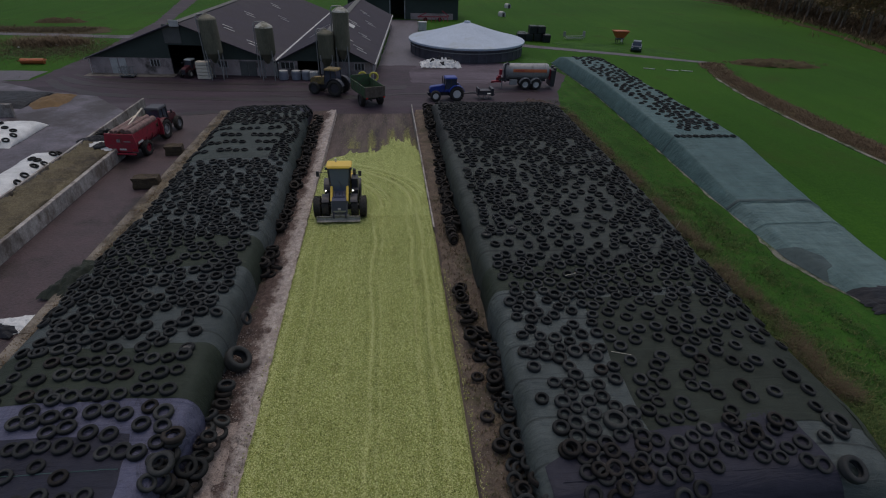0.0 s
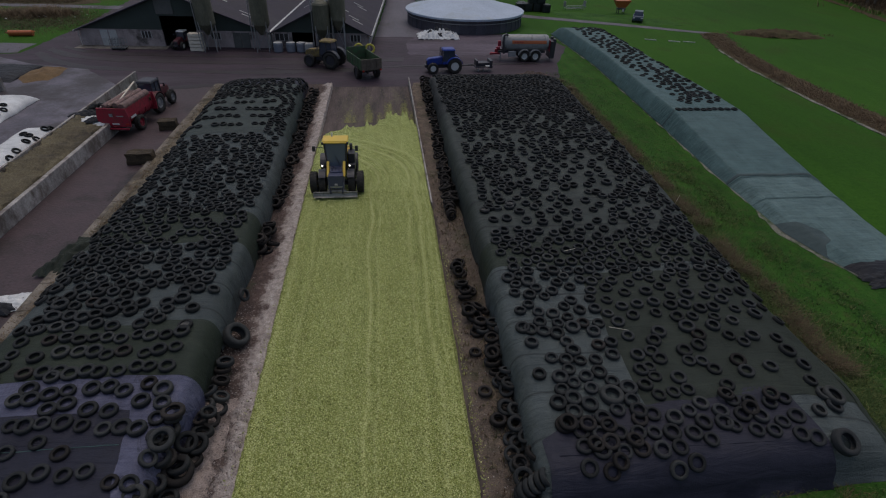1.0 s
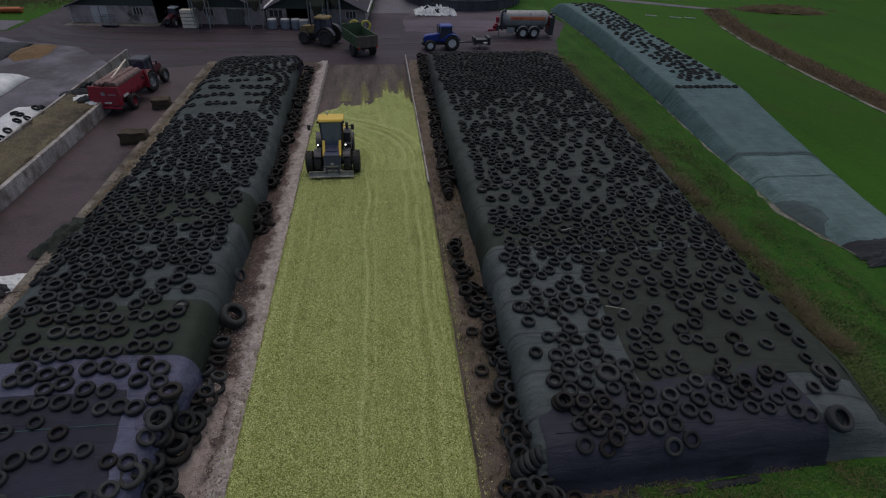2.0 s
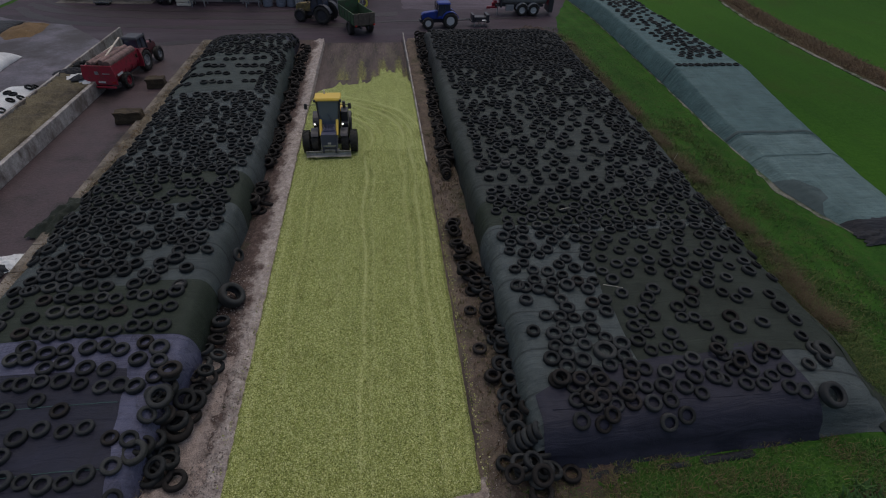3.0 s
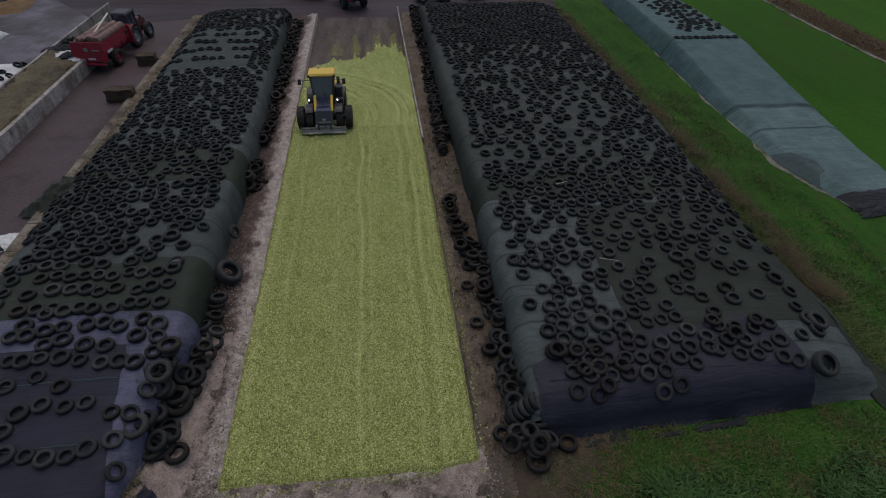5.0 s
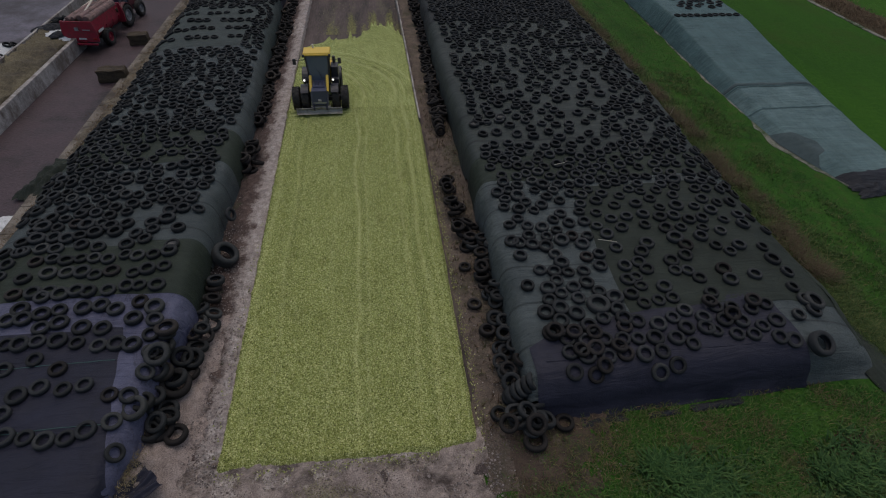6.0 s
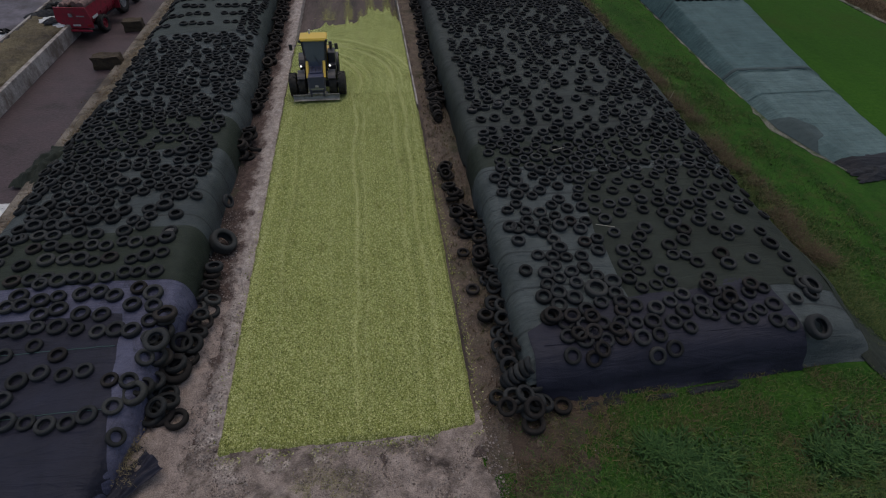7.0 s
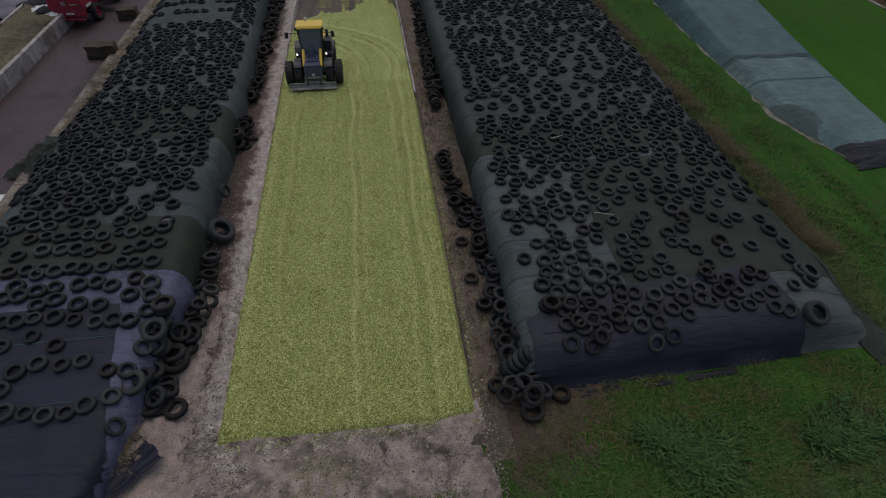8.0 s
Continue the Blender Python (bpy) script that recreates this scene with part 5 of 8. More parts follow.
OLD_SILAGE = grained("brown_old_silage", (0.045, 0.036, 0.020), (0.165, 0.138, 0.082), 0.95, fine=14, coarse=0.9, relief=1.0, depth=0.06, grit=0.6, stain=(0.028, 0.02, 0.014), stain_at=0.56, stretch=(1, 0.5, 1))
SAND = grained("orange_sand", (0.1, 0.06, 0.027), (0.19, 0.122, 0.058), 0.95, fine=9, coarse=0.8, relief=0.6, depth=0.04)

barns = pose(-2, 68.1, 0, 0, 0, -3.5)
UPRIGHT = Matrix(((1, 0, 0, 0), (0, 0, 1, 0), (0, 1, 0, 0), (0, 0, 0, 1)))  # outline x, y -> world x, z; depth -> y


def roof_slope(x_low, z_low, x_top, z_top, length, over=0.5):
    """One corrugated slope as a closed slab; the waves run down the slope."""
    verts, faces = [], []
    n = int((length + 2 * over) / 0.19)
    for i in range(n + 1):
        y = -over + i * 0.19
        w = 0.035 * (1 if i % 2 else -1)
        for x, z in ((x_low, z_low), (x_top, z_top), (x_top, z_top - 0.14), (x_low, z_low - 0.14)):
            verts.append((x, y, z + (w if z in (z_low, z_top) else 0)))
    for i in range(n):
        for k in range(4):
            faces.append((i * 4 + k, i * 4 + (k + 1) % 4, (i + 1) * 4 + (k + 1) % 4, (i + 1) * 4 + k))
    faces += [(0, 1, 2, 3), (n * 4 + 3, n * 4 + 2, n * 4 + 1, n * 4)]
    return verts, faces


def barn(label, x0, x1, eave, top, length, door, slats):
    b = thing("barn", label, "barn", barns)
    mid = (x0 + x1) / 2
    slope = (top - eave) / (mid - x0)

    def at(x):
        return top - abs(x - mid) * slope - 0.2

    d0, d1, dh = door
    for a, c in ((x0, d0), (d1, x1)):
        bm = bmesh.new()
        prism(bm, [(a, 0), (c, 0), (c, eave - 0.05), (a, eave - 0.05)], 0.25, UPRIGHT)
        part("brick_wall", bm, BRICK, b, "grey-brown brick wall")
    left = [(x0, eave - 0.05), (d0, eave - 0.05), (d0, at(d0))] + ([(mid, at(mid))] if mid < d0 else []) + [(x0, at(x0) + 0.02)]
    right = [(d1, eave - 0.05), (x1, eave - 0.05), (x1, at(x1) + 0.02)] + ([(mid, at(mid))] if mid > d1 else []) + [(d1, at(d1))]
    over = [(d0, dh), (d1, dh), (d1, at(d1))] + ([(mid, at(mid))] if d0 < mid < d1 else []) + [(d0, at(d0))]
    for shape in (left, right, over):
        bm = bmesh.new()
        prism(bm, shape, 0.2, Matrix.Translation((0, 0.03, 0)) @ UPRIGHT)
        part("gable_cladding", bm, CLADDING, b, "dark green gable cladding")
    for a, c, name in ((x0 - 0.35, mid, "roof"), (x1 + 0.35, mid, "roof")):
        v, f = roof_slope(a, eave - 0.35 * slope, mid, top, length)
        roof = raw(name, v, f, ROOF, b)
        sign = 1 if a < mid else -1
        rise = math.atan2(top - eave, mid - x0)
        for y, u in ((2.6, 0.3), (5.4, 0.62), (11.5, 0.34), (17.0, 0.66), (23.0, 0.36), (30.0, 0.6)) if sign < 0 else ((9.0, 0.55), (13.0, 0.6)):
            for k in (0, 1):
                bm = bmesh.new()
                x = a + (mid - a) * u + sign * 0.55 * k
                z = eave - 0.35 * slope + (top - eave + 0.35 * slope) * u + slope * 0.55 * k + 0.06
                box(bm, (x, y + 1.1 * k, z), (1.35, 0.2, 0.03), 0, Matrix.Rotation(-sign * rise, 3, "Y"))
                part("roof_light", bm, PALE, roof, "grey-white roof light strip")
    bm = bmesh.new()
    for s in (-1, 1):
        box(bm, (mid + s * 0.22, length / 2, top + 0.0), (0.5, length + 1.1, 0.05), 0.01, Matrix.Rotation(s * 0.33, 3, "Y"))
    part("ridge_cap", bm, GREYBOARD, b, "pale grey ridge capping")
    for y in (length,):
        bm = bmesh.new()
        prism(bm, [(x0, 0), (x1, 0), (x1, eave - 0.1), (mid, top - 0.25), (x0, eave - 0.1)], 0.2, Matrix.Translation((0, y - 0.2, 0)) @ UPRIGHT)
        part("back_wall", bm, CLADDING, b)
    for x in (x0, x1 - 0.22):
        bm = bmesh.new()
        box(bm, (x + 0.11, length / 2, eave / 2 - 0.1), (0.2, length - 0.5, eave - 0.2))
        part("side_wall", bm, BRICK, b)
    bm = bmesh.new()
    box(bm, (mid, length / 2, 0.02), (x1 - x0 - 0.6, length - 0.6, 0.03))
    part("barn_floor", bm, DARK, b, "dark barn floor")
    bm = bmesh.new()
    for s, x in ((1, x0), (-1, x1)):
        rod(bm, (x - s * 0.42, -0.5, eave - 0.22), (x - s * 0.42, length + 0.5, eave - 0.22), 0.1, seg=8)
        rod(bm, (x - s * 0.1, -0.1, 0), (x - s * 0.1, -0.1, eave - 0.25), 0.05, seg=8)
    part("gutter", bm, PALE, b, "pale gutter and downpipe")
    for x, w, h in slats:
        # dark plate on the wall, coloured as the shade behind a slit
        bm = bmesh.new()
        box(bm, (x, -0.02, h - 0.45), (w, 0.06, 0.7), 0.01)
        window = part("window", bm, DARK, b, "dark slit window")
        for k in range(4):
            part("window_bar", box(bmesh.new(), (x - w / 2 + w * k / 3, -0.06, h - 0.45), (0.07, 0.05, 0.8), 0.01), PALE, window)
    return b


big_barn = barn("wide dark barn with a low roof and open door", -34, -11.8, 1.95, 6.1, 46, (-24.4, -20.4, 3.45), ((-26.3, 1.1, 1.8), (-18.2, 1.1, 1.8)))
small_barn = barn("narrower dark barn with slatted front", -11.6, 0, 1.95, 4.75, 44, (-9.2, -6.4, 1.9), ((-10.4, 1.6, 1.8), (-1.6, 1.2, 1.8)))
for b, x, w, h, mat, tag in ((big_barn, -31.2, 0.85, 1.8, PALE, "pale painted barn door"), (big_barn, -30.2, 0.85, 1.8, PALE, "pale painted barn door"), (big_barn, -15.7, 0.95, 1.75, GREYBOARD, "grey boarded door"), (big_barn, -14.7, 0.95, 1.75, GREYBOARD, "grey boarded door"), (small_barn, -5.2, 1.6, 1.8, GREYBOARD, "grey boarded door")):
    bm = bmesh.new()
    box(bm, (x, -0.05, h / 2), (w, 0.09, h), 0.015)
    for k in range(3):
        box(bm, (x, -0.11, 0.3 + 0.6 * k), (w * 0.94, 0.05, 0.1), 0.01)
    part("barn_door", bm, mat, b, tag)
bm = bmesh.new()
box(bm, (-23.6, -0.03, 4.7), (2.0, 0.08, 2.1), 0.02)
part("hatch_board", bm, GREYBOARD, big_barn, "grey board above the door")
bm = bmesh.new()
box(bm, (-22.9, -0.58, 5.95), (1.1, 0.12, 0.75), 0.05, taper=(1.0, 1.0))
part("gable_cap", bm, PALE, big_barn, "white gable cap")
bm = bmesh.new()
box(bm, (-11.7, 22, 1.95), (0.32, 45, 0.08), 0.02)
part("valley_gutter", bm, PALE, big_barn, "pale valley gutter")


bm = bmesh.new()
box(bm, (-4.4, 14.5, 4.75 - 1.4 * 0.483 + 0.1), (1.7, 2.2, 0.05), 0.01, Matrix.Rotation(0.45, 3, "Y"))
part("roof_light", bm, PALE, small_barn, "square grey-white roof light")


def silo(x, y, r, low, high, tag, top_mat=SILO, lean=0.0):
    s = thing("feed_silo", tag, "silo", pose(x, y, 0, 0, lean, 0), "feed silos by the barns")
    bm = bmesh.new()
    turned(bm, [(r * 0.98, low), (r, low + 0.1), (r, high - 0.35), (r * 0.99, high - 0.25)], 28)
    for k in range(4):
        z = low + (high - low) * (k + 0.7) / 4.6
        turned(bm, [(r + 0.002, z - 0.02), (r + 0.012, z), (r + 0.002, z + 0.02)], 28)
    part("silo_body", bm, SILO, s, smooth=False)
    bm = bmesh.new()
    turned(bm, [(0.22, low - 1.15), (r * 0.98, low)], 28)
    part("silo_hopper", bm, SILO, s)
    bm = bmesh.new()
    turned(bm, [(r * 1.02, high - 0.28), (r * 0.9, high - 0.1), (r * 0.4, high + 0.22), (0.2, high + 0.26), (0.2, high + 0.34)], 28)
    part("silo_roof", bm, top_mat, s, "bleached silo roof")
    for k in range(4):
        a = math.pi / 4 + k * math.pi / 2
        bm = bmesh.new()
        rod(bm, (r * 0.98 * math.cos(a), r * 0.98 * math.sin(a), 0), (r * 0.98 * math.cos(a), r * 0.98 * math.sin(a), low + 0.4), 0.06, seg=8)
        part("leg", bm, GALV, s)
    bm = bmesh.new()
    for k in range(4):
        a, c = math.pi / 4 + k * math.pi / 2, math.pi / 4 + (k + 1) * math.pi / 2
        rod(bm, (r * math.cos(a), r * math.sin(a), 0.2), (r * math.cos(c), r * math.sin(c), low - 0.3), 0.03, seg=6)
    part("leg_brace", bm, GALV, s)
    bm = bmesh.new()
    pipe(bm, [(-r - 0.12, -0.2, 0.3), (-r - 0.12, -0.2, high), (-r + 0.1, -0.15, high + 0.3), (-0.15, 0, high + 0.35)], 0.06)
    part("filling_pipe", bm, GALV, s, "pale filling pipe")
    return s


silo(-20.3, 67.4, 1.0, 3.0, 6.95, "tall olive-stained feed silo on steel legs", lean=-2.5)
silo(-14.3, 67.2, 1.0, 3.05, 6.2, "short pale-topped feed silo on legs", SILO_TOP)
silo(-7.3, 66.8, 0.95, 2.7, 5.6, "olive feed silo beside a taller one")
silo(-5.45, 67.2, 0.95, 3.6, 8.0, "tallest olive feed silo with filling pipes", SILO_TOP)

# ---- round slurry tank ----
tank = thing("slurry_tank", "round dark slurry tank with pale conical cover", "tank", pose(12.1, 85.6, 0))
POST = grained("weathered_dark_post", (0.045, 0.055, 0.07), (0.085, 0.10, 0.125), 0.6, relief=0.1)
panels = 44
for i in range(panels):
    a = i * math.tau / panels
    bm = bmesh.new()
    box(bm, (0, 0, 0.86), (0.06, 2 * 8.55 * math.sin(math.pi / panels) - 0.012, 1.72), 0.01)
    p = part("tank_panel", bm, TANK, tank)
    p.matrix_local = Matrix.Rotation(a, 4, "Z") @ Matrix.Translation((8.5, 0, 0))
    bm = bmesh.new()
    box(bm, (0, 0, 1.0), (0.07, 0.07, 2.0), 0.01)
    p = part("tank_post", bm, POST, tank)
    p.matrix_local = Matrix.Rotation(a + math.pi / panels, 4, "Z") @ Matrix.Translation((8.58, 0, 0))
bm = bmesh.new()
turned(bm, [(8.62, 1.72), (8.66, 1.76), (8.66, 1.84), (8.5, 1.84), (8.5, 1.72)], 88, closed=True)
turned(bm, [(8.62, 1.26), (8.68, 1.28), (8.68, 1.36), (8.6, 1.38)], 88, closed=True)
part("tank_rail", bm, GALV, tank, "pale steel rail round the tank")
verts, faces = [], []
rings, seg = 14, 120
for k in range(rings):
    u = k / (rings - 1)
    r = 8.85 * (1 - u)
    for i in range(seg):
        sag = 0.10 * math.sin(math.pi * u) * (0.8 + 0.35 * abs(math.sin(i * math.pi / seg * 22)))
        a = i * math.tau / seg
        verts.append((r * math.cos(a), r * math.sin(a), 2.05 + 2.4 * u ** 1.05 - sag))
for k in range(rings - 1):
    for i in range(seg):
        j = (i + 1) % seg
        faces.append((k * seg + i, k * seg + j, (k + 1) * seg + j, (k + 1) * seg + i))
part_cover = raw("tank_cover", verts, faces, CANVAS, tank, True)
part_cover["label"] = "pale blue-grey conical membrane cover"
bm = bmesh.new()
turned(bm, [(8.85, 2.06), (8.9, 2.02), (8.9, 1.78), (8.84, 1.78)], 120, closed=True)
part("cover_hem", bm, CANVAS, tank)
bm = bmesh.new()
turned(bm, [(0.5, 4.3), (0.45, 4.5), (0.1, 4.56)], 24)
part("cover_cap", bm, CANVAS, tank)

# ---- machines ----
TREAD = grained("machine_tyre", (0.010, 0.0095, 0.009), (0.028, 0.025, 0.022), 0.75, fine=18, coarse=2, relief=0.4, depth=0.01, stain=(0.06, 0.05, 0.04), stain_at=0.6)


def wheel(parent, at, r, w, rim_mat, lugs=18, turn=0.0, rim=0.55):
    """A wheel with its axle along the thing's local y axis: tyre with lugs, and a dished rim."""
    m = pose(*at) @ pose(0, 0, 0, 0, 0, turn) @ pose(0, 0, 0, 90, 0, 0)
    bm = bmesh.new()
    k = r * rim
    turned(bm, [(r * 0.95, -w * 0.42), (r * 0.97, -w * 0.2), (r * 0.97, w * 0.2), (r * 0.95, w * 0.42), (r * 0.86, w * 0.5), (r * 0.7, w * 0.52), (k, w * 0.4), (k * 0.97, 0), (k, -w * 0.4), (r * 0.7, -w * 0.52), (r * 0.86, -w * 0.5)], 32, closed=True)
    for i in range(lugs):
        for s in (-1, 1):
            a = (i + (0.5 if s > 0 else 0)) * math.tau / lugs
            box(bm, (r * 0.975 * math.cos(a), r * 0.975 * math.sin(a), s * w * 0.23), (r * 0.07, r * 0.10, w * 0.5), 0, (Matrix.Rotation(a, 3, "Z") @ Matrix.Rotation(s * 0.6, 3, "X")))
    ob = finish("wheel", bm, TREAD)
    ob.parent, ob.matrix_local = parent, m
    bm = bmesh.new()
    turned(bm, [(k * 0.98, -w * 0.36), (k, w * 0.36), (k * 0.9, w * 0.38), (k * 0.82, w * 0.12), (k * 0.4, w * 0.16), (k * 0.3, w * 0.3), (k * 0.1, w * 0.3)], 24)
    turned(bm, [(k * 0.9, -w * 0.38), (k * 0.82, -w * 0.15), (k * 0.4, -w * 0.19), (k * 0.3, -w * 0.32), (k * 0.1, -w * 0.32)], 24)
    part("rim", bm, rim_mat, ob)
    return ob


def guard(bm, x, z, y, r, w, a0, a1, n=9):
    """A curved mudguard over a wheel as one bent plate."""
    rings = []
    for k in range(n + 1):
        a = radians(a0 + (a1 - a0) * k / n)
        rings.append([bm.verts.new((x + rr * math.cos(a), yy, z + rr * math.sin(a))) for rr, yy in ((r, y - w / 2), (r, y + w / 2), (r + 0.05, y + w / 2), (r + 0.05, y - w / 2))])
    for a, b in zip(rings, rings[1:]):
        for i in range(4):
            bm.faces.new((a[i], a[(i + 1) % 4], b[(i + 1) % 4], b[i]))
    bm.faces.new(rings[0][::-1]), bm.faces.new(rings[-1])
    return bm


def bolted(name, parent, mat, *boxes, label="", bevel=0.03):
    """One part out of bevelled boxes given as (place, size)."""
    bm = bmesh.new()
    for b in boxes:
        box(bm, b[0], b[1], min(bevel, min(b[1]) * 0.3), b[2] if len(b) > 2 else None, b[3] if len(b) > 3 else None)
    return part(name, bm, mat, parent, label)


def tractor(name, tag, m, paint, roof_mat, rim_mat, scale=1.0, nose=None):
    """A farm tractor, nose along local +x."""
    t = thing(name, tag, "tractor", m @ Matrix.Scale(scale, 4))
    bm = bmesh.new()
    prism(bm, [(0.55, 0.95), (2.35, 0.9), (2.42, 1.05), (2.38, 1.42), (2.2, 1.58), (0.55, 1.78)], 0.78, Matrix.Translation((0, 0.39, 0)) @ Matrix(((1, 0, 0, 0), (0, 0, -1, 0), (0, 1, 0, 0), (0, 0, 0, 1))))
    bmesh.ops.bevel(bm, geom=bm.edges[:], offset=0.06, segments=2, affect="EDGES")
    hood = part("hood", bm, nose or paint, t)
    bolted("grille", hood, CHARCOAL, ((2.41, 0, 1.15), (0.06, 0.6, 0.42)), bevel=0.02)
    bolted("chassis", t, CHARCOAL, ((0.6, 0, 0.75), (3.0, 0.5, 0.45)), ((2.35, 0, 0.75), (0.5, 0.7, 0.3)), ((-0.7, 0, 0.85), (0.6, 0.9, 0.6)))
    cab = bolted("cab_base", t, paint, ((-0.1, 0, 1.15), (1.5, 1.26, 0.3)))
    for x, x2 in ((0.62, 0.5), (-0.82, -0.72), (-0.15, -0.12)):
        for y in (-0.62, 0.62):
            part("cab_post", rod(bmesh.new(), (x, y, 1.2), (x2, y * 0.92, 2.5), 0.05, seg=8), CHARCOAL, cab)
    bm = bmesh.new()
    box(bm, (-0.12, 0, 1.87), (1.38, 1.2, 1.24), 0.05, taper=(0.86, 0.92))
    part("cab_glass", bm, GLASS, cab, "dark cab windows")
    bm = bmesh.new()
    box(bm, (-0.12, 0, 2.58), (1.5, 1.4, 0.2), 0.08, taper=(0.86, 0.86))
    part("cab_roof", bm, roof_mat, t)
    for s in (-1, 1):
        bm = bmesh.new()
        guard(bm, -0.75, 0.85, s * 0.84, 0.93, 0.5, 15, 165)
        part("mudguard", bm, paint, t)
        wheel(t, (-0.75, s * 0.86, 0.85), 0.85, 0.5, rim_mat, 18)
        wheel(t, (1.75, s * 0.78, 0.62), 0.62, 0.4, rim_mat, 16)
        bm = bmesh.new()
        pipe(bm, [(0.5, s * 0.6, 2.1), (0.62, s * 0.95, 2.15)], 0.02)
        box(bm, (0.62, s * 1.0, 2.05), (0.06, 0.16, 0.3), 0.02)
        part("mirror", bm, CHARCOAL, t)
    bm = bmesh.new()
    pipe(bm, [(0.75, -0.5, 1.5), (0.75, -0.5, 2.55), (0.7, -0.5, 2.65)], 0.05)
    part("exhaust_pipe", bm, CHARCOAL, t)
    return t


# ---- wheel loader on the maize ----
SLATE = painted("slate_blue_machine_paint", (0.0567, 0.0635, 0.1107), 0.45, amount=0.62)


WORN_STEEL = painted("worn_bucket_steel", (0.30, 0.29, 0.26), 0.5, amount=0.56, metal=0.2)


def wheel_loader():
    """Nose along local +x; twin wheels at the front."""
    t = thing("wheel_loader", "yellow and charcoal wheel loader levelling the maize", "wheel loader", pose(-3.28, 29.05, 0.40, 0, 0, -90) @ Matrix.Scale(0.86, 4))
    bolted("front_frame", t, SLATE, ((-0.9, 0, 0.95), (1.7, 0.9, 0.6)), ((-0.35, 0, 1.25), (0.7, 1.0, 0.9)), ((-1.0, 0, 1.55), (1.0, 0.8, 0.5)))
    bolted("axle", t, CHARCOAL, ((-1.05, 0, 0.72), (0.32, 2.9, 0.32)))
    bolted("axle", t, CHARCOAL, ((-3.95, 0, 0.72), (0.32, 2.2, 0.32)))
    bolted("rear_frame", t, CHARCOAL, ((-3.4, 0, 1.0), (2.9, 1.1, 0.6)))
    bm = bmesh.new()
    prism(bm, [(-5.0, 0.95), (-2.9, 0.95), (-2.9, 2.25), (-4.3, 2.15), (-4.95, 1.85)], 1.6, Matrix.Translation((0, 0.8, 0)) @ Matrix(((1, 0, 0, 0), (0, 0, -1, 0), (0, 1, 0, 0), (0, 0, 0, 1))))
    bmesh.ops.bevel(bm, geom=bm.edges[:], offset=0.07, segments=2, affect="EDGES")
    hood = part("engine_hood", bm, YELLOW, t)
    bolted("hood_grille", hood, CHARCOAL, ((-3.9, 0.8, 1.6), (1.1, 0.05, 0.6)), ((-3.9, -0.8, 1.6), (1.1, 0.05, 0.6)), ((-4.99, 0, 1.4), (0.06, 1.2, 0.7)), bevel=0.01)
    cab = bolted("cab_base", t, CHARCOAL, ((-2.2, 0, 1.45), (1.6, 1.25, 0.45)))
    for x, x2 in ((-1.45, -1.65), (-2.95, -2.85), (-2.2, -2.2)):
        for s in (-1, 1):
            part("cab_post", rod(bmesh.new(), (x, s * 0.6, 1.45), (x2, s * 0.78, 3.5), 0.05, seg=8), CHARCOAL, cab)
    bm = bmesh.new()
    box(bm, (-2.22, 0, 2.54), (1.5, 1.14, 1.86), 0.08, taper=(0.8, 1.3))
    part("cab_glass", bm, SKY_GLASS, cab, "cab windows with blue-grey sky reflection painted in")
    bm = bmesh.new()
    box(bm, (-2.15, 0, 3.54), (1.2, 1.84, 0.15), 0.06, taper=(0.9, 0.94))
    box(bm, (-1.6, 0, 3.49), (0.16, 1.7, 0.1), 0.03)
    roof = part("cab_roof", bm, YELLOW, t, "yellow cab roof")
    bm = bmesh.new()
    rod(bm, (-2.5, -0.25, 3.58), (-2.5, -0.25, 3.86), 0.06, seg=10)
    part("beacon", bm, WHITE_PAINT, roof)
    for s in (-1, 1):
        bolted("work_lamp", roof, CHARCOAL, ((-1.56, s * 0.86, 3.46), (0.14, 0.16, 0.16)), bevel=0.02)
        for y in (1.02, 1.62):
            wheel(t, (-1.05, s * y, 0.75), 0.76, 0.5, RIMYELLOW if y > 1.2 else CHARCOAL, 16)
        wheel(t, (-3.95, s * 1.08, 0.75), 0.76, 0.55, RIMYELLOW, 16)
        bm = bmesh.new()
        guard(bm, -3.95, 0.75, s * 1.08, 0.86, 0.6, 20, 160)
        part("mudguard", bm, CHARCOAL, t)
        bm = bmesh.new()
        guard(bm, -1.05, 0.75, s * 1.0, 0.86, 0.5, 45, 155)
        part("mudguard", bm, CHARCOAL, t)
        bolted("step", t, CHARCOAL, ((-2.4, s * 0.95, 0.7), (0.6, 0.3, 0.06)), ((-2.4, s * 0.95, 1.05), (0.6, 0.3, 0.06)), bevel=0.01)
        bm = bmesh.new()
        pipe(bm, [(-1.6, s * 0.74, 3.18), (-1.5, s * 1.4, 3.2)], 0.025)
        box(bm, (-1.5, s * 1.48, 3.1), (0.08, 0.22, 0.4), 0.03)
        part("mirror", bm, CHARCOAL, t)
        bm = bmesh.new()
        pipe(bm, [(-1.2, s * 0.7, 1.6), (-1.1, s * 0.9, 1.95)], 0.03)
        box(bm, (-1.06, s * 0.95, 2.02), (0.16, 0.22, 0.22), 0.04)
        bracket = part("lamp_bracket", bm, CHARCOAL, t)
        bm = bmesh.new()
        turned(bm, [(0.062, 0.0), (0.058, 0.02), (0.025, 0.03)], 14, pose(-0.98, s * 0.95, 2.03, 0, 90, 0))
        part("headlamp", bm, LAMP, bracket, "lit headlamp")
        bm = bmesh.new()
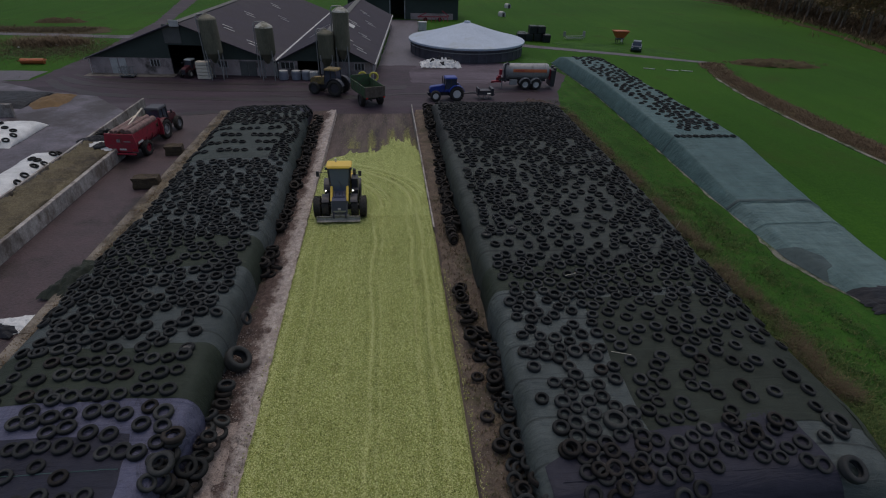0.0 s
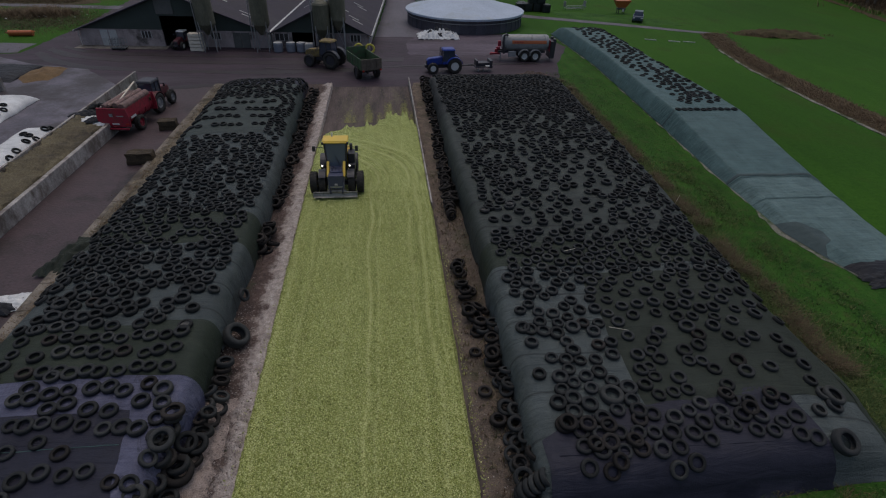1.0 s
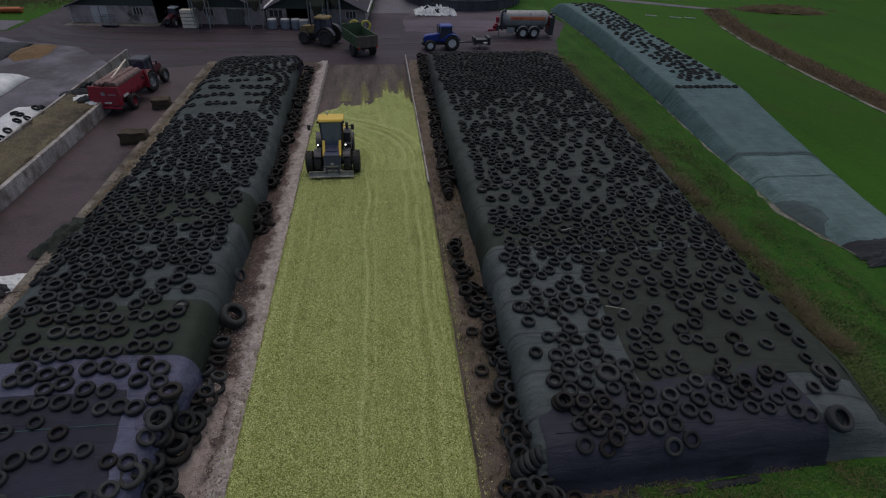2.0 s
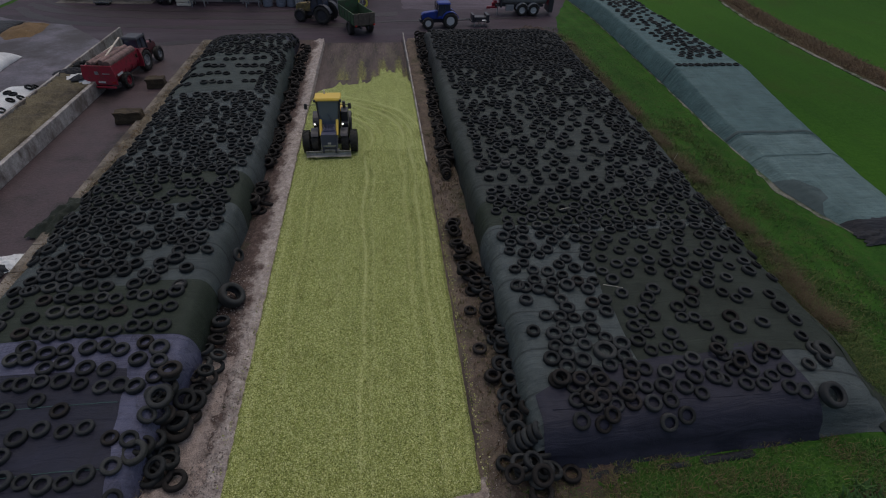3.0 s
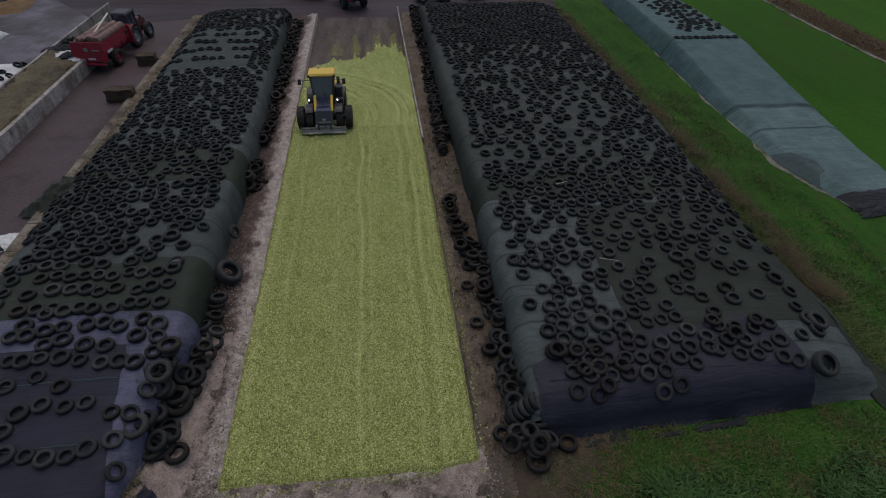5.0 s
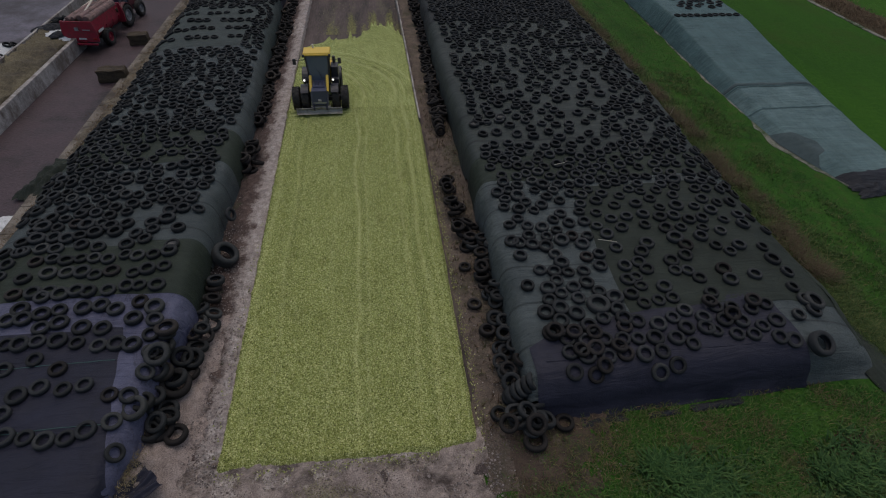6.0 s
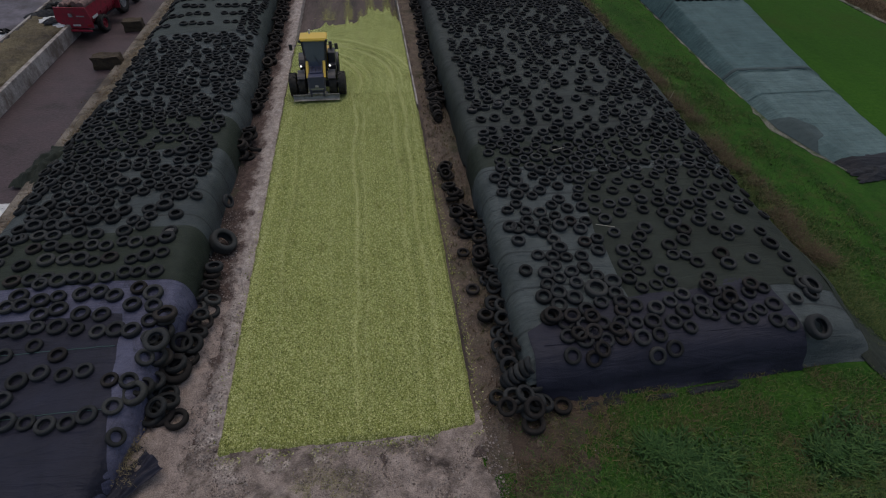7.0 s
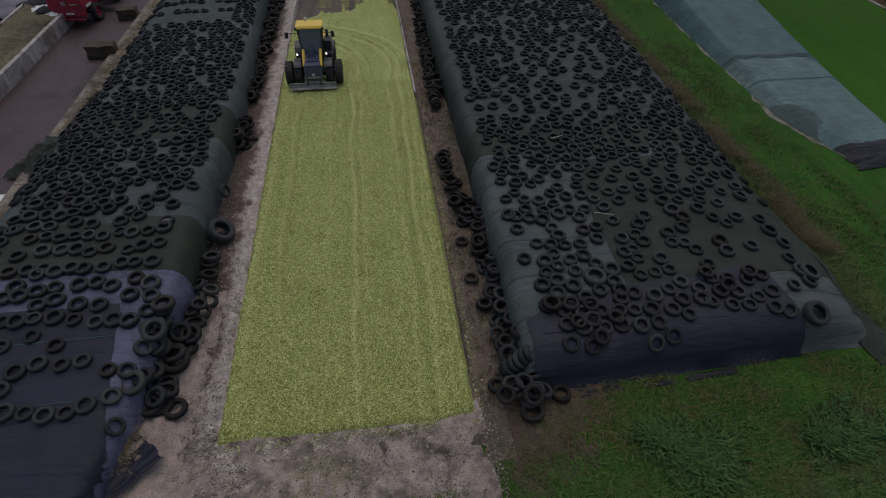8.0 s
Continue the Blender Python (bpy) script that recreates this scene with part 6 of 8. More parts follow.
        prism(bm, [(-1.35, 1.75), (-1.15, 1.95), (-0.3, 1.35), (0.2, 0.5), (0.06, 0.34), (-0.45, 1.1)], 0.12, Matrix.Translation((0, s * 0.42 + 0.06, 0)) @ Matrix(((1, 0, 0, 0), (0, 0, -1, 0), (0, 1, 0, 0), (0, 0, 0, 1))))
        arm = part("lift_arm", bm, CHARCOAL, t)
        bm = bmesh.new()
        rod(bm, (-1.3, s * 0.56, 2.2), (-0.42, s * 0.55, 1.45), 0.095, seg=12)
        part("ram_sleeve", bm, YELLOW, arm, "yellow hydraulic ram")
        bm = bmesh.new()
        rod(bm, (-0.45, s * 0.55, 1.48), (0.08, s * 0.52, 0.75), 0.045, seg=10)
        part("ram_rod", bm, STEEL, arm, "bright ram rod")
    bolted("linkage", t, WORN_STEEL, ((-0.05, 0, 0.85), (0.12, 0.9, 0.14)), ((-0.3, 0, 1.25), (0.9, 0.22, 0.2), Matrix.Rotation(0.7, 3, "Y")), ((-0.08, 0, 0.4), (0.12, 1.3, 0.4)), ((0.0, 0, 0.56), (0.2, 1.15, 0.08)))
    bm = bmesh.new()
    prism(bm, [(-0.04, 0.0), (0.24, 0.0), (0.27, 0.03), (0.06, 0.08), (0.0, 0.22), (0.08, 0.36), (0.05, 0.39), (-0.1, 0.22)], 3.0, Matrix.Translation((0, 1.4, 0.14)) @ Matrix(((1, 0, 0, 0), (0, 0, -1, 0), (0, 1, 0, 0), (0, 0, 0, 1))))
    bucket = part("bucket", bm, WORN_STEEL, t, "worn grey bucket")
    for s in (-1, 1):
        bm = bmesh.new()
        prism(bm, [(-0.08, 0.0), (0.25, 0.0), (0.09, 0.37), (-0.08, 0.34)], 0.03, Matrix.Translation((0, s * 1.5 - 0.085, 0.14)) @ Matrix(((1, 0, 0, 0), (0, 0, -1, 0), (0, 1, 0, 0), (0, 0, 0, 1))))
        part("bucket_side", bm, WORN_STEEL, bucket)
    bm = bmesh.new()
    pipe(bm, [(-3.2, 0.98, 2.2), (-3.2, 0.98, 2.75)], 0.11, 14)
    part("exhaust_pipe", bm, CHARCOAL, t)
    bolted("side_locker", t, CHARCOAL, ((-2.9, 1.0, 1.75), (0.9, 0.5, 1.1)), ((-2.3, 1.02, 1.35), (0.5, 0.5, 0.5)), bevel=0.08)
    bolted("wiper_bar", cab, STEEL, ((-1.46, 0.1, 2.2), (0.03, 0.03, 0.7), Matrix.Rotation(0.4, 3, "X")), bevel=0.005)
    bm = bmesh.new()
    for y in (-0.18, 0.0, 0.16):
        pipe(bm, [(-1.15, y, 1.85), (-0.75, y * 1.4, 1.95), (-0.3, y * 1.2, 1.45), (-0.05, y, 0.95)], 0.022, 6)
    part("hydraulic_hose", bm, CHARCOAL, t)
    return t


wheel_loader()

# ---- blue tractor with a mounted implement ----
tractor("tractor", "blue tractor parked at the yard edge", pose(6.55, 58.4, 0.01, 0, 0, 185), BLUE, BLUE, WHITE_PAINT, 0.93)
mower = thing("mounted_implement", "dark mounted implement behind the blue tractor", "farm implement", pose(10.6, 58.8, 0.02, 0, 0, 4))
bolted("implement_frame", mower, CHARCOAL, ((0, 0.55, 0.55), (2.0, 0.12, 0.12)), ((0, -0.55, 0.55), (2.0, 0.12, 0.12)), ((-0.95, 0, 0.55), (0.12, 1.2, 0.12)), ((0.95, 0, 0.55), (0.12, 1.2, 0.12)), ((0, 0, 0.72), (1.3, 0.9, 0.45)), ((0.75, 0, 0.8), (0.3, 1.3, 0.8)), ((-0.8, 0, 0.85), (0.2, 1.1, 0.7)))
bolted("hitch_bar", mower, CHARCOAL, ((-1.7, 0, 0.6), (1.5, 0.1, 0.1)), ((-1.5, 0.3, 0.6), (1.1, 0.07, 0.07), Matrix.Rotation(0.3, 3, "Z")))
for x in (-0.6, 0.0, 0.6):
    bolted("tine", mower, GREY_PAINT, ((x, -0.4, 0.27), (0.06, 0.06, 0.5)), ((x, 0.4, 0.27), (0.06, 0.06, 0.5)), bevel=0.01)
bolted("cover_plate", mower, WHITE_PAINT, ((0.45, -0.5, 0.66), (0.6, 0.3, 0.05), Matrix.Rotation(0.3, 3, "X")))


# ---- slurry tanker ----
def tanker():
    t = thing("slurry_tanker", "grey slurry tanker with an orange stripe", "tanker trailer", pose(16.3, 63.7, 0.01, 0, 0, -1))
    lie = pose(0, 0, 1.95, 0, 90, 0)
    bm = bmesh.new()
    turned(bm, [(0.5, -2.75), (0.78, -2.68), (0.88, -2.5), (0.88, 2.5), (0.78, 2.68), (0.5, 2.75)], 36, lie)
    barrel = part("barrel", bm, GREY_PAINT, t, "grey steel barrel", True)
    for x in (-2.2, -0.75, 0.75, 2.2):
        bm = bmesh.new()
        turned(bm, [(0.885, x - 0.04), (0.915, x - 0.03), (0.915, x + 0.03), (0.885, x + 0.04)], 36, lie)
        part("barrel_hoop", bm, GREY_PAINT, barrel)
    for s in (-1, 1):
        bm = bmesh.new()
        n = 8
        lo, hi = radians(2), radians(24)
        for x0, x1 in ((-1.7, 2.35),):
            ring = []
            for k in range(n + 1):
                a = lo + (hi - lo) * k / n
                ring.append([bm.verts.new((x, s * 0.925 * math.cos(a), 1.95 + 0.925 * math.sin(a))) for x in (x0, x1)])
            for k in range(n):
                bm.faces.new((ring[k][0], ring[k][1], ring[k + 1][1], ring[k + 1][0]))
        part("stripe", bm, ORANGE, barrel, "orange stripe")
        bm = bmesh.new()
        for x0, dx in ((-1.35, 0.16), (-1.05, 0.2), (-0.75, 0.14), (-0.5, 0.2)):
            box(bm, (x0, s * 0.915, 2.17), (dx, 0.03, 0.12), 0.005)
        part("lettering_bar", bm, RED, barrel, "dark red lettering bars")
        for x in (-0.15, 1.15):
            wheel(t, (x, s * 0.95, 0.62), 0.62, 0.5, WHITE_PAINT, 16)
            bm = bmesh.new()
            guard(bm, x, 0.62, s * 0.95, 0.7, 0.56, 10, 170)
            part("mudguard", bm, GREY_PAINT, t)
    bolted("chassis", t, CHARCOAL, ((-0.4, 0.4, 0.98), (5.6, 0.14, 0.24)), ((-0.4, -0.4, 0.98), (5.6, 0.14, 0.24)), ((0.5, 0, 0.62), (1.6, 1.6, 0.16)))
    bolted("drawbar", t, RED, ((-3.4, 0, 0.7), (1.3, 0.3, 0.2)), ((-3.9, 0, 0.62), (0.4, 0.2, 0.14)), ((-3.2, 0.3, 0.9), (0.5, 0.3, 0.5)))
    bolted("pump_guard", t, RED, ((-3.1, -0.4, 1.9), (0.35, 0.35, 0.6)), ((-3.2, -0.3, 1.4), (0.4, 0.5, 0.2)))
    bm = bmesh.new()
    pipe(bm, [(-2.6, -0.95, 0.9), (-2.75, -0.95, 2.3), (-2.65, -0.85, 2.85), (-2.4, -0.6, 2.98), (-2.2, -0.3, 2.8)], 0.12, 12)
    part("suction_hose", bm, CHARCOAL, t, "dark suction hose over the front")
    bm = bmesh.new()
    pipe(bm, [(-2.95, -0.7, 0.05), (-2.95, -0.7, 1.0)], 0.06)
    part("stand", bm, GALV, t)
    bolted("side_box", t, GREY_PAINT, ((-1.6, -0.9, 0.85), (0.9, 0.3, 0.6)))
    bolted("injector_frame", t, CHARCOAL, ((3.15, 0, 1.3), (0.5, 1.9, 1.9)), ((3.35, 0.6, 2.1), (0.3, 0.5, 0.8)), ((3.35, -0.6, 2.1), (0.3, 0.5, 0.8)), label="dark folded spreading boom")
    bolted("tail_plate", t, RED, ((2.85, 0, 1.7), (0.06, 1.5, 1.2)))
    for k in range(5):
        bm = bmesh.new()
        pipe(bm, [(3.1, -0.8 + 0.4 * k, 2.2), (3.45, -0.8 + 0.4 * k, 1.6), (3.4, -0.8 + 0.4 * k, 0.5)], 0.05)
        part("outlet_hose", bm, CHARCOAL, t)


tanker()


# ---- red tractor with a diet feeder wagon in the lane ----
tractor("tractor", "old red tractor with grey roof, hitched to a wagon", pose(-19.95, 46.9, 0.01, 0, 0, 82), OLD_RED, CHARCOAL, GREY_PAINT, 0.95)


RUSTY = painted("pale_rusty_steel", (0.20, 0.115, 0.105), 0.6, amount=0.5)


def wagon():
    t = thing("manure_spreader", "red manure spreader wagon with dirty load on the lane", "spreader", pose(-20.25, 42.8, 0.01, 0, 0, 83) @ Matrix.Scale(1.02, 4))
    bm = bmesh.new()
    n = 12
    # open trough: half-round underneath, flared sides
    prof_out = [(0.95, 2.05)] + [(0.95 * math.cos(radians(-k * 180 / n)), 1.35 + 0.75 * math.sin(radians(-k * 180 / n))) for k in range(n + 1)] + [(-0.95, 2.05)]
    prof_in = [(y * 0.94, z + (0.05 if z < 2 else 0)) for y, z in prof_out][::-1]
    ring = prof_out + prof_in
    ends = [[bm.verts.new((x, y, z)) for y, z in ring] for x in (-2.1, 1.9)]
    m = len(ring)
    for i in range(m):
        j = (i + 1) % m
        bm.faces.new((ends[0][i], ends[0][j], ends[1][j], ends[1][i]))
    body = part("trough", bm, RED, t, "red steel trough")
    for x in (-1.3, -0.3, 0.7, 1.6):
        bm = bmesh.new()
        for k in range(10):
            a, c = radians(-k * 18), radians(-(k + 1) * 18)
            rod(bm, (x, 0.98 * math.cos(a), 1.35 + 0.78 * math.sin(a)), (x, 0.98 * math.cos(c), 1.35 + 0.78 * math.sin(c)), 0.035, seg=6)
        part("trough_rib", bm, RED, body)
    for x, tag in ((1.95, "front plate"), (-2.15, "rear plate")):
        bm = bmesh.new()
        prism(bm, [(-1.15, 0.75), (1.15, 0.75), (1.2, 1.4), (1.05, 2.1), (-1.05, 2.1), (-1.2, 1.4)], 0.09, Matrix.Translation((x, 0, 0)) @ Matrix(((0, 0, 1, 0), (1, 0, 0, 0), (0, 1, 0, 0), (0, 0, 0, 1))))
        plate = part("end_plate", bm, RED, t, "red " + tag)
        if x < 0:
            for s in (-1, 1):
                bolted("tail_lamp", plate, LENS, ((x - 0.03, s * 0.95, 0.95), (0.05, 0.24, 0.12)), bevel=0.01)
            bolted("number_bar", plate, WHITE_PAINT, ((x - 0.03, -0.1, 0.95), (0.04, 0.5, 0.11)), bevel=0.005)
            bolted("tail_crest", plate, GREY_PAINT, ((x - 0.03, 0.1, 1.6), (0.04, 0.25, 0.22)), bevel=0.01)
            bolted("lettering_bar", plate, GREY_PAINT, ((x - 0.03, -0.55, 1.55), (0.03, 0.5, 0.07)), bevel=0.01)
            bolted("bumper", plate, RED, ((x - 0.12, 0, 0.62), (0.14, 2.1, 0.12)))
    bm = bmesh.new()
    for k in range(40):
        u = rng.uniform(-1, 1)
        box(bm, (rng.uniform(-1.9, 1.7), 0.78 * u, 1.75 + 0.2 * (1 - u * u) + rng.uniform(-0.08, 0.08)), (rng.uniform(0.3, 0.7), rng.uniform(0.2, 0.45), 0.2), 0.04, Matrix.Rotation(rng.uniform(0, 3), 3, "Z") @ Matrix.Rotation(rng.uniform(-0.4, 0.4), 3, "X"))
    part("load", bm, OLD_SILAGE, t, "brown dirty load in the trough")
    for y, z, r in ((-0.70, 2.12, 0.27), (-0.28, 2.26, 0.2), (0.60, 2.12, 0.2), (0.2, 2.2, 0.13)):
        bm = bmesh.new()
        ribs = []
        for k in range(6):
            ribs += [(r * 0.9, 0.62 * k), (r, 0.62 * k + 0.03), (r, 0.62 * k + 0.55), (r * 0.9, 0.62 * k + 0.58)]
        turned(bm, ribs, 14, pose(-1.95, y, z, 0, 90, 0))
        part("roller", bm, RUSTY, t, "pale rusty ribbed roller")
    bm = bmesh.new()
    pipe(bm, [(-1.3, -0.1, 2.2), (2.3, 0.35, 2.75)], 0.06)
    pipe(bm, [(-2.0, 0.75, 2.15), (1.9, 0.7, 2.3)], 0.05)
    part("cover_rail", bm, WOOD, t, "pale bars lying along the load")
    bolted("lettering_bar", t, WHITE_PAINT, ((-1.2, -1.0, 1.25), (0.7, 0.02, 0.16)), bevel=0.004)
    bolted("chassis", t, CHARCOAL, ((0.2, 0.35, 0.58), (4.8, 0.12, 0.2)), ((0.2, -0.35, 0.58), (4.8, 0.12, 0.2)), ((2.7, 0, 0.55), (1.0, 0.2, 0.16)), ((-0.6, 0, 0.55), (0.2, 1.7, 0.2)))
    for s in (-1, 1):
        wheel(t, (-0.6, s * 1.0, 0.58), 0.58, 0.42, RED, 14)


wagon()

# ---- yellow-nosed tractor drawing a green trailer ----
tractor("tractor", "dark tractor with yellow nose and roof, muddy", pose(-6.3, 60.7, 0.01, 0, 0, 158), CHARCOAL, MUDDY_YELLOW, CHARCOAL, 1.05, MUDDY_YELLOW)


def trailer():
    t = thing("tipping_trailer", "green tipping trailer with muddy tailboard", "trailer", pose(-2.3, 57.0, 0.01, 0, 0, 112) @ Matrix.Scale(1.1, 4))
    bolted("bed", t, GREEN_PAINT, ((0, 0, 1.0), (4.0, 1.9, 0.1)))
    for s in (-1, 1):
        b = bolted("side_board", t, GREEN_PAINT, ((0, s * 0.95, 1.5), (4.0, 0.07, 0.95)))
        for k in range(6):
            bolted("board_rib", b, GREEN_PAINT, ((-1.9 + 0.76 * k, s * 1.0, 1.5), (0.08, 0.06, 0.95)), bevel=0.01)
        wheel(t, (-0.75, s * 0.92, 0.58), 0.58, 0.45, CHARCOAL, 14)
    bolted("tail_board", t, BROWN_PAINT, ((-2.02, 0, 1.5), (0.08, 1.95, 1.0)), ((-2.08, 0.5, 1.5), (0.06, 0.08, 1.0)), ((-2.08, -0.5, 1.5), (0.06, 0.08, 1.0)), label="mud-brown tailboard")
    bolted("head_board", t, GREEN_PAINT, ((2.0, 0, 1.65), (0.08, 1.95, 1.25)))
    bolted("chassis", t, CHARCOAL, ((0.3, 0.35, 0.78), (4.6, 0.12, 0.22)), ((0.3, -0.35, 0.78), (4.6, 0.12, 0.22)), ((2.9, 0, 0.65), (1.3, 0.18, 0.16)), ((-0.75, 0, 0.6), (0.18, 1.7, 0.18)))
    for s in (-1, 1):
        bolted("tail_lamp", t, LENS, ((-2.1, s * 0.85, 1.0), (0.05, 0.2, 0.14)), bevel=0.01)


BROWN_PAINT = painted("muddy_board_paint", (0.12, 0.10, 0.08), 0.6, amount=0.45)
trailer()

# ---- old tractor in the barn door ----
tractor("tractor", "small old red tractor with pale cab in the doorway", pose(-24.1, 69.2, 0.03, 0, 0, -100), OLD_RED, WHITE_PAINT, WHITE_PAINT, 0.72)

# ---- things round the yard ----
def heap(name, at, size, mat, tag, category="heap", seed=1.0, rows=28, rough=0.25, kind="stuff", turn=0.0):
    """A loose heap with an uneven surface."""
    verts, faces = [], []
    for i in range(rows + 1):
        for j in range(rows + 1):
            u, v = -1 + 2 * i / rows, -1 + 2 * j / rows
            d = math.hypot(u, v) if abs(u) + abs(v) else 0
            s = max(0.0, 1 - d ** 2 * (1 + 0.5 * wobble(u * 2, v * 2, 1, seed)))
            x, y = u * size[0] / 2, v * size[1] / 2
            z = size[2] * s ** 0.75 * (1 + rough * 2 * wobble(x, y, 1.1, seed) + rough * wobble(x, y, 3.2, seed + 2)) - 0.03
            verts.append((x, y, z))
    n = rows + 1
    for i in range(rows):
        for j in range(rows):
            faces.append((i * n + j, (i + 1) * n + j, (i + 1) * n + j + 1, i * n + j + 1))
    ob = raw(name, verts, faces, mat, None, True)
    ob.matrix_world = pose(*at, 0, 0, turn)
    return tagged(ob, tag, category, kind=kind)


heap("sand_heap", (-34.3, 57.4, 0), (3.4, 5.6, 0.5), SAND, "spilled heap of orange sand", seed=3)
heap("dirt_heap", (15.6, 56.2, 0), (4.6, 2.6, 0.55), SOIL, "brown dirt heap at the clamp end", seed=21, rough=0.4)
heap("dirt_heap", (58.4, 77.9, 0), (13, 4.2, 0.8), REED, "long heap of brown rotting material", seed=5, rough=0.3, turn=-10)
filled = spread_earth("silage_heap", -23.66, -21.2, 20.0, 46.0, lambda x, y: (0.80 + 0.24 * (-21.2 - x)) * min(1, (y - 19.5) / 3, (46.5 - y) / 3) + 0.12 * wobble(x, y, 0.9, 7) + 0.07 * wobble(x, y, 3, 9) + 0.04 * wobble(x, y, 8, 3), OLD_SILAGE, "brown opened silage between concrete walls", 0.12)
tagged(filled, "brown opened silage between concrete walls", "silage", kind="stuff")
heap("debris_heap", (-22.7, 48.0, 0), (2.0, 5.0, 0.6), OLD_SILAGE, "low muddy remains beside the wall", seed=9, rough=0.4)


def crumpled(name, at, size, mat, tag, seed, turn=0.0, height=0.5, category="plastic sheet", n=34):
    """Crumpled plastic: steep small folds over a low mound, with a torn outline."""
    verts, faces = [], []
    for i in range(n + 1):
        for j in range(n + 1):
            u, v = -1 + 2 * i / n, -1 + 2 * j / n
            d = max(abs(u), abs(v)) ** 2
            x = u * size[0] / 2 * (1 + 0.18 * wobble(v * 3, seed, 1))
            y = v * size[1] / 2 * (1 + 0.18 * wobble(u * 3, seed, 2))
            fold = abs(wobble(x * 1.3, y * 1.3, 1.6, seed)) * 0.5 + abs(wobble(x, y, 4, seed + 1)) * 0.18
            verts.append((x, y, max(0.02, height * (1 - d) * 0.55 + height * fold * (1 - d * 0.7) + 0.02)))
    m = n + 1
    for i in range(n):
        for j in range(n):
            faces.append((i * m + j, (i + 1) * m + j, (i + 1) * m + j + 1, i * m + j + 1))
    ob = raw(name, verts, faces, mat, None, category == "netting")
    ob.matrix_world = pose(*at, 0, 0, turn)
    return tagged(ob, tag, category)


crumpled("plastic_heap", (7.2, 75.6, 0), (5.6, 3.4), WHITE_SHEET, "heap of crumpled white silage plastic", 4, height=1.3, n=48)
for x, y, z, w, turn in ((8.3, 76.1, 0.35, 2.2, 0), (6.2, 75.2, 0.4, 1.3, 40), (7.4, 74.6, 0.15, 1.1, -20), (7.0, 75.8, 0.75, 1.0, 70), (9.0, 75.3, 0.1, 1.2, 15)):
    crumpled("plastic_sheet", (x, y, z), (w, w * 0.6), BLACK_SHEET, "black plastic lying on the white heap", 6 + x, turn, 0.8, n=16)
spread_earth("earth_bank", -8.5, -6.6, 6.4, 9.2, lambda x, y: 0.55 * math.exp(-((x + 7.5) / 0.55) ** 2 - ((y - 7.9) / 0.9) ** 2) + 0.08 * wobble(x, y, 2.2, 3) + 0.05 * wobble(x, y, 6, 4) + 0.06, EARTH, "heap of brown earth on the sheet end", 0.07)


def pleated(at, size, mat, tag, turn, pleats, tilt):
    """A loose sheet end drawn into long pleats, lying on a slope."""
    verts, faces = [], []
    rows, cols = 26, 40
    for i in range(rows + 1):
        for j in range(cols + 1):
            u, v = i / rows, j / cols
            x = (v - 0.5) * size[0] * (0.75 + 0.5 * u) + 0.08 * wobble(u * 3, v * 3, 1, 2)
            y = (u - 0.5) * size[1] + 0.12 * wobble(v * 4, u * 2, 1, 6)
            z = 0.06 * math.sin(v * pleats * math.tau + 2.5 * wobble(u * 2, v * 2, 1, 4)) * (0.4 + 0.6 * u) + 0.05 * wobble(x, y, 4, 9) + tilt * x
            verts.append((x, y, z))
    for i in range(rows):
        for j in range(cols):
            k = i * (cols + 1) + j
            faces.append((k, k + 1, k + cols + 2, k + cols + 1))
    ob = raw("plastic_sheet", verts, faces, mat, None, True)
    ob.matrix_world = pose(*at, 0, 0, turn)
    return tagged(ob, tag, "plastic sheet")


STRAW_BLADE = leafy("straw_blades", [(0.0, (0.09, 0.07, 0.04)), (0.6, (0.17, 0.14, 0.08)), (1.0, (0.26, 0.22, 0.13))])
pleated((-7.6, 7.35, 0.55), (1.15, 1.5), NAVY, "torn dark sheet corner lying in folds on the earth", -38, 5, -0.12)
blades("straw_wisps", [(-7.55 + 0.16 * random.Random(k).gauss(0, 1), 7.85 + 0.35 * random.Random(k + 900).gauss(0, 1), 0.66) for k in range(120)], STRAW_BLADE, "dry straw strewn over the sheet corner", (0.03, 0.1), 5, 0.08, 0.008, 71, "straw")
crumpled("plastic_sheet", (-17.3, 20.4, 0.02), (2.0, 1.3), WHITE_SHEET, "white plastic sheet thrown beside the kerb", 10, 10, 0.35)
crumpled("plastic_sheet", (-17.6, 20.0, 0.06), (1.5, 0.8), BLACK_SHEET, "black plastic sheet on a white one", 12, -15, 0.4)
crumpled("plastic_sheet", (-22.6, 41.5, 0.9), (2.4, 2.6), WHITE_SHEET, "white sheet folded back from the silage", 14, 12, 0.5)
crumpled("plastic_sheet", (-22.9, 42.1, 1.15), (2.8, 1.0), BLACK_SHEET, "black sheet folded back from the silage", 16, 18, 0.5)
crumpled("plastic_sheet", (-21.9, 41.0, 1.1), (1.6, 0.7), BLACK_SHEET, "black sheet strip lying on the white one", 17, 35, 0.45)
crumpled("cover_net", (-16.15, 23.9, 0.1), (1.5, 3.6), NET_OLIVE, "bundle of dark green netting by the kerb", 18, -14, 0.8, "netting")
crumpled("cover_net", (16.9, 10.6, 0.02), (1.6, 5.0), NET_OLIVE, "loose dark netting at the clamp foot", 20, 12, 0.35, "netting")
crumpled("plastic_sheet", (26.0, 19.6, 0.02), (4.2, 1.3), BLACK_SHEET, "crumpled black sheet at the end of the clamp", 24, 8, 0.4)
crumpled("plastic_sheet", (6.6, 8.3, -0.05), (2.0, 0.45), BLACK_SHEET, "strip of dark plastic in the grass", 22, 5, 0.1)
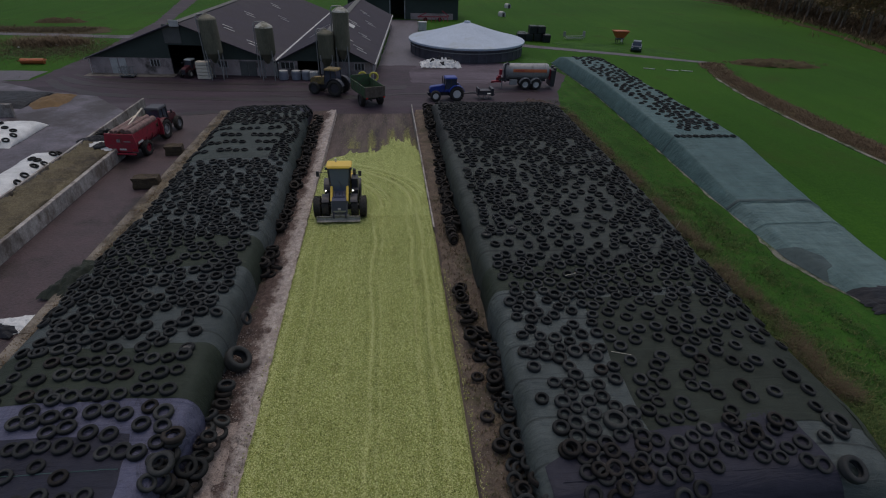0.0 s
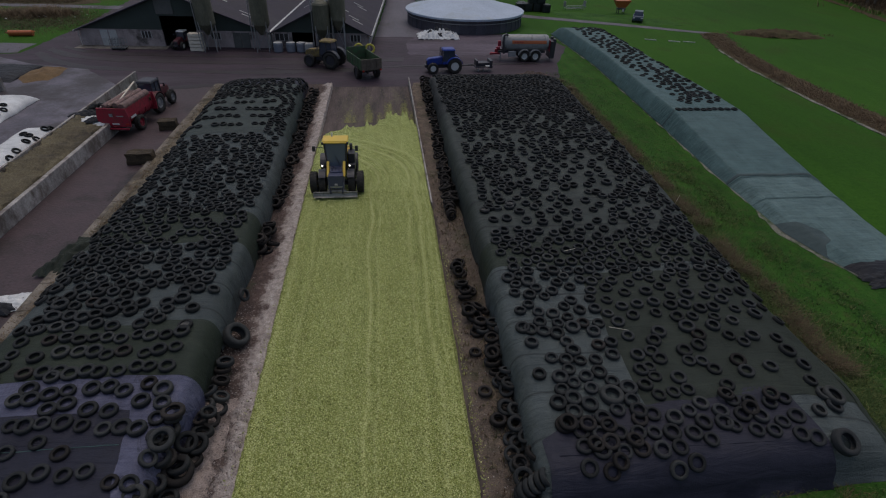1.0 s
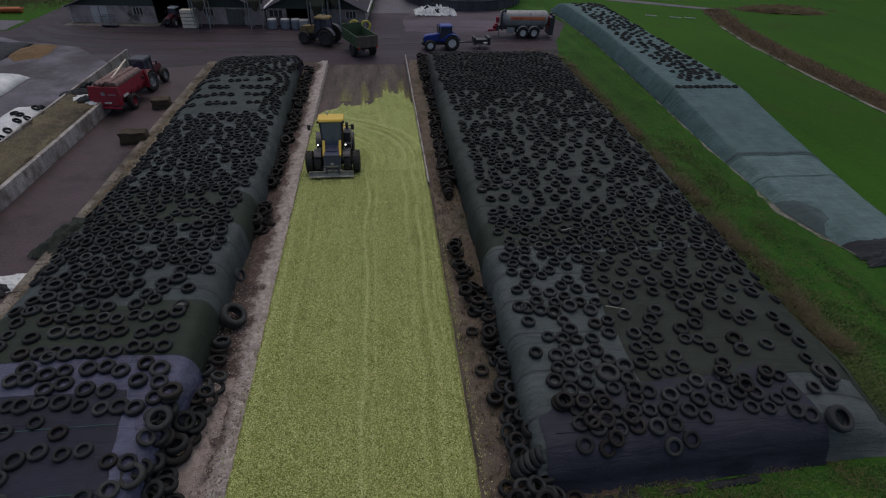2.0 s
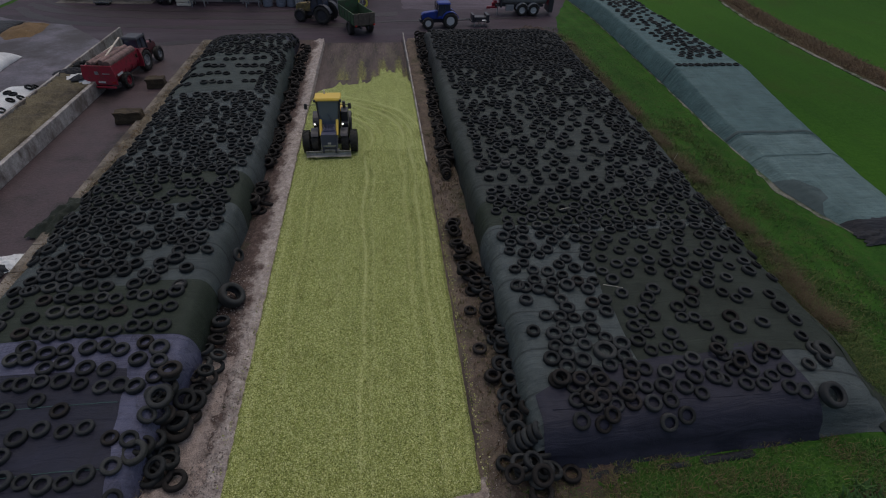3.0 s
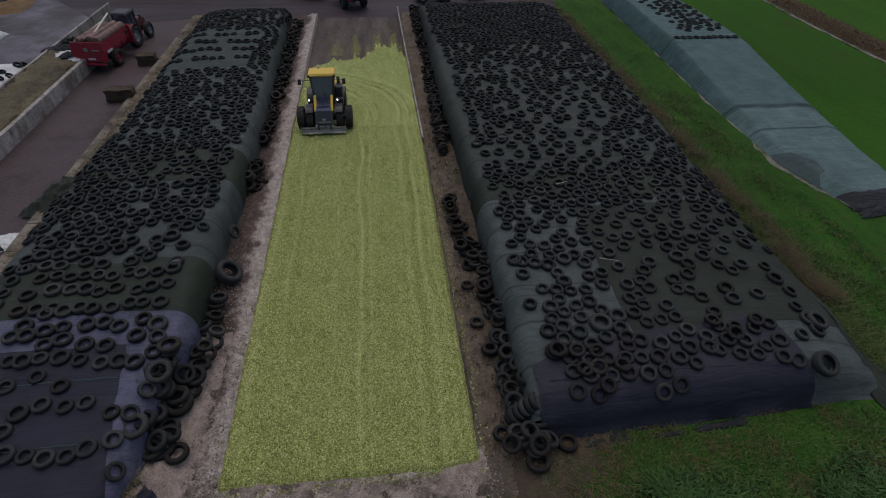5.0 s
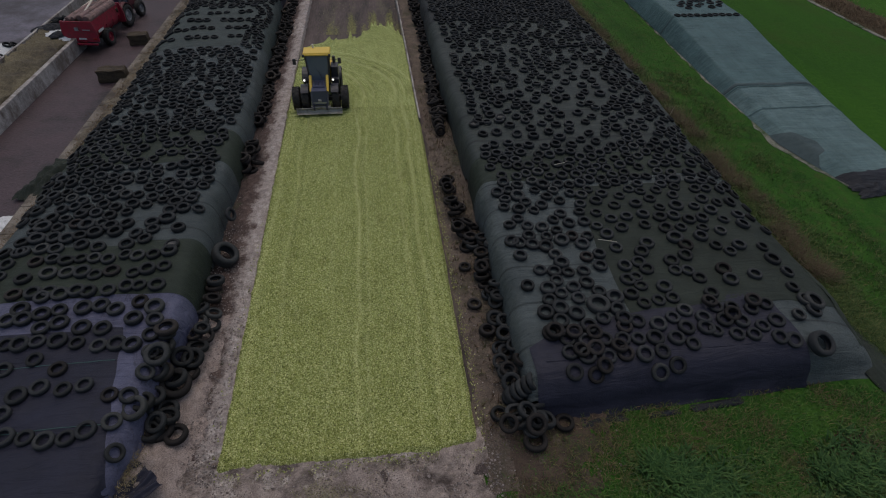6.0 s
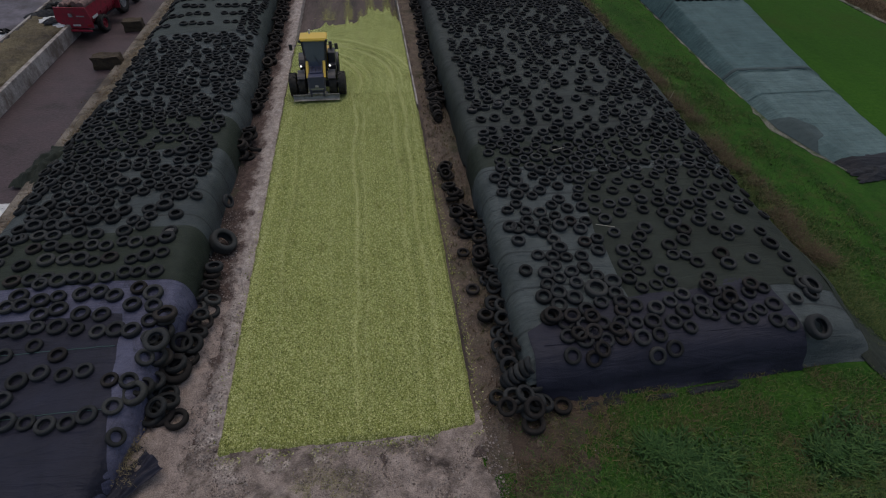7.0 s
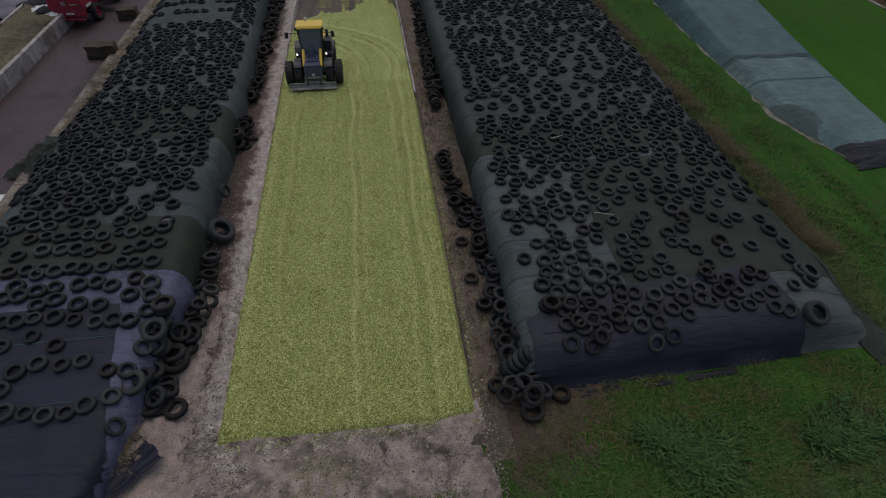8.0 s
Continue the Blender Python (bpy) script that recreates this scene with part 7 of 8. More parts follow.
crumpled("plastic_sheet", (10.6, 8.42, 0.0), (1.9, 0.28), BLACK_SHEET, "strip of dark plastic in the grass", 26, 4, 0.16)
crumpled("plastic_sheet", (8.7, 8.3, 0.0), (1.1, 0.2), BLACK_SHEET, "strip of dark plastic in the grass", 27, 3, 0.12)


sheet_tyres = []


def white_cover(at, size, tag, seed, spots, turn=0.0):
    c = Clamp([(-99, -size[0] / 2), (99, -size[0] / 2)], [(-99, size[0] / 2), (99, size[0] / 2)], -size[1] / 2, size[1] / 2, [(-99, size[2]), (99, size[2])], (1.1, 1.1, 1.6, 1.6), seed)
    ob = sheet("plastic_cover", c, -size[1] / 2, size[1] / 2, WHITE_SHEET, None, 0.02, ragged=0.1, crease=0.06)
    ob.matrix_world = pose(*at, 0, 0, turn)
    tagged(ob, tag, "plastic sheet")
    for x, y in spots:
        x, y = x - at[0], y - at[1]
        sheet_tyres.append(pose(*at, 0, 0, turn) @ resting(c, x, y, 0.85))


white_cover((-25.35, 33.0, 0), (2.9, 15, 1.25), "white plastic sheet over a low heap behind the wall", 31, [(-25.4, 37.9), (-24.9, 37.6), (-24.4, 37.4), (-24.6, 36.6), (-24.5, 35.2), (-24.4, 34.2), (-24.6, 39.0), (-24.4, 39.4), (-24.6, 28.4), (-25.2, 29.4)])
white_cover((-33.2, 46.6, 0), (5.2, 6.0, 0.7), "white plastic sheet with tyres on the yard", 33, [(-32.3, 46.5), (-31.4, 46.0), (-31.0, 45.2), (-31.1, 44.3), (-31.6, 44.0), (-32.4, 44.4), (-33.4, 47.8)])
tyre_mass("tyre_field", sheet_tyres, "black tyres holding down white plastic sheets", 0)
c_black = Clamp([(-99, -3.4), (99, -3.4)], [(-99, 3.4), (99, 3.4)], -3, 3, [(-99, 0.4), (99, 0.4)], (1.5, 1.5, 1.5, 1.5), 35)
ob = sheet("plastic_cover", c_black, -3, 3, BLACK_SHEET, None, 0.02, ragged=0.2, crease=0.08)
ob.matrix_world = pose(-39.2, 57.8, 0)
tagged(ob, "black plastic sheet over a low heap", "plastic sheet")
block_wall = tagged(new("concrete_block_wall"), "short grey concrete wall at the yard", "wall", kind="structure")
for i in range(3):
    bm = bmesh.new()
    box(bm, (-38.9 + 1.6 * i, 52.4 - 0.1 * i, 0.85 - 0.12 * i), (1.57, 0.35, 1.7 - 0.24 * i), 0.03)
    part("wall_panel", bm, PANEL, block_wall)
for x, y, h in [(-23.4 + 1.5 * rng.random(), 42.7 + 1.9 * rng.random(), 1.0 + 0.4 * rng.random()) for _ in range(13)]:
    tyre(pose(x, y, h, rng.uniform(10, 60), 10, rng.uniform(0, 360)) @ Matrix.Scale(1.15, 4), "old black tyre piled beside the wall", "tyres by the lane wall", 0)


def bale(x, y, turn, size, tag):
    bm = bmesh.new()
    box(bm, (0, 0, size[2] / 2), size, 0.06)
    bmesh.ops.subdivide_edges(bm, edges=bm.edges[:], cuts=3, use_grid_fill=True)
    for v in bm.verts:
        v.co += Vector((wobble(v.co.y * 3, v.co.z * 3, 1, x), wobble(v.co.x * 3, v.co.z * 3, 1, y), wobble(v.co.x * 3, v.co.y * 3, 1, 2) if v.co.z > 0.1 else 0)) * 0.09
    ob = finish("straw_bale", bm, STRAW)
    ob.matrix_world = pose(x, y, 0.01, 0, 0, turn)
    tagged(ob, tag, "bale", "bales in the lane")


bale(-17.3, 42.1, 8, (1.3, 0.85, 0.75), "dark wet straw bale on the muddy lane")
bale(-17.05, 35.7, 5, (1.65, 0.9, 0.8), "larger dark wet straw bale beside the kerb")

crate_stack = thing("crate_stack", "stack of pale wooden crates by the barn door", "crates", pose(-22.05, 67.7, 0, 0, 0, -4))
for k in range(5):
    c = bolted("crate", crate_stack, WOOD, ((0, 0, 0.2 + 0.4 * k), (1.5, 1.0, 0.33)), bevel=0.02)
    bolted("skid", c, WOOD, ((-0.6, 0, 0.03 + 0.4 * k), (0.12, 0.95, 0.06)), ((0.6, 0, 0.03 + 0.4 * k), (0.12, 0.95, 0.06)), bevel=0.01)

CONTAINER = grained("blue_grey_plastic", (0.13, 0.145, 0.18), (0.22, 0.235, 0.275), 0.5, fine=10, coarse=1.5, relief=0.15, depth=0.005)
for x in (-12.7, -11.2, -10.0):
    d = thing("plastic_drum", "large blue-grey plastic drum before the barn", "drum", pose(x, 67.2, 0), "drums before the barn")
    bm = bmesh.new()
    turned(bm, [(0.48, 0), (0.55, 0.06), (0.56, 0.4), (0.53, 0.45), (0.56, 0.5), (0.56, 0.9), (0.5, 1.0), (0.48, 1.02)], 24)
    part("drum_body", bm, CONTAINER, d)
    bm = bmesh.new()
    turned(bm, [(0.5, 1.02), (0.51, 1.08), (0.2, 1.12)], 24)
    part("drum_lid", bm, PALE, d, "pale lid")
ibc = thing("tank_container", "white caged liquid container before the barn", "container", pose(-9.0, 66.9, 0))
bolted("bottle", ibc, PALE, ((0, 0, 0.62), (0.95, 0.95, 0.9)), bevel=0.08)
bolted("pallet", ibc, CHARCOAL, ((0, 0, 0.07), (1.1, 1.1, 0.13)))
bm = bmesh.new()
for k in range(5):
    for s in (-1, 1):
        rod(bm, (-0.5 + 0.25 * k, s * 0.52, 0.13), (-0.5 + 0.25 * k, s * 0.52, 1.1), 0.02, seg=6)
        rod(bm, (s * 0.52, -0.5 + 0.25 * k, 0.13), (s * 0.52, -0.5 + 0.25 * k, 1.1), 0.02, seg=6)
part("cage", bm, GALV, ibc)

for x, y in ((-3.2, 66.5), (-1.85, 66.3)):
    bm = bmesh.new()
    turned(bm, [(0.56, -0.12), (0.6, 0.0), (0.56, 0.12), (0.40, 0.1), (0.36, 0.0), (0.40, -0.1)], 28, closed=True)
    ob = finish("yellow_wheel_ring", bm, RIMYELLOW, True)
    ob.matrix_world = pose(x, y, 0.58, 78, 0, 4)
    tagged(ob, "yellow wheel ring leaning before the barn", "wheel ring", "yellow rings")
trolley = thing("yard_cart", "rusty wire cart standing before the barn", "cart", pose(-31.0, 68.0, 0, 0, 0, -4))
bm = bmesh.new()
for k in range(6):
    for z in (0.3, 0.75, 1.2):
        rod(bm, (-0.8, -0.4, z), (0.8, -0.4, z), 0.035, seg=6), rod(bm, (-0.8, 0.4, z), (0.8, 0.4, z), 0.035, seg=6)
    rod(bm, (-0.8 + 0.32 * k, -0.4, 0.2), (-0.8 + 0.32 * k, -0.4, 1.2), 0.035, seg=6), rod(bm, (-0.8 + 0.32 * k, 0.4, 0.2), (-0.8 + 0.32 * k, 0.4, 1.2), 0.035, seg=6)
part("wire_cage", bm, GALV, trolley)
bolted("cart_bed", trolley, GREYBOARD, ((0, 0, 0.25), (1.7, 0.85, 0.08)))
for x in (-0.6, 0.6):
    for y in (-0.35, 0.35):
        bm = bmesh.new()
        turned(bm, [(0.12, -0.04), (0.13, 0.0), (0.12, 0.04)], 14, pose(x, y, 0.13, 90, 0, 0))
        part("castor", bm, TREAD, trolley)

for x, y, z, rx, ry, rz, length, label in ((17.75, 27.6, 0.4, 8, 6, 0, 0.9, "pale wooden stake standing in the verge"), (8.75, 14.95, 1.75, 84, 0, 62, 0.75, "pale stick lying on the cover net"), (8.35, 20.3, 1.95, 86, 0, 100, 0.6, "short pale stick lying on the net"), (2.95, 21.3, 0.3, 60, 0, 40, 0.7, "pale stick leaning on the tyres")):
    bm = bmesh.new()
    rod(bm, (0, 0, -length / 2), (0.02, 0, length / 2), 0.010, 0.008, 7)
    ob = finish("marker_stake", bm, WOOD)
    ob.matrix_world = pose(x, y, z, rx, ry, rz)
    tagged(ob, label, "stick")

# ---- behind the yard ----
shed = thing("machine_shed", "dark open machine shed behind the barns", "shed", pose(3.5, 121, 0))
bolted("shed_post", shed, PALE, ((-2.8, 0, 2.1), (0.18, 0.18, 4.2)), bevel=0.02)
bolted("shed_post", shed, PALE, ((0.3, 0, 2.1), (0.18, 0.18, 4.2)), bevel=0.02)
bolted("shed_wall", shed, CLADDING, ((-6.5, 0, 2.0), (7, 0.2, 4.0)), ((6.0, 0.1, 2.0), (11, 0.2, 4.0)), ((0, 8, 2.0), (24, 0.2, 4.0)), ((-10, 4, 2.0), (0.2, 8, 4.0)), ((11.5, 4, 2.0), (0.2, 8, 4.0)))
bolted("shed_roof", shed, ROOF, ((0.7, 4, 4.2), (24, 9.5, 0.2)))
bolted("brick_plinth", shed, BRICK, ((6.0, -0.15, 0.6), (9, 0.2, 1.2)))

rake = thing("hay_rake", "folded red hay rake parked on the grass", "farm implement", pose(9.5, 117.5, 0, 0, 0, 5))
bolted("rake_beam", rake, RED, ((0, 0, 1.0), (6.5, 0.2, 0.2)), ((2.6, 0, 1.6), (1.8, 0.16, 0.16), Matrix.Rotation(0.6, 3, "Y")), ((-2.2, 0, 1.4), (1.6, 0.16, 0.16), Matrix.Rotation(-0.4, 3, "Y")))
for k in range(8):
    bm = bmesh.new()
    pipe(bm, [(-3 + 0.85 * k, 0, 1.0), (-3 + 0.85 * k, -0.5, 0.75), (-3 + 0.85 * k, -0.7, 0.1)], 0.05)
    part("rake_arm", bm, RED, rake)
for x in (-1.5, 1.5):
    wheel(rake, (x, 0.5, 0.4), 0.4, 0.25, RED, 10)
bin_box = thing("white_bin", "white plastic bin beside the drive", "bin", pose(6.6, 106.5, 0))
bolted("bin_body", bin_box, PALE, ((0, 0, 0.7), (1.5, 1.2, 1.4)), bevel=0.08)
bolted("bin_lid", bin_box, PALE, ((0, 0, 1.45), (1.6, 1.3, 0.12)), bevel=0.04)

BALE_WRAP = sheeting("black_bale_wrap", (0.009, 0.012, 0.013), (0.022, 0.027, 0.028), 0.4, weave=15, fold=0.8)
for x, y, z in ((23.2, 96.5, 0), (24.6, 96.6, 0), (26.1, 96.5, 0), (27.5, 95.6, 0), (25.3, 96.7, 1.25), (26.7, 96.4, 1.25), (23.8, 98.2, 0)):
    bm = bmesh.new()
    box(bm, (0, 0, 0.62), (1.35, 1.6, 1.25), 0.14)
    ob = finish("wrapped_bale", bm, BALE_WRAP)
    ob.matrix_world = pose(x, y, z, 0, 0, 6 * wobble(x, y, 3))
    tagged(ob, "black plastic-wrapped bale in a stack on grass", "bale", "wrapped bales")


def harrow():
    t = thing("grass_harrow", "pale rusty harrow frame lying on the grass", "farm implement", pose(33.4, 98.2, 0, 0, 0, 8))
    bolted("harrow_frame", t, GALV, ((0, 0.7, 0.5), (3.6, 0.1, 0.1)), ((0, -0.7, 0.5), (3.6, 0.1, 0.1)), ((-1.8, 0, 0.6), (0.1, 1.5, 0.1)), ((1.8, 0, 0.6), (0.1, 1.5, 0.1)), ((1.9, 0, 1.0), (0.1, 0.9, 0.8)), ((-1.9, 0, 1.0), (0.1, 0.9, 0.8)), bevel=0.02)
    for k in range(9):
        bolted("tine", t, GALV, ((-1.6 + 0.4 * k, 0, 0.27), (0.06, 1.4, 0.06)), ((-1.6 + 0.4 * k, 0.6, 0.14), (0.05, 0.05, 0.28)), ((-1.6 + 0.4 * k, -0.6, 0.14), (0.05, 0.05, 0.28)), bevel=0.01)


harrow()


def spreader():
    t = thing("fertiliser_spreader", "orange fertiliser spreader standing on grass", "farm implement", pose(40.6, 95.0, 0))
    bm = bmesh.new()
    box(bm, (0, 0, 1.5), (2.6, 1.5, 1.1), 0.05)
    for v in bm.verts:
        if v.co.z < 1.4:
            v.co.x *= 0.55
            v.co.y *= 0.55
    part("hopper", bm, ORANGE, t, "orange steel hopper")
    bolted("hopper_rim", t, ORANGE, ((0, 0.76, 2.05), (2.7, 0.08, 0.12)), ((0, -0.76, 2.05), (2.7, 0.08, 0.12)), ((1.3, 0, 2.05), (0.08, 1.5, 0.12)), ((-1.3, 0, 2.05), (0.08, 1.5, 0.12)))
    bolted("spreader_frame", t, CHARCOAL, ((0, 0, 0.75), (1.4, 0.9, 0.2)), ((0.5, 0.4, 0.4), (0.1, 0.1, 0.8)), ((-0.5, 0.4, 0.4), (0.1, 0.1, 0.8)), ((0.5, -0.4, 0.4), (0.1, 0.1, 0.8)), ((-0.5, -0.4, 0.4), (0.1, 0.1, 0.8)))
    bolted("work_plate", t, WHITE_PAINT, ((0.2, -0.55, 0.55), (0.3, 0.05, 0.4)), bevel=0.01)


spreader()


def car():
    t = thing("parked_car", "small silver-blue car parked by the track", "car", pose(40.9, 88.3, 0, 0, 0, 65))
    paint = painted("silver_blue_paint", (0.055, 0.07, 0.10), 0.3, amount=0.72, metal=0.3)
    bm = bmesh.new()
    box(bm, (0, 0, 0.6), (3.6, 1.6, 0.6), 0.12)
    part("car_body", bm, paint, t)
    bm = bmesh.new()
    box(bm, (0.2, 0, 1.18), (2.2, 1.45, 0.6), 0.08, taper=(0.72, 0.85))
    cabin = part("cabin_glass", bm, GLASS, t, "dark car windows")
    bolted("car_roof", cabin, paint, ((0.2, 0, 1.47), (1.55, 1.25, 0.08)), bevel=0.03)
    for x in (-1.15, 1.15):
        for s in (-1, 1):
            wheel(t, (x, s * 0.74, 0.3), 0.3, 0.2, GREY_PAINT, 6)
    bolted("car_lamp", t, LENS, ((1.8, 0.6, 0.75), (0.06, 0.25, 0.15)), ((1.8, -0.6, 0.75), (0.06, 0.25, 0.15)), bevel=0.01)
    bolted("car_lamp", t, WHITE_PAINT, ((-1.8, 0.6, 0.7), (0.06, 0.3, 0.15)), ((-1.8, -0.6, 0.7), (0.06, 0.3, 0.15)), bevel=0.01)


car()
for x, y, s in ((26.0, 128.0, 0.75), (30.6, 144.0, 0.75)):
    hutch = thing("calf_hutch", "small white domed calf hutch on the pasture", "hutch", pose(x, y, 0, 0, 0, 20) @ Matrix.Scale(s, 4), "calf hutches")
    bm = bmesh.new()
    prism(bm, [(-0.75, 0), (0.75, 0), (0.72, 0.8), (0.5, 1.25), (0, 1.42), (-0.5, 1.25), (-0.72, 0.8)], 2.0, Matrix.Translation((0, 1, 0)) @ Matrix(((1, 0, 0, 0), (0, 0, -1, 0), (0, 1, 0, 0), (0, 0, 0, 1))))
    part("hutch_shell", bm, PALE, hutch)
    # dark plate on the closed shell stands in for the hutch's shaded inside
    bolted("hutch_opening", hutch, DARK, ((0, -1.0, 0.5), (0.75, 0.06, 1.0)), bevel=0.02)
roller = thing("field_roller", "rusty orange field roller on the grass", "farm implement", pose(-45.4, 75.0, 0, 0, 0, 3) @ Matrix.Scale(0.8, 4))
bm = bmesh.new()
rod(bm, (-1.7, 0, 0.42), (1.7, 0, 0.42), 0.42, seg=24)
part("roller_drum", bm, ORANGE, roller)
bolted("roller_frame", roller, ORANGE, ((0, 0.55, 0.6), (3.7, 0.1, 0.12)), ((0, -0.55, 0.6), (3.7, 0.1, 0.12)), ((1.8, 0, 0.55), (0.1, 1.2, 0.15)), ((-1.8, 0, 0.55), (0.1, 1.2, 0.15)))
for x, y in ((46.0, 73.5), (48.0, 73.2), (43.0, 74.5)):
    bm = bmesh.new()
    box(bm, (0, 0, 0.05), (1.6, 0.14, 0.1), 0.03)
    ob = finish("fallen_post", bm, PALE)
    ob.matrix_world = pose(x - 6, y, 0, 0, 0, -25)
    tagged(ob, "pale post lying in the grass", "post", "fallen posts")


patch("dirt_patch", [(-58, 79), (-46, 78), (-42, 82), (-43.5, 90), (-52, 92), (-60, 88)], -0.004, VERGE, 0.8, 1.0, label="brown weedy patch beside the farm road")
patch("field_track", [(-110, 96.6), (-64, 96.2), (-50, 95.2), (-41.5, 94.0), (-41.5, 97.0), (-52, 97.8), (-64, 98.4), (-110, 98.8)], 0.006, DRIVE, 0.2, 1.2, label="grey farm track behind the barn")
patch("dirt_patch", [(-110, 98.6), (-64, 98.2), (-50, 97.6), (-46, 100), (-50, 106), (-62, 104.5), (-110, 105)], 0.002, REED, 0.6, 1.2, label="dark overgrown bank behind the track")
heap("dirt_heap", (-59.5, 110.5, 0), (9, 3.2, 0.7), REED, "brown heap of rotting material on the pasture", seed=15, rough=0.35, turn=8)
patch("dirt_patch", [(28, 90), (38, 86.5), (46, 84), (48, 88), (40, 93), (30, 97)], -0.005, VERGE, 0.8, 1.0, label="worn earthy grass by the track")

# ---- plants ----
BLADE = leafy("grass_blades", [(0.0, (0.024, 0.070, 0.012)), (0.5, (0.046, 0.124, 0.019)), (0.85, (0.082, 0.158, 0.031)), (1.0, (0.17, 0.150, 0.06))], dry=(0.100, 0.090, 0.036), dry_at=0.54)
DOCK = leafy("red_brown_weeds", [(0.0, (0.055, 0.032, 0.020)), (0.4, (0.095, 0.060, 0.034)), (0.7, (0.062, 0.066, 0.024)), (1.0, (0.14, 0.115, 0.062))])
REED_BLADE = leafy("dry_reed_blades", [(0.0, (0.06, 0.035, 0.02)), (0.6, (0.13, 0.088, 0.05)), (1.0, (0.2, 0.15, 0.085))])
OLIVE = leafy("olive_grass_blades", [(0.0, (0.030, 0.062, 0.012)), (0.55, (0.058, 0.098, 0.020)), (0.85, (0.095, 0.125, 0.032)), (1.0, (0.16, 0.15, 0.06))])
RANK = leafy("rank_weed_leaves", [(0.0, (0.018, 0.056, 0.012)), (0.7, (0.040, 0.098, 0.022)), (1.0, (0.08, 0.14, 0.036))])
NETTLE = leafy("weed_leaves", [(0.0, (0.018, 0.048, 0.012)), (0.6, (0.040, 0.088, 0.022)), (1.0, (0.09, 0.135, 0.036))])
DRY = leafy("dry_yellow_grass", [(0.0, (0.05, 0.06, 0.018)), (0.5, (0.09, 0.1, 0.03)), (1.0, (0.17, 0.145, 0.06))])
g = random.Random(21)
near_spots = []
while len(near_spots) < 20000:
    x, y = g.uniform(3.0, 21), g.uniform(-1, 8.6)
    if y < 8.35 + 0.035 * (x - 4.2) and g.random() < (0.25 + 0.75 * min(1, max(0, (6.6 - y + 1.6 * wobble(x, y, 0.5, 4)) / 1.5))) and wobble(x, y, 0.8, 9) > -0.6 and not (x < 6.8 and y > 6.3 and g.random() < 0.8):
        near_spots.append((x, y, 0))
blades("verge_grass", near_spots, BLADE, "rough green grass tufts before the clamp", (0.05, 0.15), 7, width=0.011, seed=1)
side_spots = []
while len(side_spots) < 2600:
    y = 8 + 50 * g.random() ** 1.6
    x = 17.7 + 2.0 * g.random() ** 1.5
    if wobble(x, y, 0.4, 8) > -0.5:
        side_spots.append((x, y, 0))
blades("verge_grass", side_spots, BLADE, "rough green grass between the clamps", (0.04, 0.12), 4, 0.3, width=0.014, seed=2)
STRIP_BLADE = leafy("strip_grass_blades", [(0.0, (0.016, 0.052, 0.009)), (1.0, (0.05, 0.112, 0.022))], dry=(0.07, 0.062, 0.03), dry_at=0.6)
blades("verge_grass", [(g.uniform(18.2, 22.8), 9 + 48 * g.random() ** 1.4, 0.0) for _ in range(3500)], STRIP_BLADE, "soft green grass on the strip between the clamps", (0.04, 0.1), 6, 0.35, 0.009, 31)
lumps = [p for p in [(g.uniform(18.4, 22.4), 9 + 46 * g.random() ** 1.3) for _ in range(900)] if wobble(p[0], 0.4 * p[1], 0.8, 3) > 0.05 and p[1] < 34 and p[0] < 21.6 + g.gauss(0, 0.5)]
blades("grass_clumps", [(cx + 0.3 * g.gauss(0, 1), cy + 0.45 * g.gauss(0, 1), 0.0) for cx, cy in lumps for _ in range(10)], OLIVE, "thick uneven grass clumps between the clamps", (0.06, 0.18), 6, 0.12, 0.012, 32)
blades("dry_grass", [(17.3 + 0.25 * g.gauss(0, 1), 13 + 34 * g.random() ** 1.2, 0.0) for _ in range(1500)], OLIVE, "olive and straw-coloured grass at the cover's edge", (0.08, 0.22), 6, 0.13, 0.011, 33)
weed_spots = [(18.1 + 0.2 * g.gauss(0, 1) + 0.5 * wobble(0, y, 0.3), y, 0.03) for y in [13.5 + 41 * g.random() ** 1.3 for _ in range(7600)] if wobble(3, y, 0.35, 2) + 0.8 * wobble(5, y, 1.6, 2) > -0.08]
blades("tall_weeds", weed_spots, DOCK, "red-brown dead weeds along the clamp foot", (0.14, 0.42), 5, 0.2, 0.012, 3, "weeds")
blades("tall_grass", [(17.95 + 0.45 * g.gauss(0, 1) + 0.4 * wobble(0, y, 0.4), y, 0.0) for y in [9.5 + 45 * g.random() ** 1.3 for _ in range(5200)]], OLIVE, "rank olive-green grass along the clamp foot", (0.12, 0.34), 7, 0.14, 0.012, 34)
blades("dry_tufts", [(cx + 0.3 * g.gauss(0, 1), cy + 0.25 * g.gauss(0, 1), 0) for cx, cy in [(g.uniform(6.5, 21), g.uniform(0.5, 8.3)) for _ in range(70)] for _ in range(14)], DRY, "dry yellow tufts among the rough grass", (0.05, 0.16), 6, 0.08, 0.009, 51)
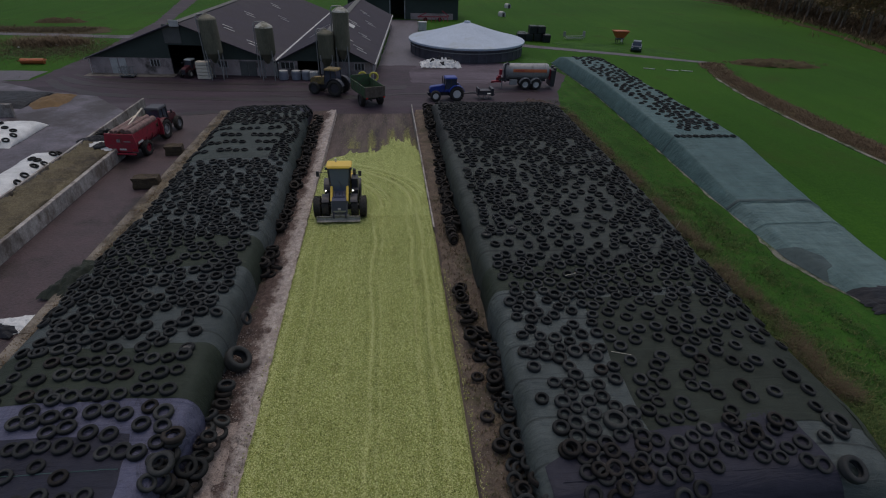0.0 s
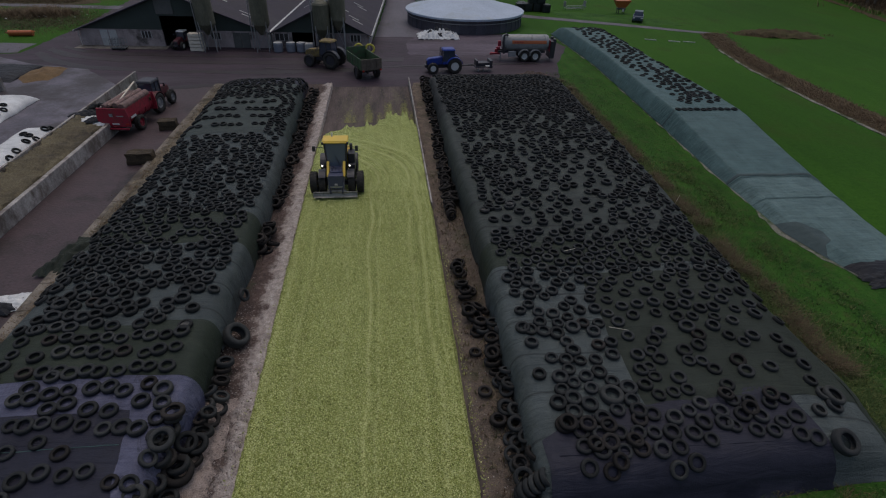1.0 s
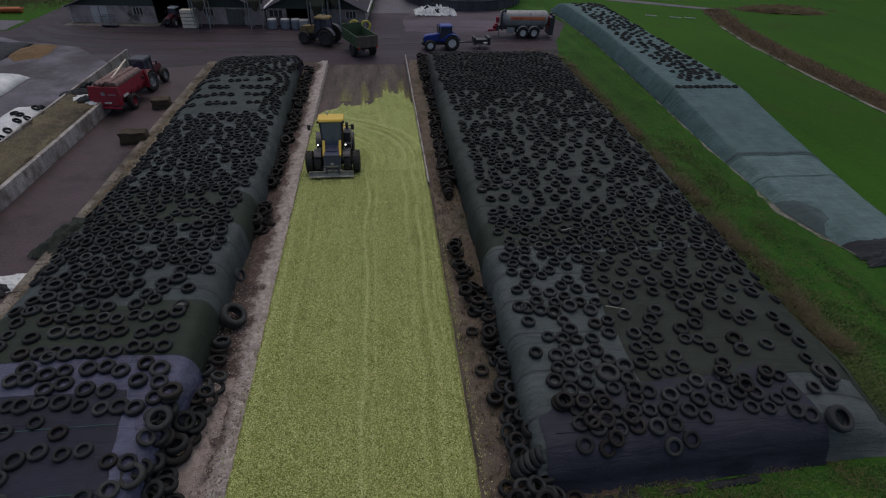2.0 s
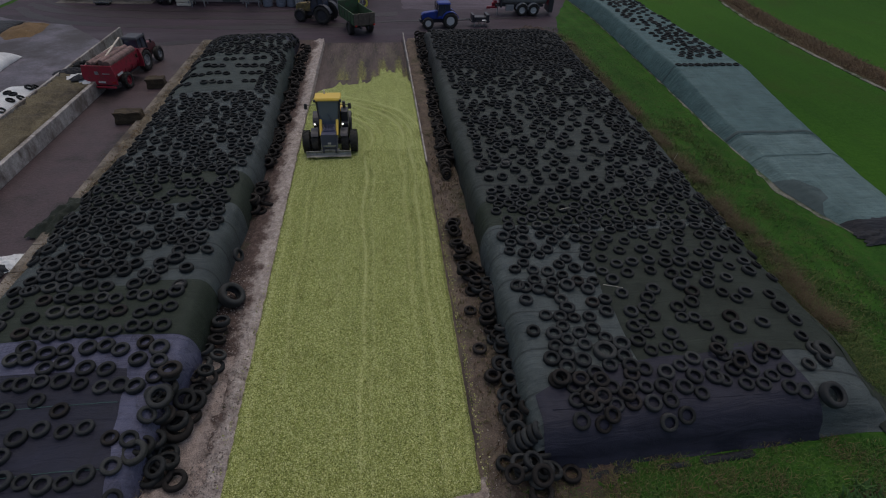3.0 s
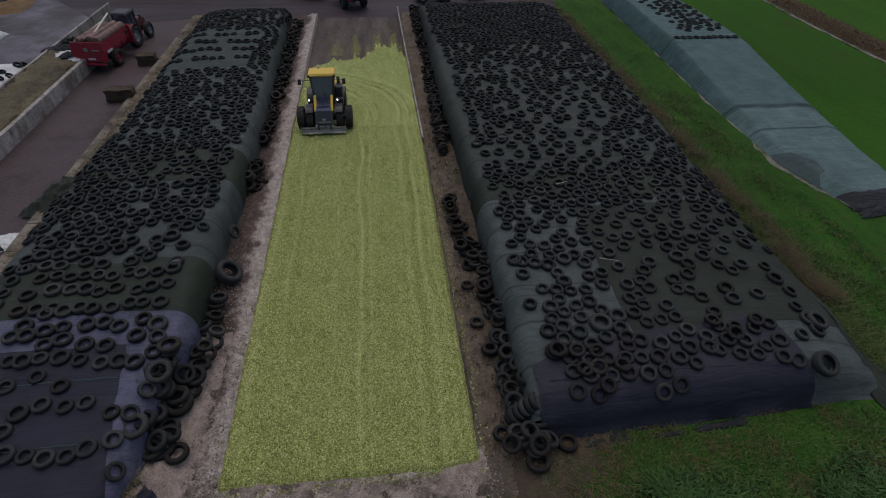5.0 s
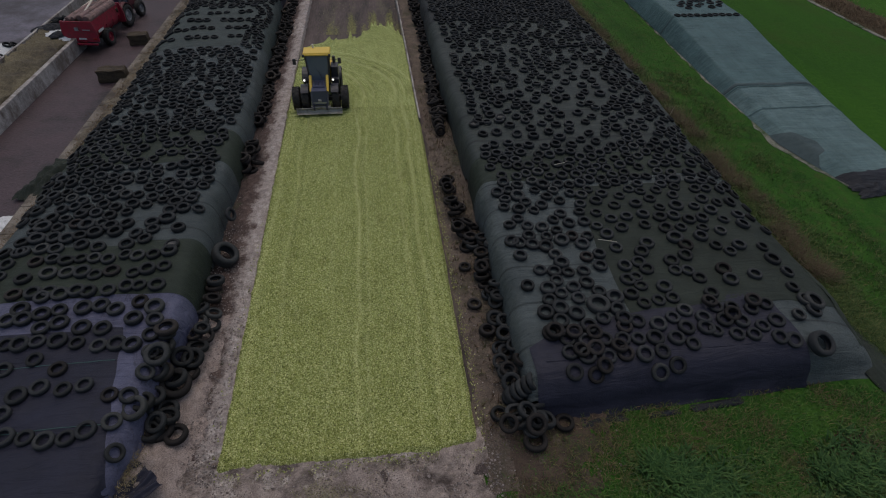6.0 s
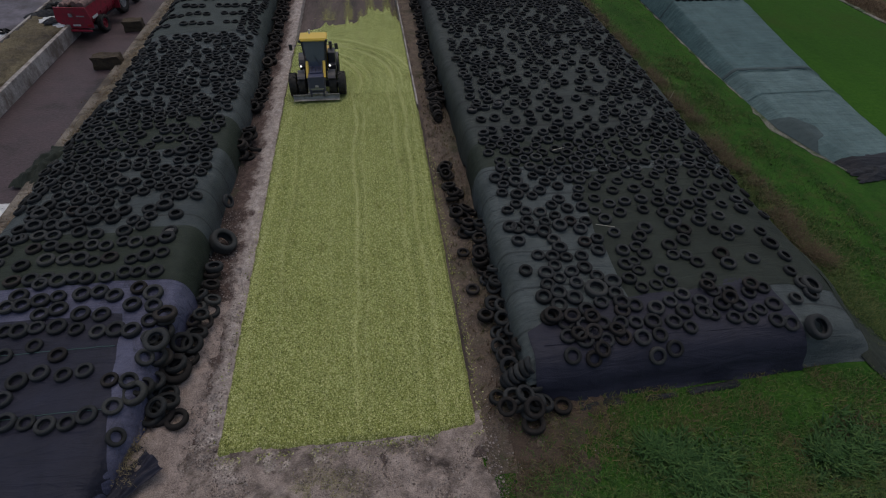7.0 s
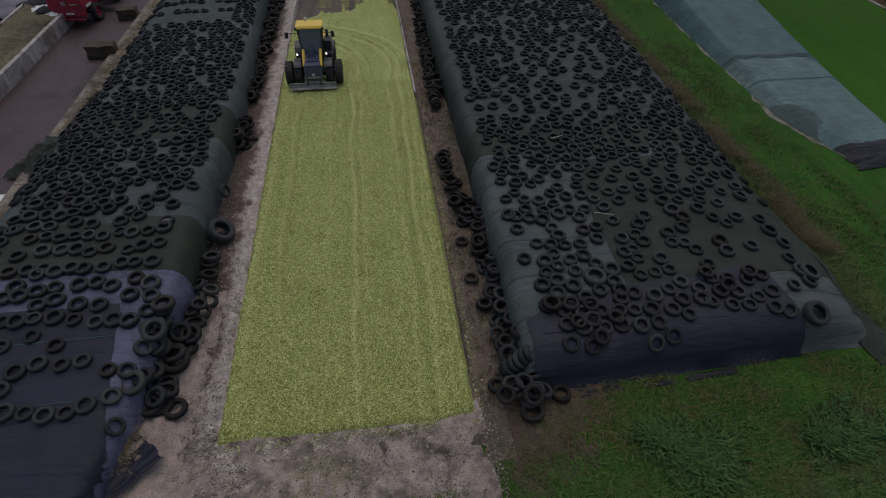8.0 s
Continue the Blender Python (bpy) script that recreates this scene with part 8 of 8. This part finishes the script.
# single clumps that stand out in the front verge: rank dark weeds, bleached tufts, a reddish bush
blades("broad_weeds", [(cx + r * g.gauss(0, 1), cy + 0.8 * r * g.gauss(0, 1), 0) for cx, cy, r in ((8.2, 6.2, 0.36), (9.2, 5.9, 0.42), (8.7, 5.3, 0.4), (7.65, 6.6, 0.14), (12.9, 5.8, 0.35), (13.9, 6.0, 0.4)) for _ in range(60)], RANK, "rank dark broad-leaved weeds in the verge", (0.14, 0.34), 12, 0.08, 0.030, 53, "weeds")
for mat, count, high, seed in ((REED_BLADE, 30, (0.05, 0.16), 54), (DRY, 44, (0.06, 0.2), 56)):
    blades("dry_tufts", [(cx + r * g.gauss(0, 1), cy + 0.8 * r * g.gauss(0, 1), 0) for cx, cy, r in ((11.7, 7.5, 0.3), (12.0, 6.1, 0.3), (12.4, 9.0, 0.4), (8.5, 8.3, 0.4), (9.0, 7.1, 0.3), (6.75, 7.9, 0.45), (11.2, 4.7, 0.5), (14.6, 8.4, 0.4), (10.2, 7.7, 0.35), (15.6, 7.4, 0.5), (6.2, 6.9, 0.5)) for _ in range(count)], mat, "bleached brown tufts standing in the verge", high, 5, 0.09, 0.009, seed)
blades("red_weeds", [(cx + 0.5 * g.gauss(0, 1), cy + 0.35 * g.gauss(0, 1), 0) for cx, cy in ((13.9, 6.1), (13.2, 6.0), (14.6, 6.6), (4.6, 6.4), (3.6, 6.0)) for _ in range(40)], DOCK, "reddish dead weeds in the verge", (0.05, 0.18), 7, 0.12, 0.014, 55, "weeds")
front_weeds = [(g.uniform(7, 20), g.uniform(0.5, 6.8), 0) for _ in range(900)]
blades("broad_weeds", [(cx + 0.2 * g.gauss(0, 1), cy + 0.16 * g.gauss(0, 1), 0) for cx, cy in [(g.uniform(8, 19), g.uniform(0.5, 6.0)) for _ in range(46)] for _ in range(6)], NETTLE, "clumps of broad-leaved weeds in the verge", (0.08, 0.16), 14, 0.1, 0.034, 52, "weeds")
blades("broad_weeds", [p for p in front_weeds if wobble(p[0], p[1], 0.5, 6) > 0.0], NETTLE, "broad-leaved weeds among the grass", (0.08, 0.2), 16, 0.2, 0.026, 4, "weeds")
blades("apron_weeds", [(0.4 + 0.55 * g.gauss(0, 1), 5.45 + 0.16 * g.gauss(0, 1), 0.02) for _ in range(150)] + [(g.uniform(-12, 3), g.uniform(3, 5.2), 0) for _ in range(900)], BLADE, "dark grass at the apron edge", (0.03, 0.1), 6, 0.09, 0.010, 6)
blades("apron_weeds", [(-1.2 + 0.4 * g.gauss(0, 1), 5.55 + 0.14 * g.gauss(0, 1), 0.02) for _ in range(90)], DOCK, "dry brown weeds at the apron edge", (0.03, 0.1), 5, 0.09, 0.010, 61, "weeds")
kerb_weeds = [(-15.75 + 0.18 * g.gauss(0, 1), 8 + 44 * g.random(), 0.13) for _ in range(1500)]
blades("kerb_grass", [(-15.95 + 0.2 * g.gauss(0, 1), 6 + 47 * g.random(), 0.2) for _ in range(3000)], REED_BLADE, "dry yellow grass creeping over the kerb", (0.05, 0.16), 4, seed=17, category="grass")
blades("kerb_weeds", kerb_weeds, DOCK, "dry weeds between kerb and clamp", (0.06, 0.22), 4, seed=7, category="weeds")
blades("strip_weeds", [(2.75 + 1.3 * g.random(), 8 + 26 * g.random(), 0.05) for _ in range(420)], DOCK, "dry weeds on the soil strip", (0.05, 0.18), 4, seed=8, category="weeds")

blades("dry_grass", [(18.1 + 0.5 * g.gauss(0, 1), 9 + 46 * g.random() ** 1.3, 0) for _ in range(1800)] + [(4.3 + 2.6 * g.random(), 6.2 + 2.2 * g.random(), 0.0) for _ in range(130)], DRY, "olive and dry yellow grass along the clamp foot", (0.06, 0.18), 6, 0.16, 0.010, 12)


def loose_bits(name, spots, mat, tag, size, flat=0.5, seed=3, category="stones"):
    """Small tilted lumps lying about, as one spread."""
    r = np.random.RandomState(seed)
    verts, faces = [], []
    for x, y, z in spots:
        s = r.uniform(*size)
        a, b, c = r.uniform(0.6, 1.4, 3) * s
        t = r.uniform(0, math.tau)
        ca, sa = math.cos(t), math.sin(t)
        i = len(verts)
        for dx, dy, dz in ((a, 0, 0), (0, b, 0), (-a, 0, 0), (0, -b, 0), (a * 0.2, b * 0.1, c * flat)):
            verts.append((x + dx * ca - dy * sa, y + dx * sa + dy * ca, z + dz))
        faces += [(i, i + 1, i + 4), (i + 1, i + 2, i + 4), (i + 2, i + 3, i + 4), (i + 3, i, i + 4)]
    return tagged(raw(name, verts, faces, mat), tag, category, kind="stuff")


STONE = leafy("pale_rubble", [(0.0, (0.07, 0.055, 0.046)), (0.6, (0.15, 0.125, 0.11)), (0.9, (0.22, 0.19, 0.17)), (1.0, (0.4, 0.37, 0.34))], 0.9)
CHIPS = leafy("maize_chips", [(0.0, (0.10, 0.112, 0.028)), (0.25, (0.22, 0.245, 0.062)), (0.65, (0.34, 0.37, 0.108)), (1.0, (0.68, 0.68, 0.34))], 0.85)
SPILL = leafy("trodden_maize", [(0.0, (0.16, 0.15, 0.06)), (0.6, (0.25, 0.25, 0.09)), (1.0, (0.38, 0.37, 0.16))], 0.9)
rubble = [(-6.0 + 0.45 * g.gauss(0, 1), 5.6 + 46 * g.random() ** 1.5, 0.05) for _ in range(3600)]
rubble += [(g.uniform(2.6, 4.0), 5.8 + 22 * g.random() ** 1.4, 0.02) for _ in range(2600)]
rubble += [(g.uniform(-6.8, 3.0), g.uniform(5.2, 8.2), 0.03) for _ in range(1500)] + [(g.uniform(4, 7), g.uniform(6.6, 8.6), 0.01) for _ in range(300)] + [(-6.7 + 0.3 * g.gauss(0, 1), 16 + 34 * g.random(), 0.03) for _ in range(1500)]
loose_bits("rubble", rubble, STONE, "pale stones and crumbs of concrete on the soil", (0.008, 0.032), 0.8)
chips = []
while len(chips) < 105000:
    x, y = g.uniform(-5.45, 2.5), 7.9 + 22 * g.random() ** 1.5
    h = maize_height(x, y)
    if h > 0.02:
        chips.append((x, y, h))
chips += [(g.uniform(-5.5, 2.7), 7.8 - abs(g.gauss(0, 0.10)), 0.05) for _ in range(420)]
chips += [(2.55 + abs(g.gauss(0, 0.14)), 8 + 16 * g.random(), 0.02) for _ in range(900)]
chips += [(-5.45 - abs(g.gauss(0, 0.1)), 8 + 16 * g.random(), 0.14) for _ in range(160)]
spill = [(-2.3 + g.gauss(0, 0.75), 6.5 + g.gauss(0, 0.5), 0.05) for _ in range(7500)]
spill += [(g.uniform(-5.2, 2.4), 7.75 - abs(g.gauss(0, 0.3)), 0.045) for _ in range(3000)]
loose_bits("maize_spill", spill, SPILL, "fine maize crumbs trodden into the apron", (0.004, 0.010), 0.6, 14, "silage")
CRUMB = leafy("earth_crumbs", [(0.0, (0.13, 0.10, 0.09)), (0.5, (0.22, 0.18, 0.16)), (1.0, (0.38, 0.33, 0.3))], 0.95)
crumbs = [(g.uniform(-7.2, 3.0), g.uniform(5.2, 7.9), 0.04) for _ in range(5000)] + [(g.uniform(-7.4, -5.4), 7.5 + 12 * g.random() ** 1.3, 0.1) for _ in range(2500)]
loose_bits("earth_crumbs", crumbs, CRUMB, "crumbs of earth and concrete on the apron", (0.012, 0.04), 1.0, 15)
far_bits = []
while len(far_bits) < 9000:
    x, y = g.uniform(-4.6, 2.3), 43 + 9.5 * g.random()
    along = sum(math.exp(-((x - c - 0.07 * wobble(0, y, 0.5, c)) / (w * 1.8)) ** 2) * min(1, max(0, (44.4 + 1.2 * run - y) / 3)) for c, w, run in DRIPS)
    if g.random() < 0.006 + 0.6 * along and maize_height(x, y) < 0.03:
        far_bits.append((x, y, 0.012))
loose_bits("maize_litter", far_bits, SPILL, "thin streaks of maize litter on the muddy floor", (0.010, 0.028), 0.5, 8, "silage")
loose_bits("maize_chips", chips, CHIPS, "loose pale maize chips on the silage", (0.010, 0.030), 1.0, 4, "silage")

ditch_line = [(48.4, 79.0), (45.6, 69.0), (44.2, 60.0), (43.7, 51.0), (43.5, 45.0), (43.6, 38.5), (43.4, 28.0), (42.5, 10.0)]
patch("ditch_bank", [(x - 1.5, y) for x, y in ditch_line] + [(x + 2.1, y) for x, y in ditch_line[::-1]], 0.02, REED, 0.35, 0.8, label="brown overgrown ditch bank across the pasture")
patch("ditch_path", [(x - 1.85, y) for x, y in ditch_line[1:]] + [(x - 1.45, y) for x, y in ditch_line[:0:-1]], 0.03, SANDY, 0.12, 0.8, label="pale bare strip along the ditch")
blades("bank_weeds", [(g.uniform(-95, -50), 101.4 + g.gauss(0, 1.5), 0) for _ in range(2600)], DOCK, "dark weeds on the bank behind the track", (0.1, 0.35), 7, 0.5, 0.02, 41, "weeds")
blades("scrub", [(-50.5 + g.gauss(0, 2.6), 89.0 + g.gauss(0, 1.5), 0) for _ in range(700)], REED_BLADE, "grey-brown scrub beside the farm road", (0.3, 1.1), 9, 0.4, 0.02, 42, "shrubs")
loose_bits("plastic_scraps", [(-50 + g.gauss(0, 5), 88 + g.gauss(0, 4), 0.15) for _ in range(22)], PALE, "pale plastic scraps lying in the weeds", (0.06, 0.2), 0.6, 43, "scraps")
reeds = []
for (ax, ay), (bx, by) in zip(ditch_line, ditch_line[1:]):
    for _ in range(700):
        u = g.random()
        reeds.append((ax + (bx - ax) * u + g.gauss(0.3, 0.8), ay + (by - ay) * u, 0.02))
blades("ditch_reeds", reeds, REED_BLADE, "brown dry reeds along the ditch", (0.08, 0.22), 6, 0.3, 0.016, 9, "reeds")
blades("heap_weeds", [(58.4 + g.gauss(0, 3.0), 77.8 + g.gauss(0, 0.8), 0.2) for _ in range(260)], REED_BLADE, "dry stalks on the brown heap", (0.1, 0.3), 6, 0.3, 0.025, 10, "weeds")
blades("field_weeds", [(-48 + g.gauss(0, 6), 84 + g.gauss(0, 4), 0) for _ in range(2200)], DOCK, "brown weeds beside the farm road", (0.06, 0.24), 6, 0.7, 0.02, 11, "weeds")
patch("wood_edge", [(86, 84), (92, 104), (97, 129), (102, 156), (94, 182), (93, 182), (100.5, 156), (95.5, 129), (90.5, 104), (84, 84)], 0.02, REED, 0.5, 2.0, label="brown strip before the wood")
patch("wood_floor", [(90, 84), (95, 104), (100, 129), (104, 156), (96, 200), (200, 240), (260, 84)], 0.01, REED, 0.5, 3.0, label="brown leaf litter under the trees")

BARK = grained("grey_brown_bark", (0.13, 0.11, 0.092), (0.25, 0.215, 0.18), 0.95, fine=14, coarse=2, relief=0.8, depth=0.03, stretch=(1, 1, 0.3))
AUTUMN = leafy("autumn_leaves", [(0.0, (0.14, 0.09, 0.054)), (0.4, (0.22, 0.145, 0.075)), (0.75, (0.18, 0.16, 0.08)), (1.0, (0.34, 0.2, 0.08))])


def tree(x, y, h, seed):
    """A tapered trunk with limbs and a thin crown of single leaf clumps."""
    t = thing("tree", "half-bare brown autumn tree at the wood edge", "tree", pose(x, y, 0), "trees of the wood")
    r = random.Random(seed)
    bm = bmesh.new()
    p, rad, spine = Vector((0, 0, -0.1)), h * 0.022, []
    for k in range(6):
        q = p + Vector((r.uniform(-0.25, 0.25), r.uniform(-0.25, 0.25), h / 6.5))
        rod(bm, p, q, rad, rad * 0.82, 8)
        p, rad = q, rad * 0.82
        spine.append((p.copy(), rad))
    tips = []
    for k in range(16):
        q, rr = spine[r.randint(1, 5)]
        a = r.uniform(0, math.tau)
        d = Vector((math.cos(a), math.sin(a), r.uniform(0.3, 1.0))).normalized()
        e = q + d * h * r.uniform(0.16, 0.32)
        rod(bm, q, e, rr * 0.5, rr * 0.2, 6)
        for _ in range(3):
            f = e + (d + Vector((r.uniform(-0.9, 0.9), r.uniform(-0.9, 0.9), r.uniform(-0.2, 0.7)))).normalized() * h * r.uniform(0.07, 0.15)
            rod(bm, e, f, rr * 0.2, rr * 0.06, 5)
            tips += [e.copy(), f.copy()]
    part("trunk", bm, BARK, t)
    verts, faces = [], []
    for tip in tips:
        for _ in range(34):
            c = tip + Vector((r.gauss(0, 1), r.gauss(0, 1), r.gauss(0, 0.8))) * h * 0.055
            n = Vector((r.gauss(0, 1), r.gauss(0, 1), r.gauss(0, 1))).normalized()
            s = n.orthogonal().normalized() * r.uniform(0.12, 0.26)
            o = n.cross(s)
            i = len(verts)
            verts += [tuple(c - s), tuple(c + o * 0.7 + n * 0.04), tuple(c + s), tuple(c - o * 0.7 + n * 0.04)]
            faces.append((i, i + 1, i + 2, i + 3))
    crown = raw("crown", verts, faces, AUTUMN, t)
    return t


blades("undergrowth", [(97 + 0.16 * (y - 88) + g.gauss(4, 5), y, 0) for y in [82 + 110 * g.random() for _ in range(2600)]], REED_BLADE, "brown undergrowth along the wood edge", (0.4, 1.3), 7, 0.9, 0.05, 13, "shrubs")
models = [tree(101, 121, 11, 1), tree(104, 133, 13, 2), tree(98, 108, 10, 3), tree(109, 145, 12, 4)]
k = 0
for row in range(5):
    for i in range(15):
        y = 88 + i * 6.6 + g.uniform(-2, 2)
        x = 95 + 0.16 * (y - 88) + row * 6.5 + g.uniform(-2.2, 2.2)
        copy_thing(models[k % 4], pose(x, y, 0, 0, 0, g.uniform(0, 360)) @ Matrix.Scale(g.uniform(0.8, 1.2), 4))
        k += 1
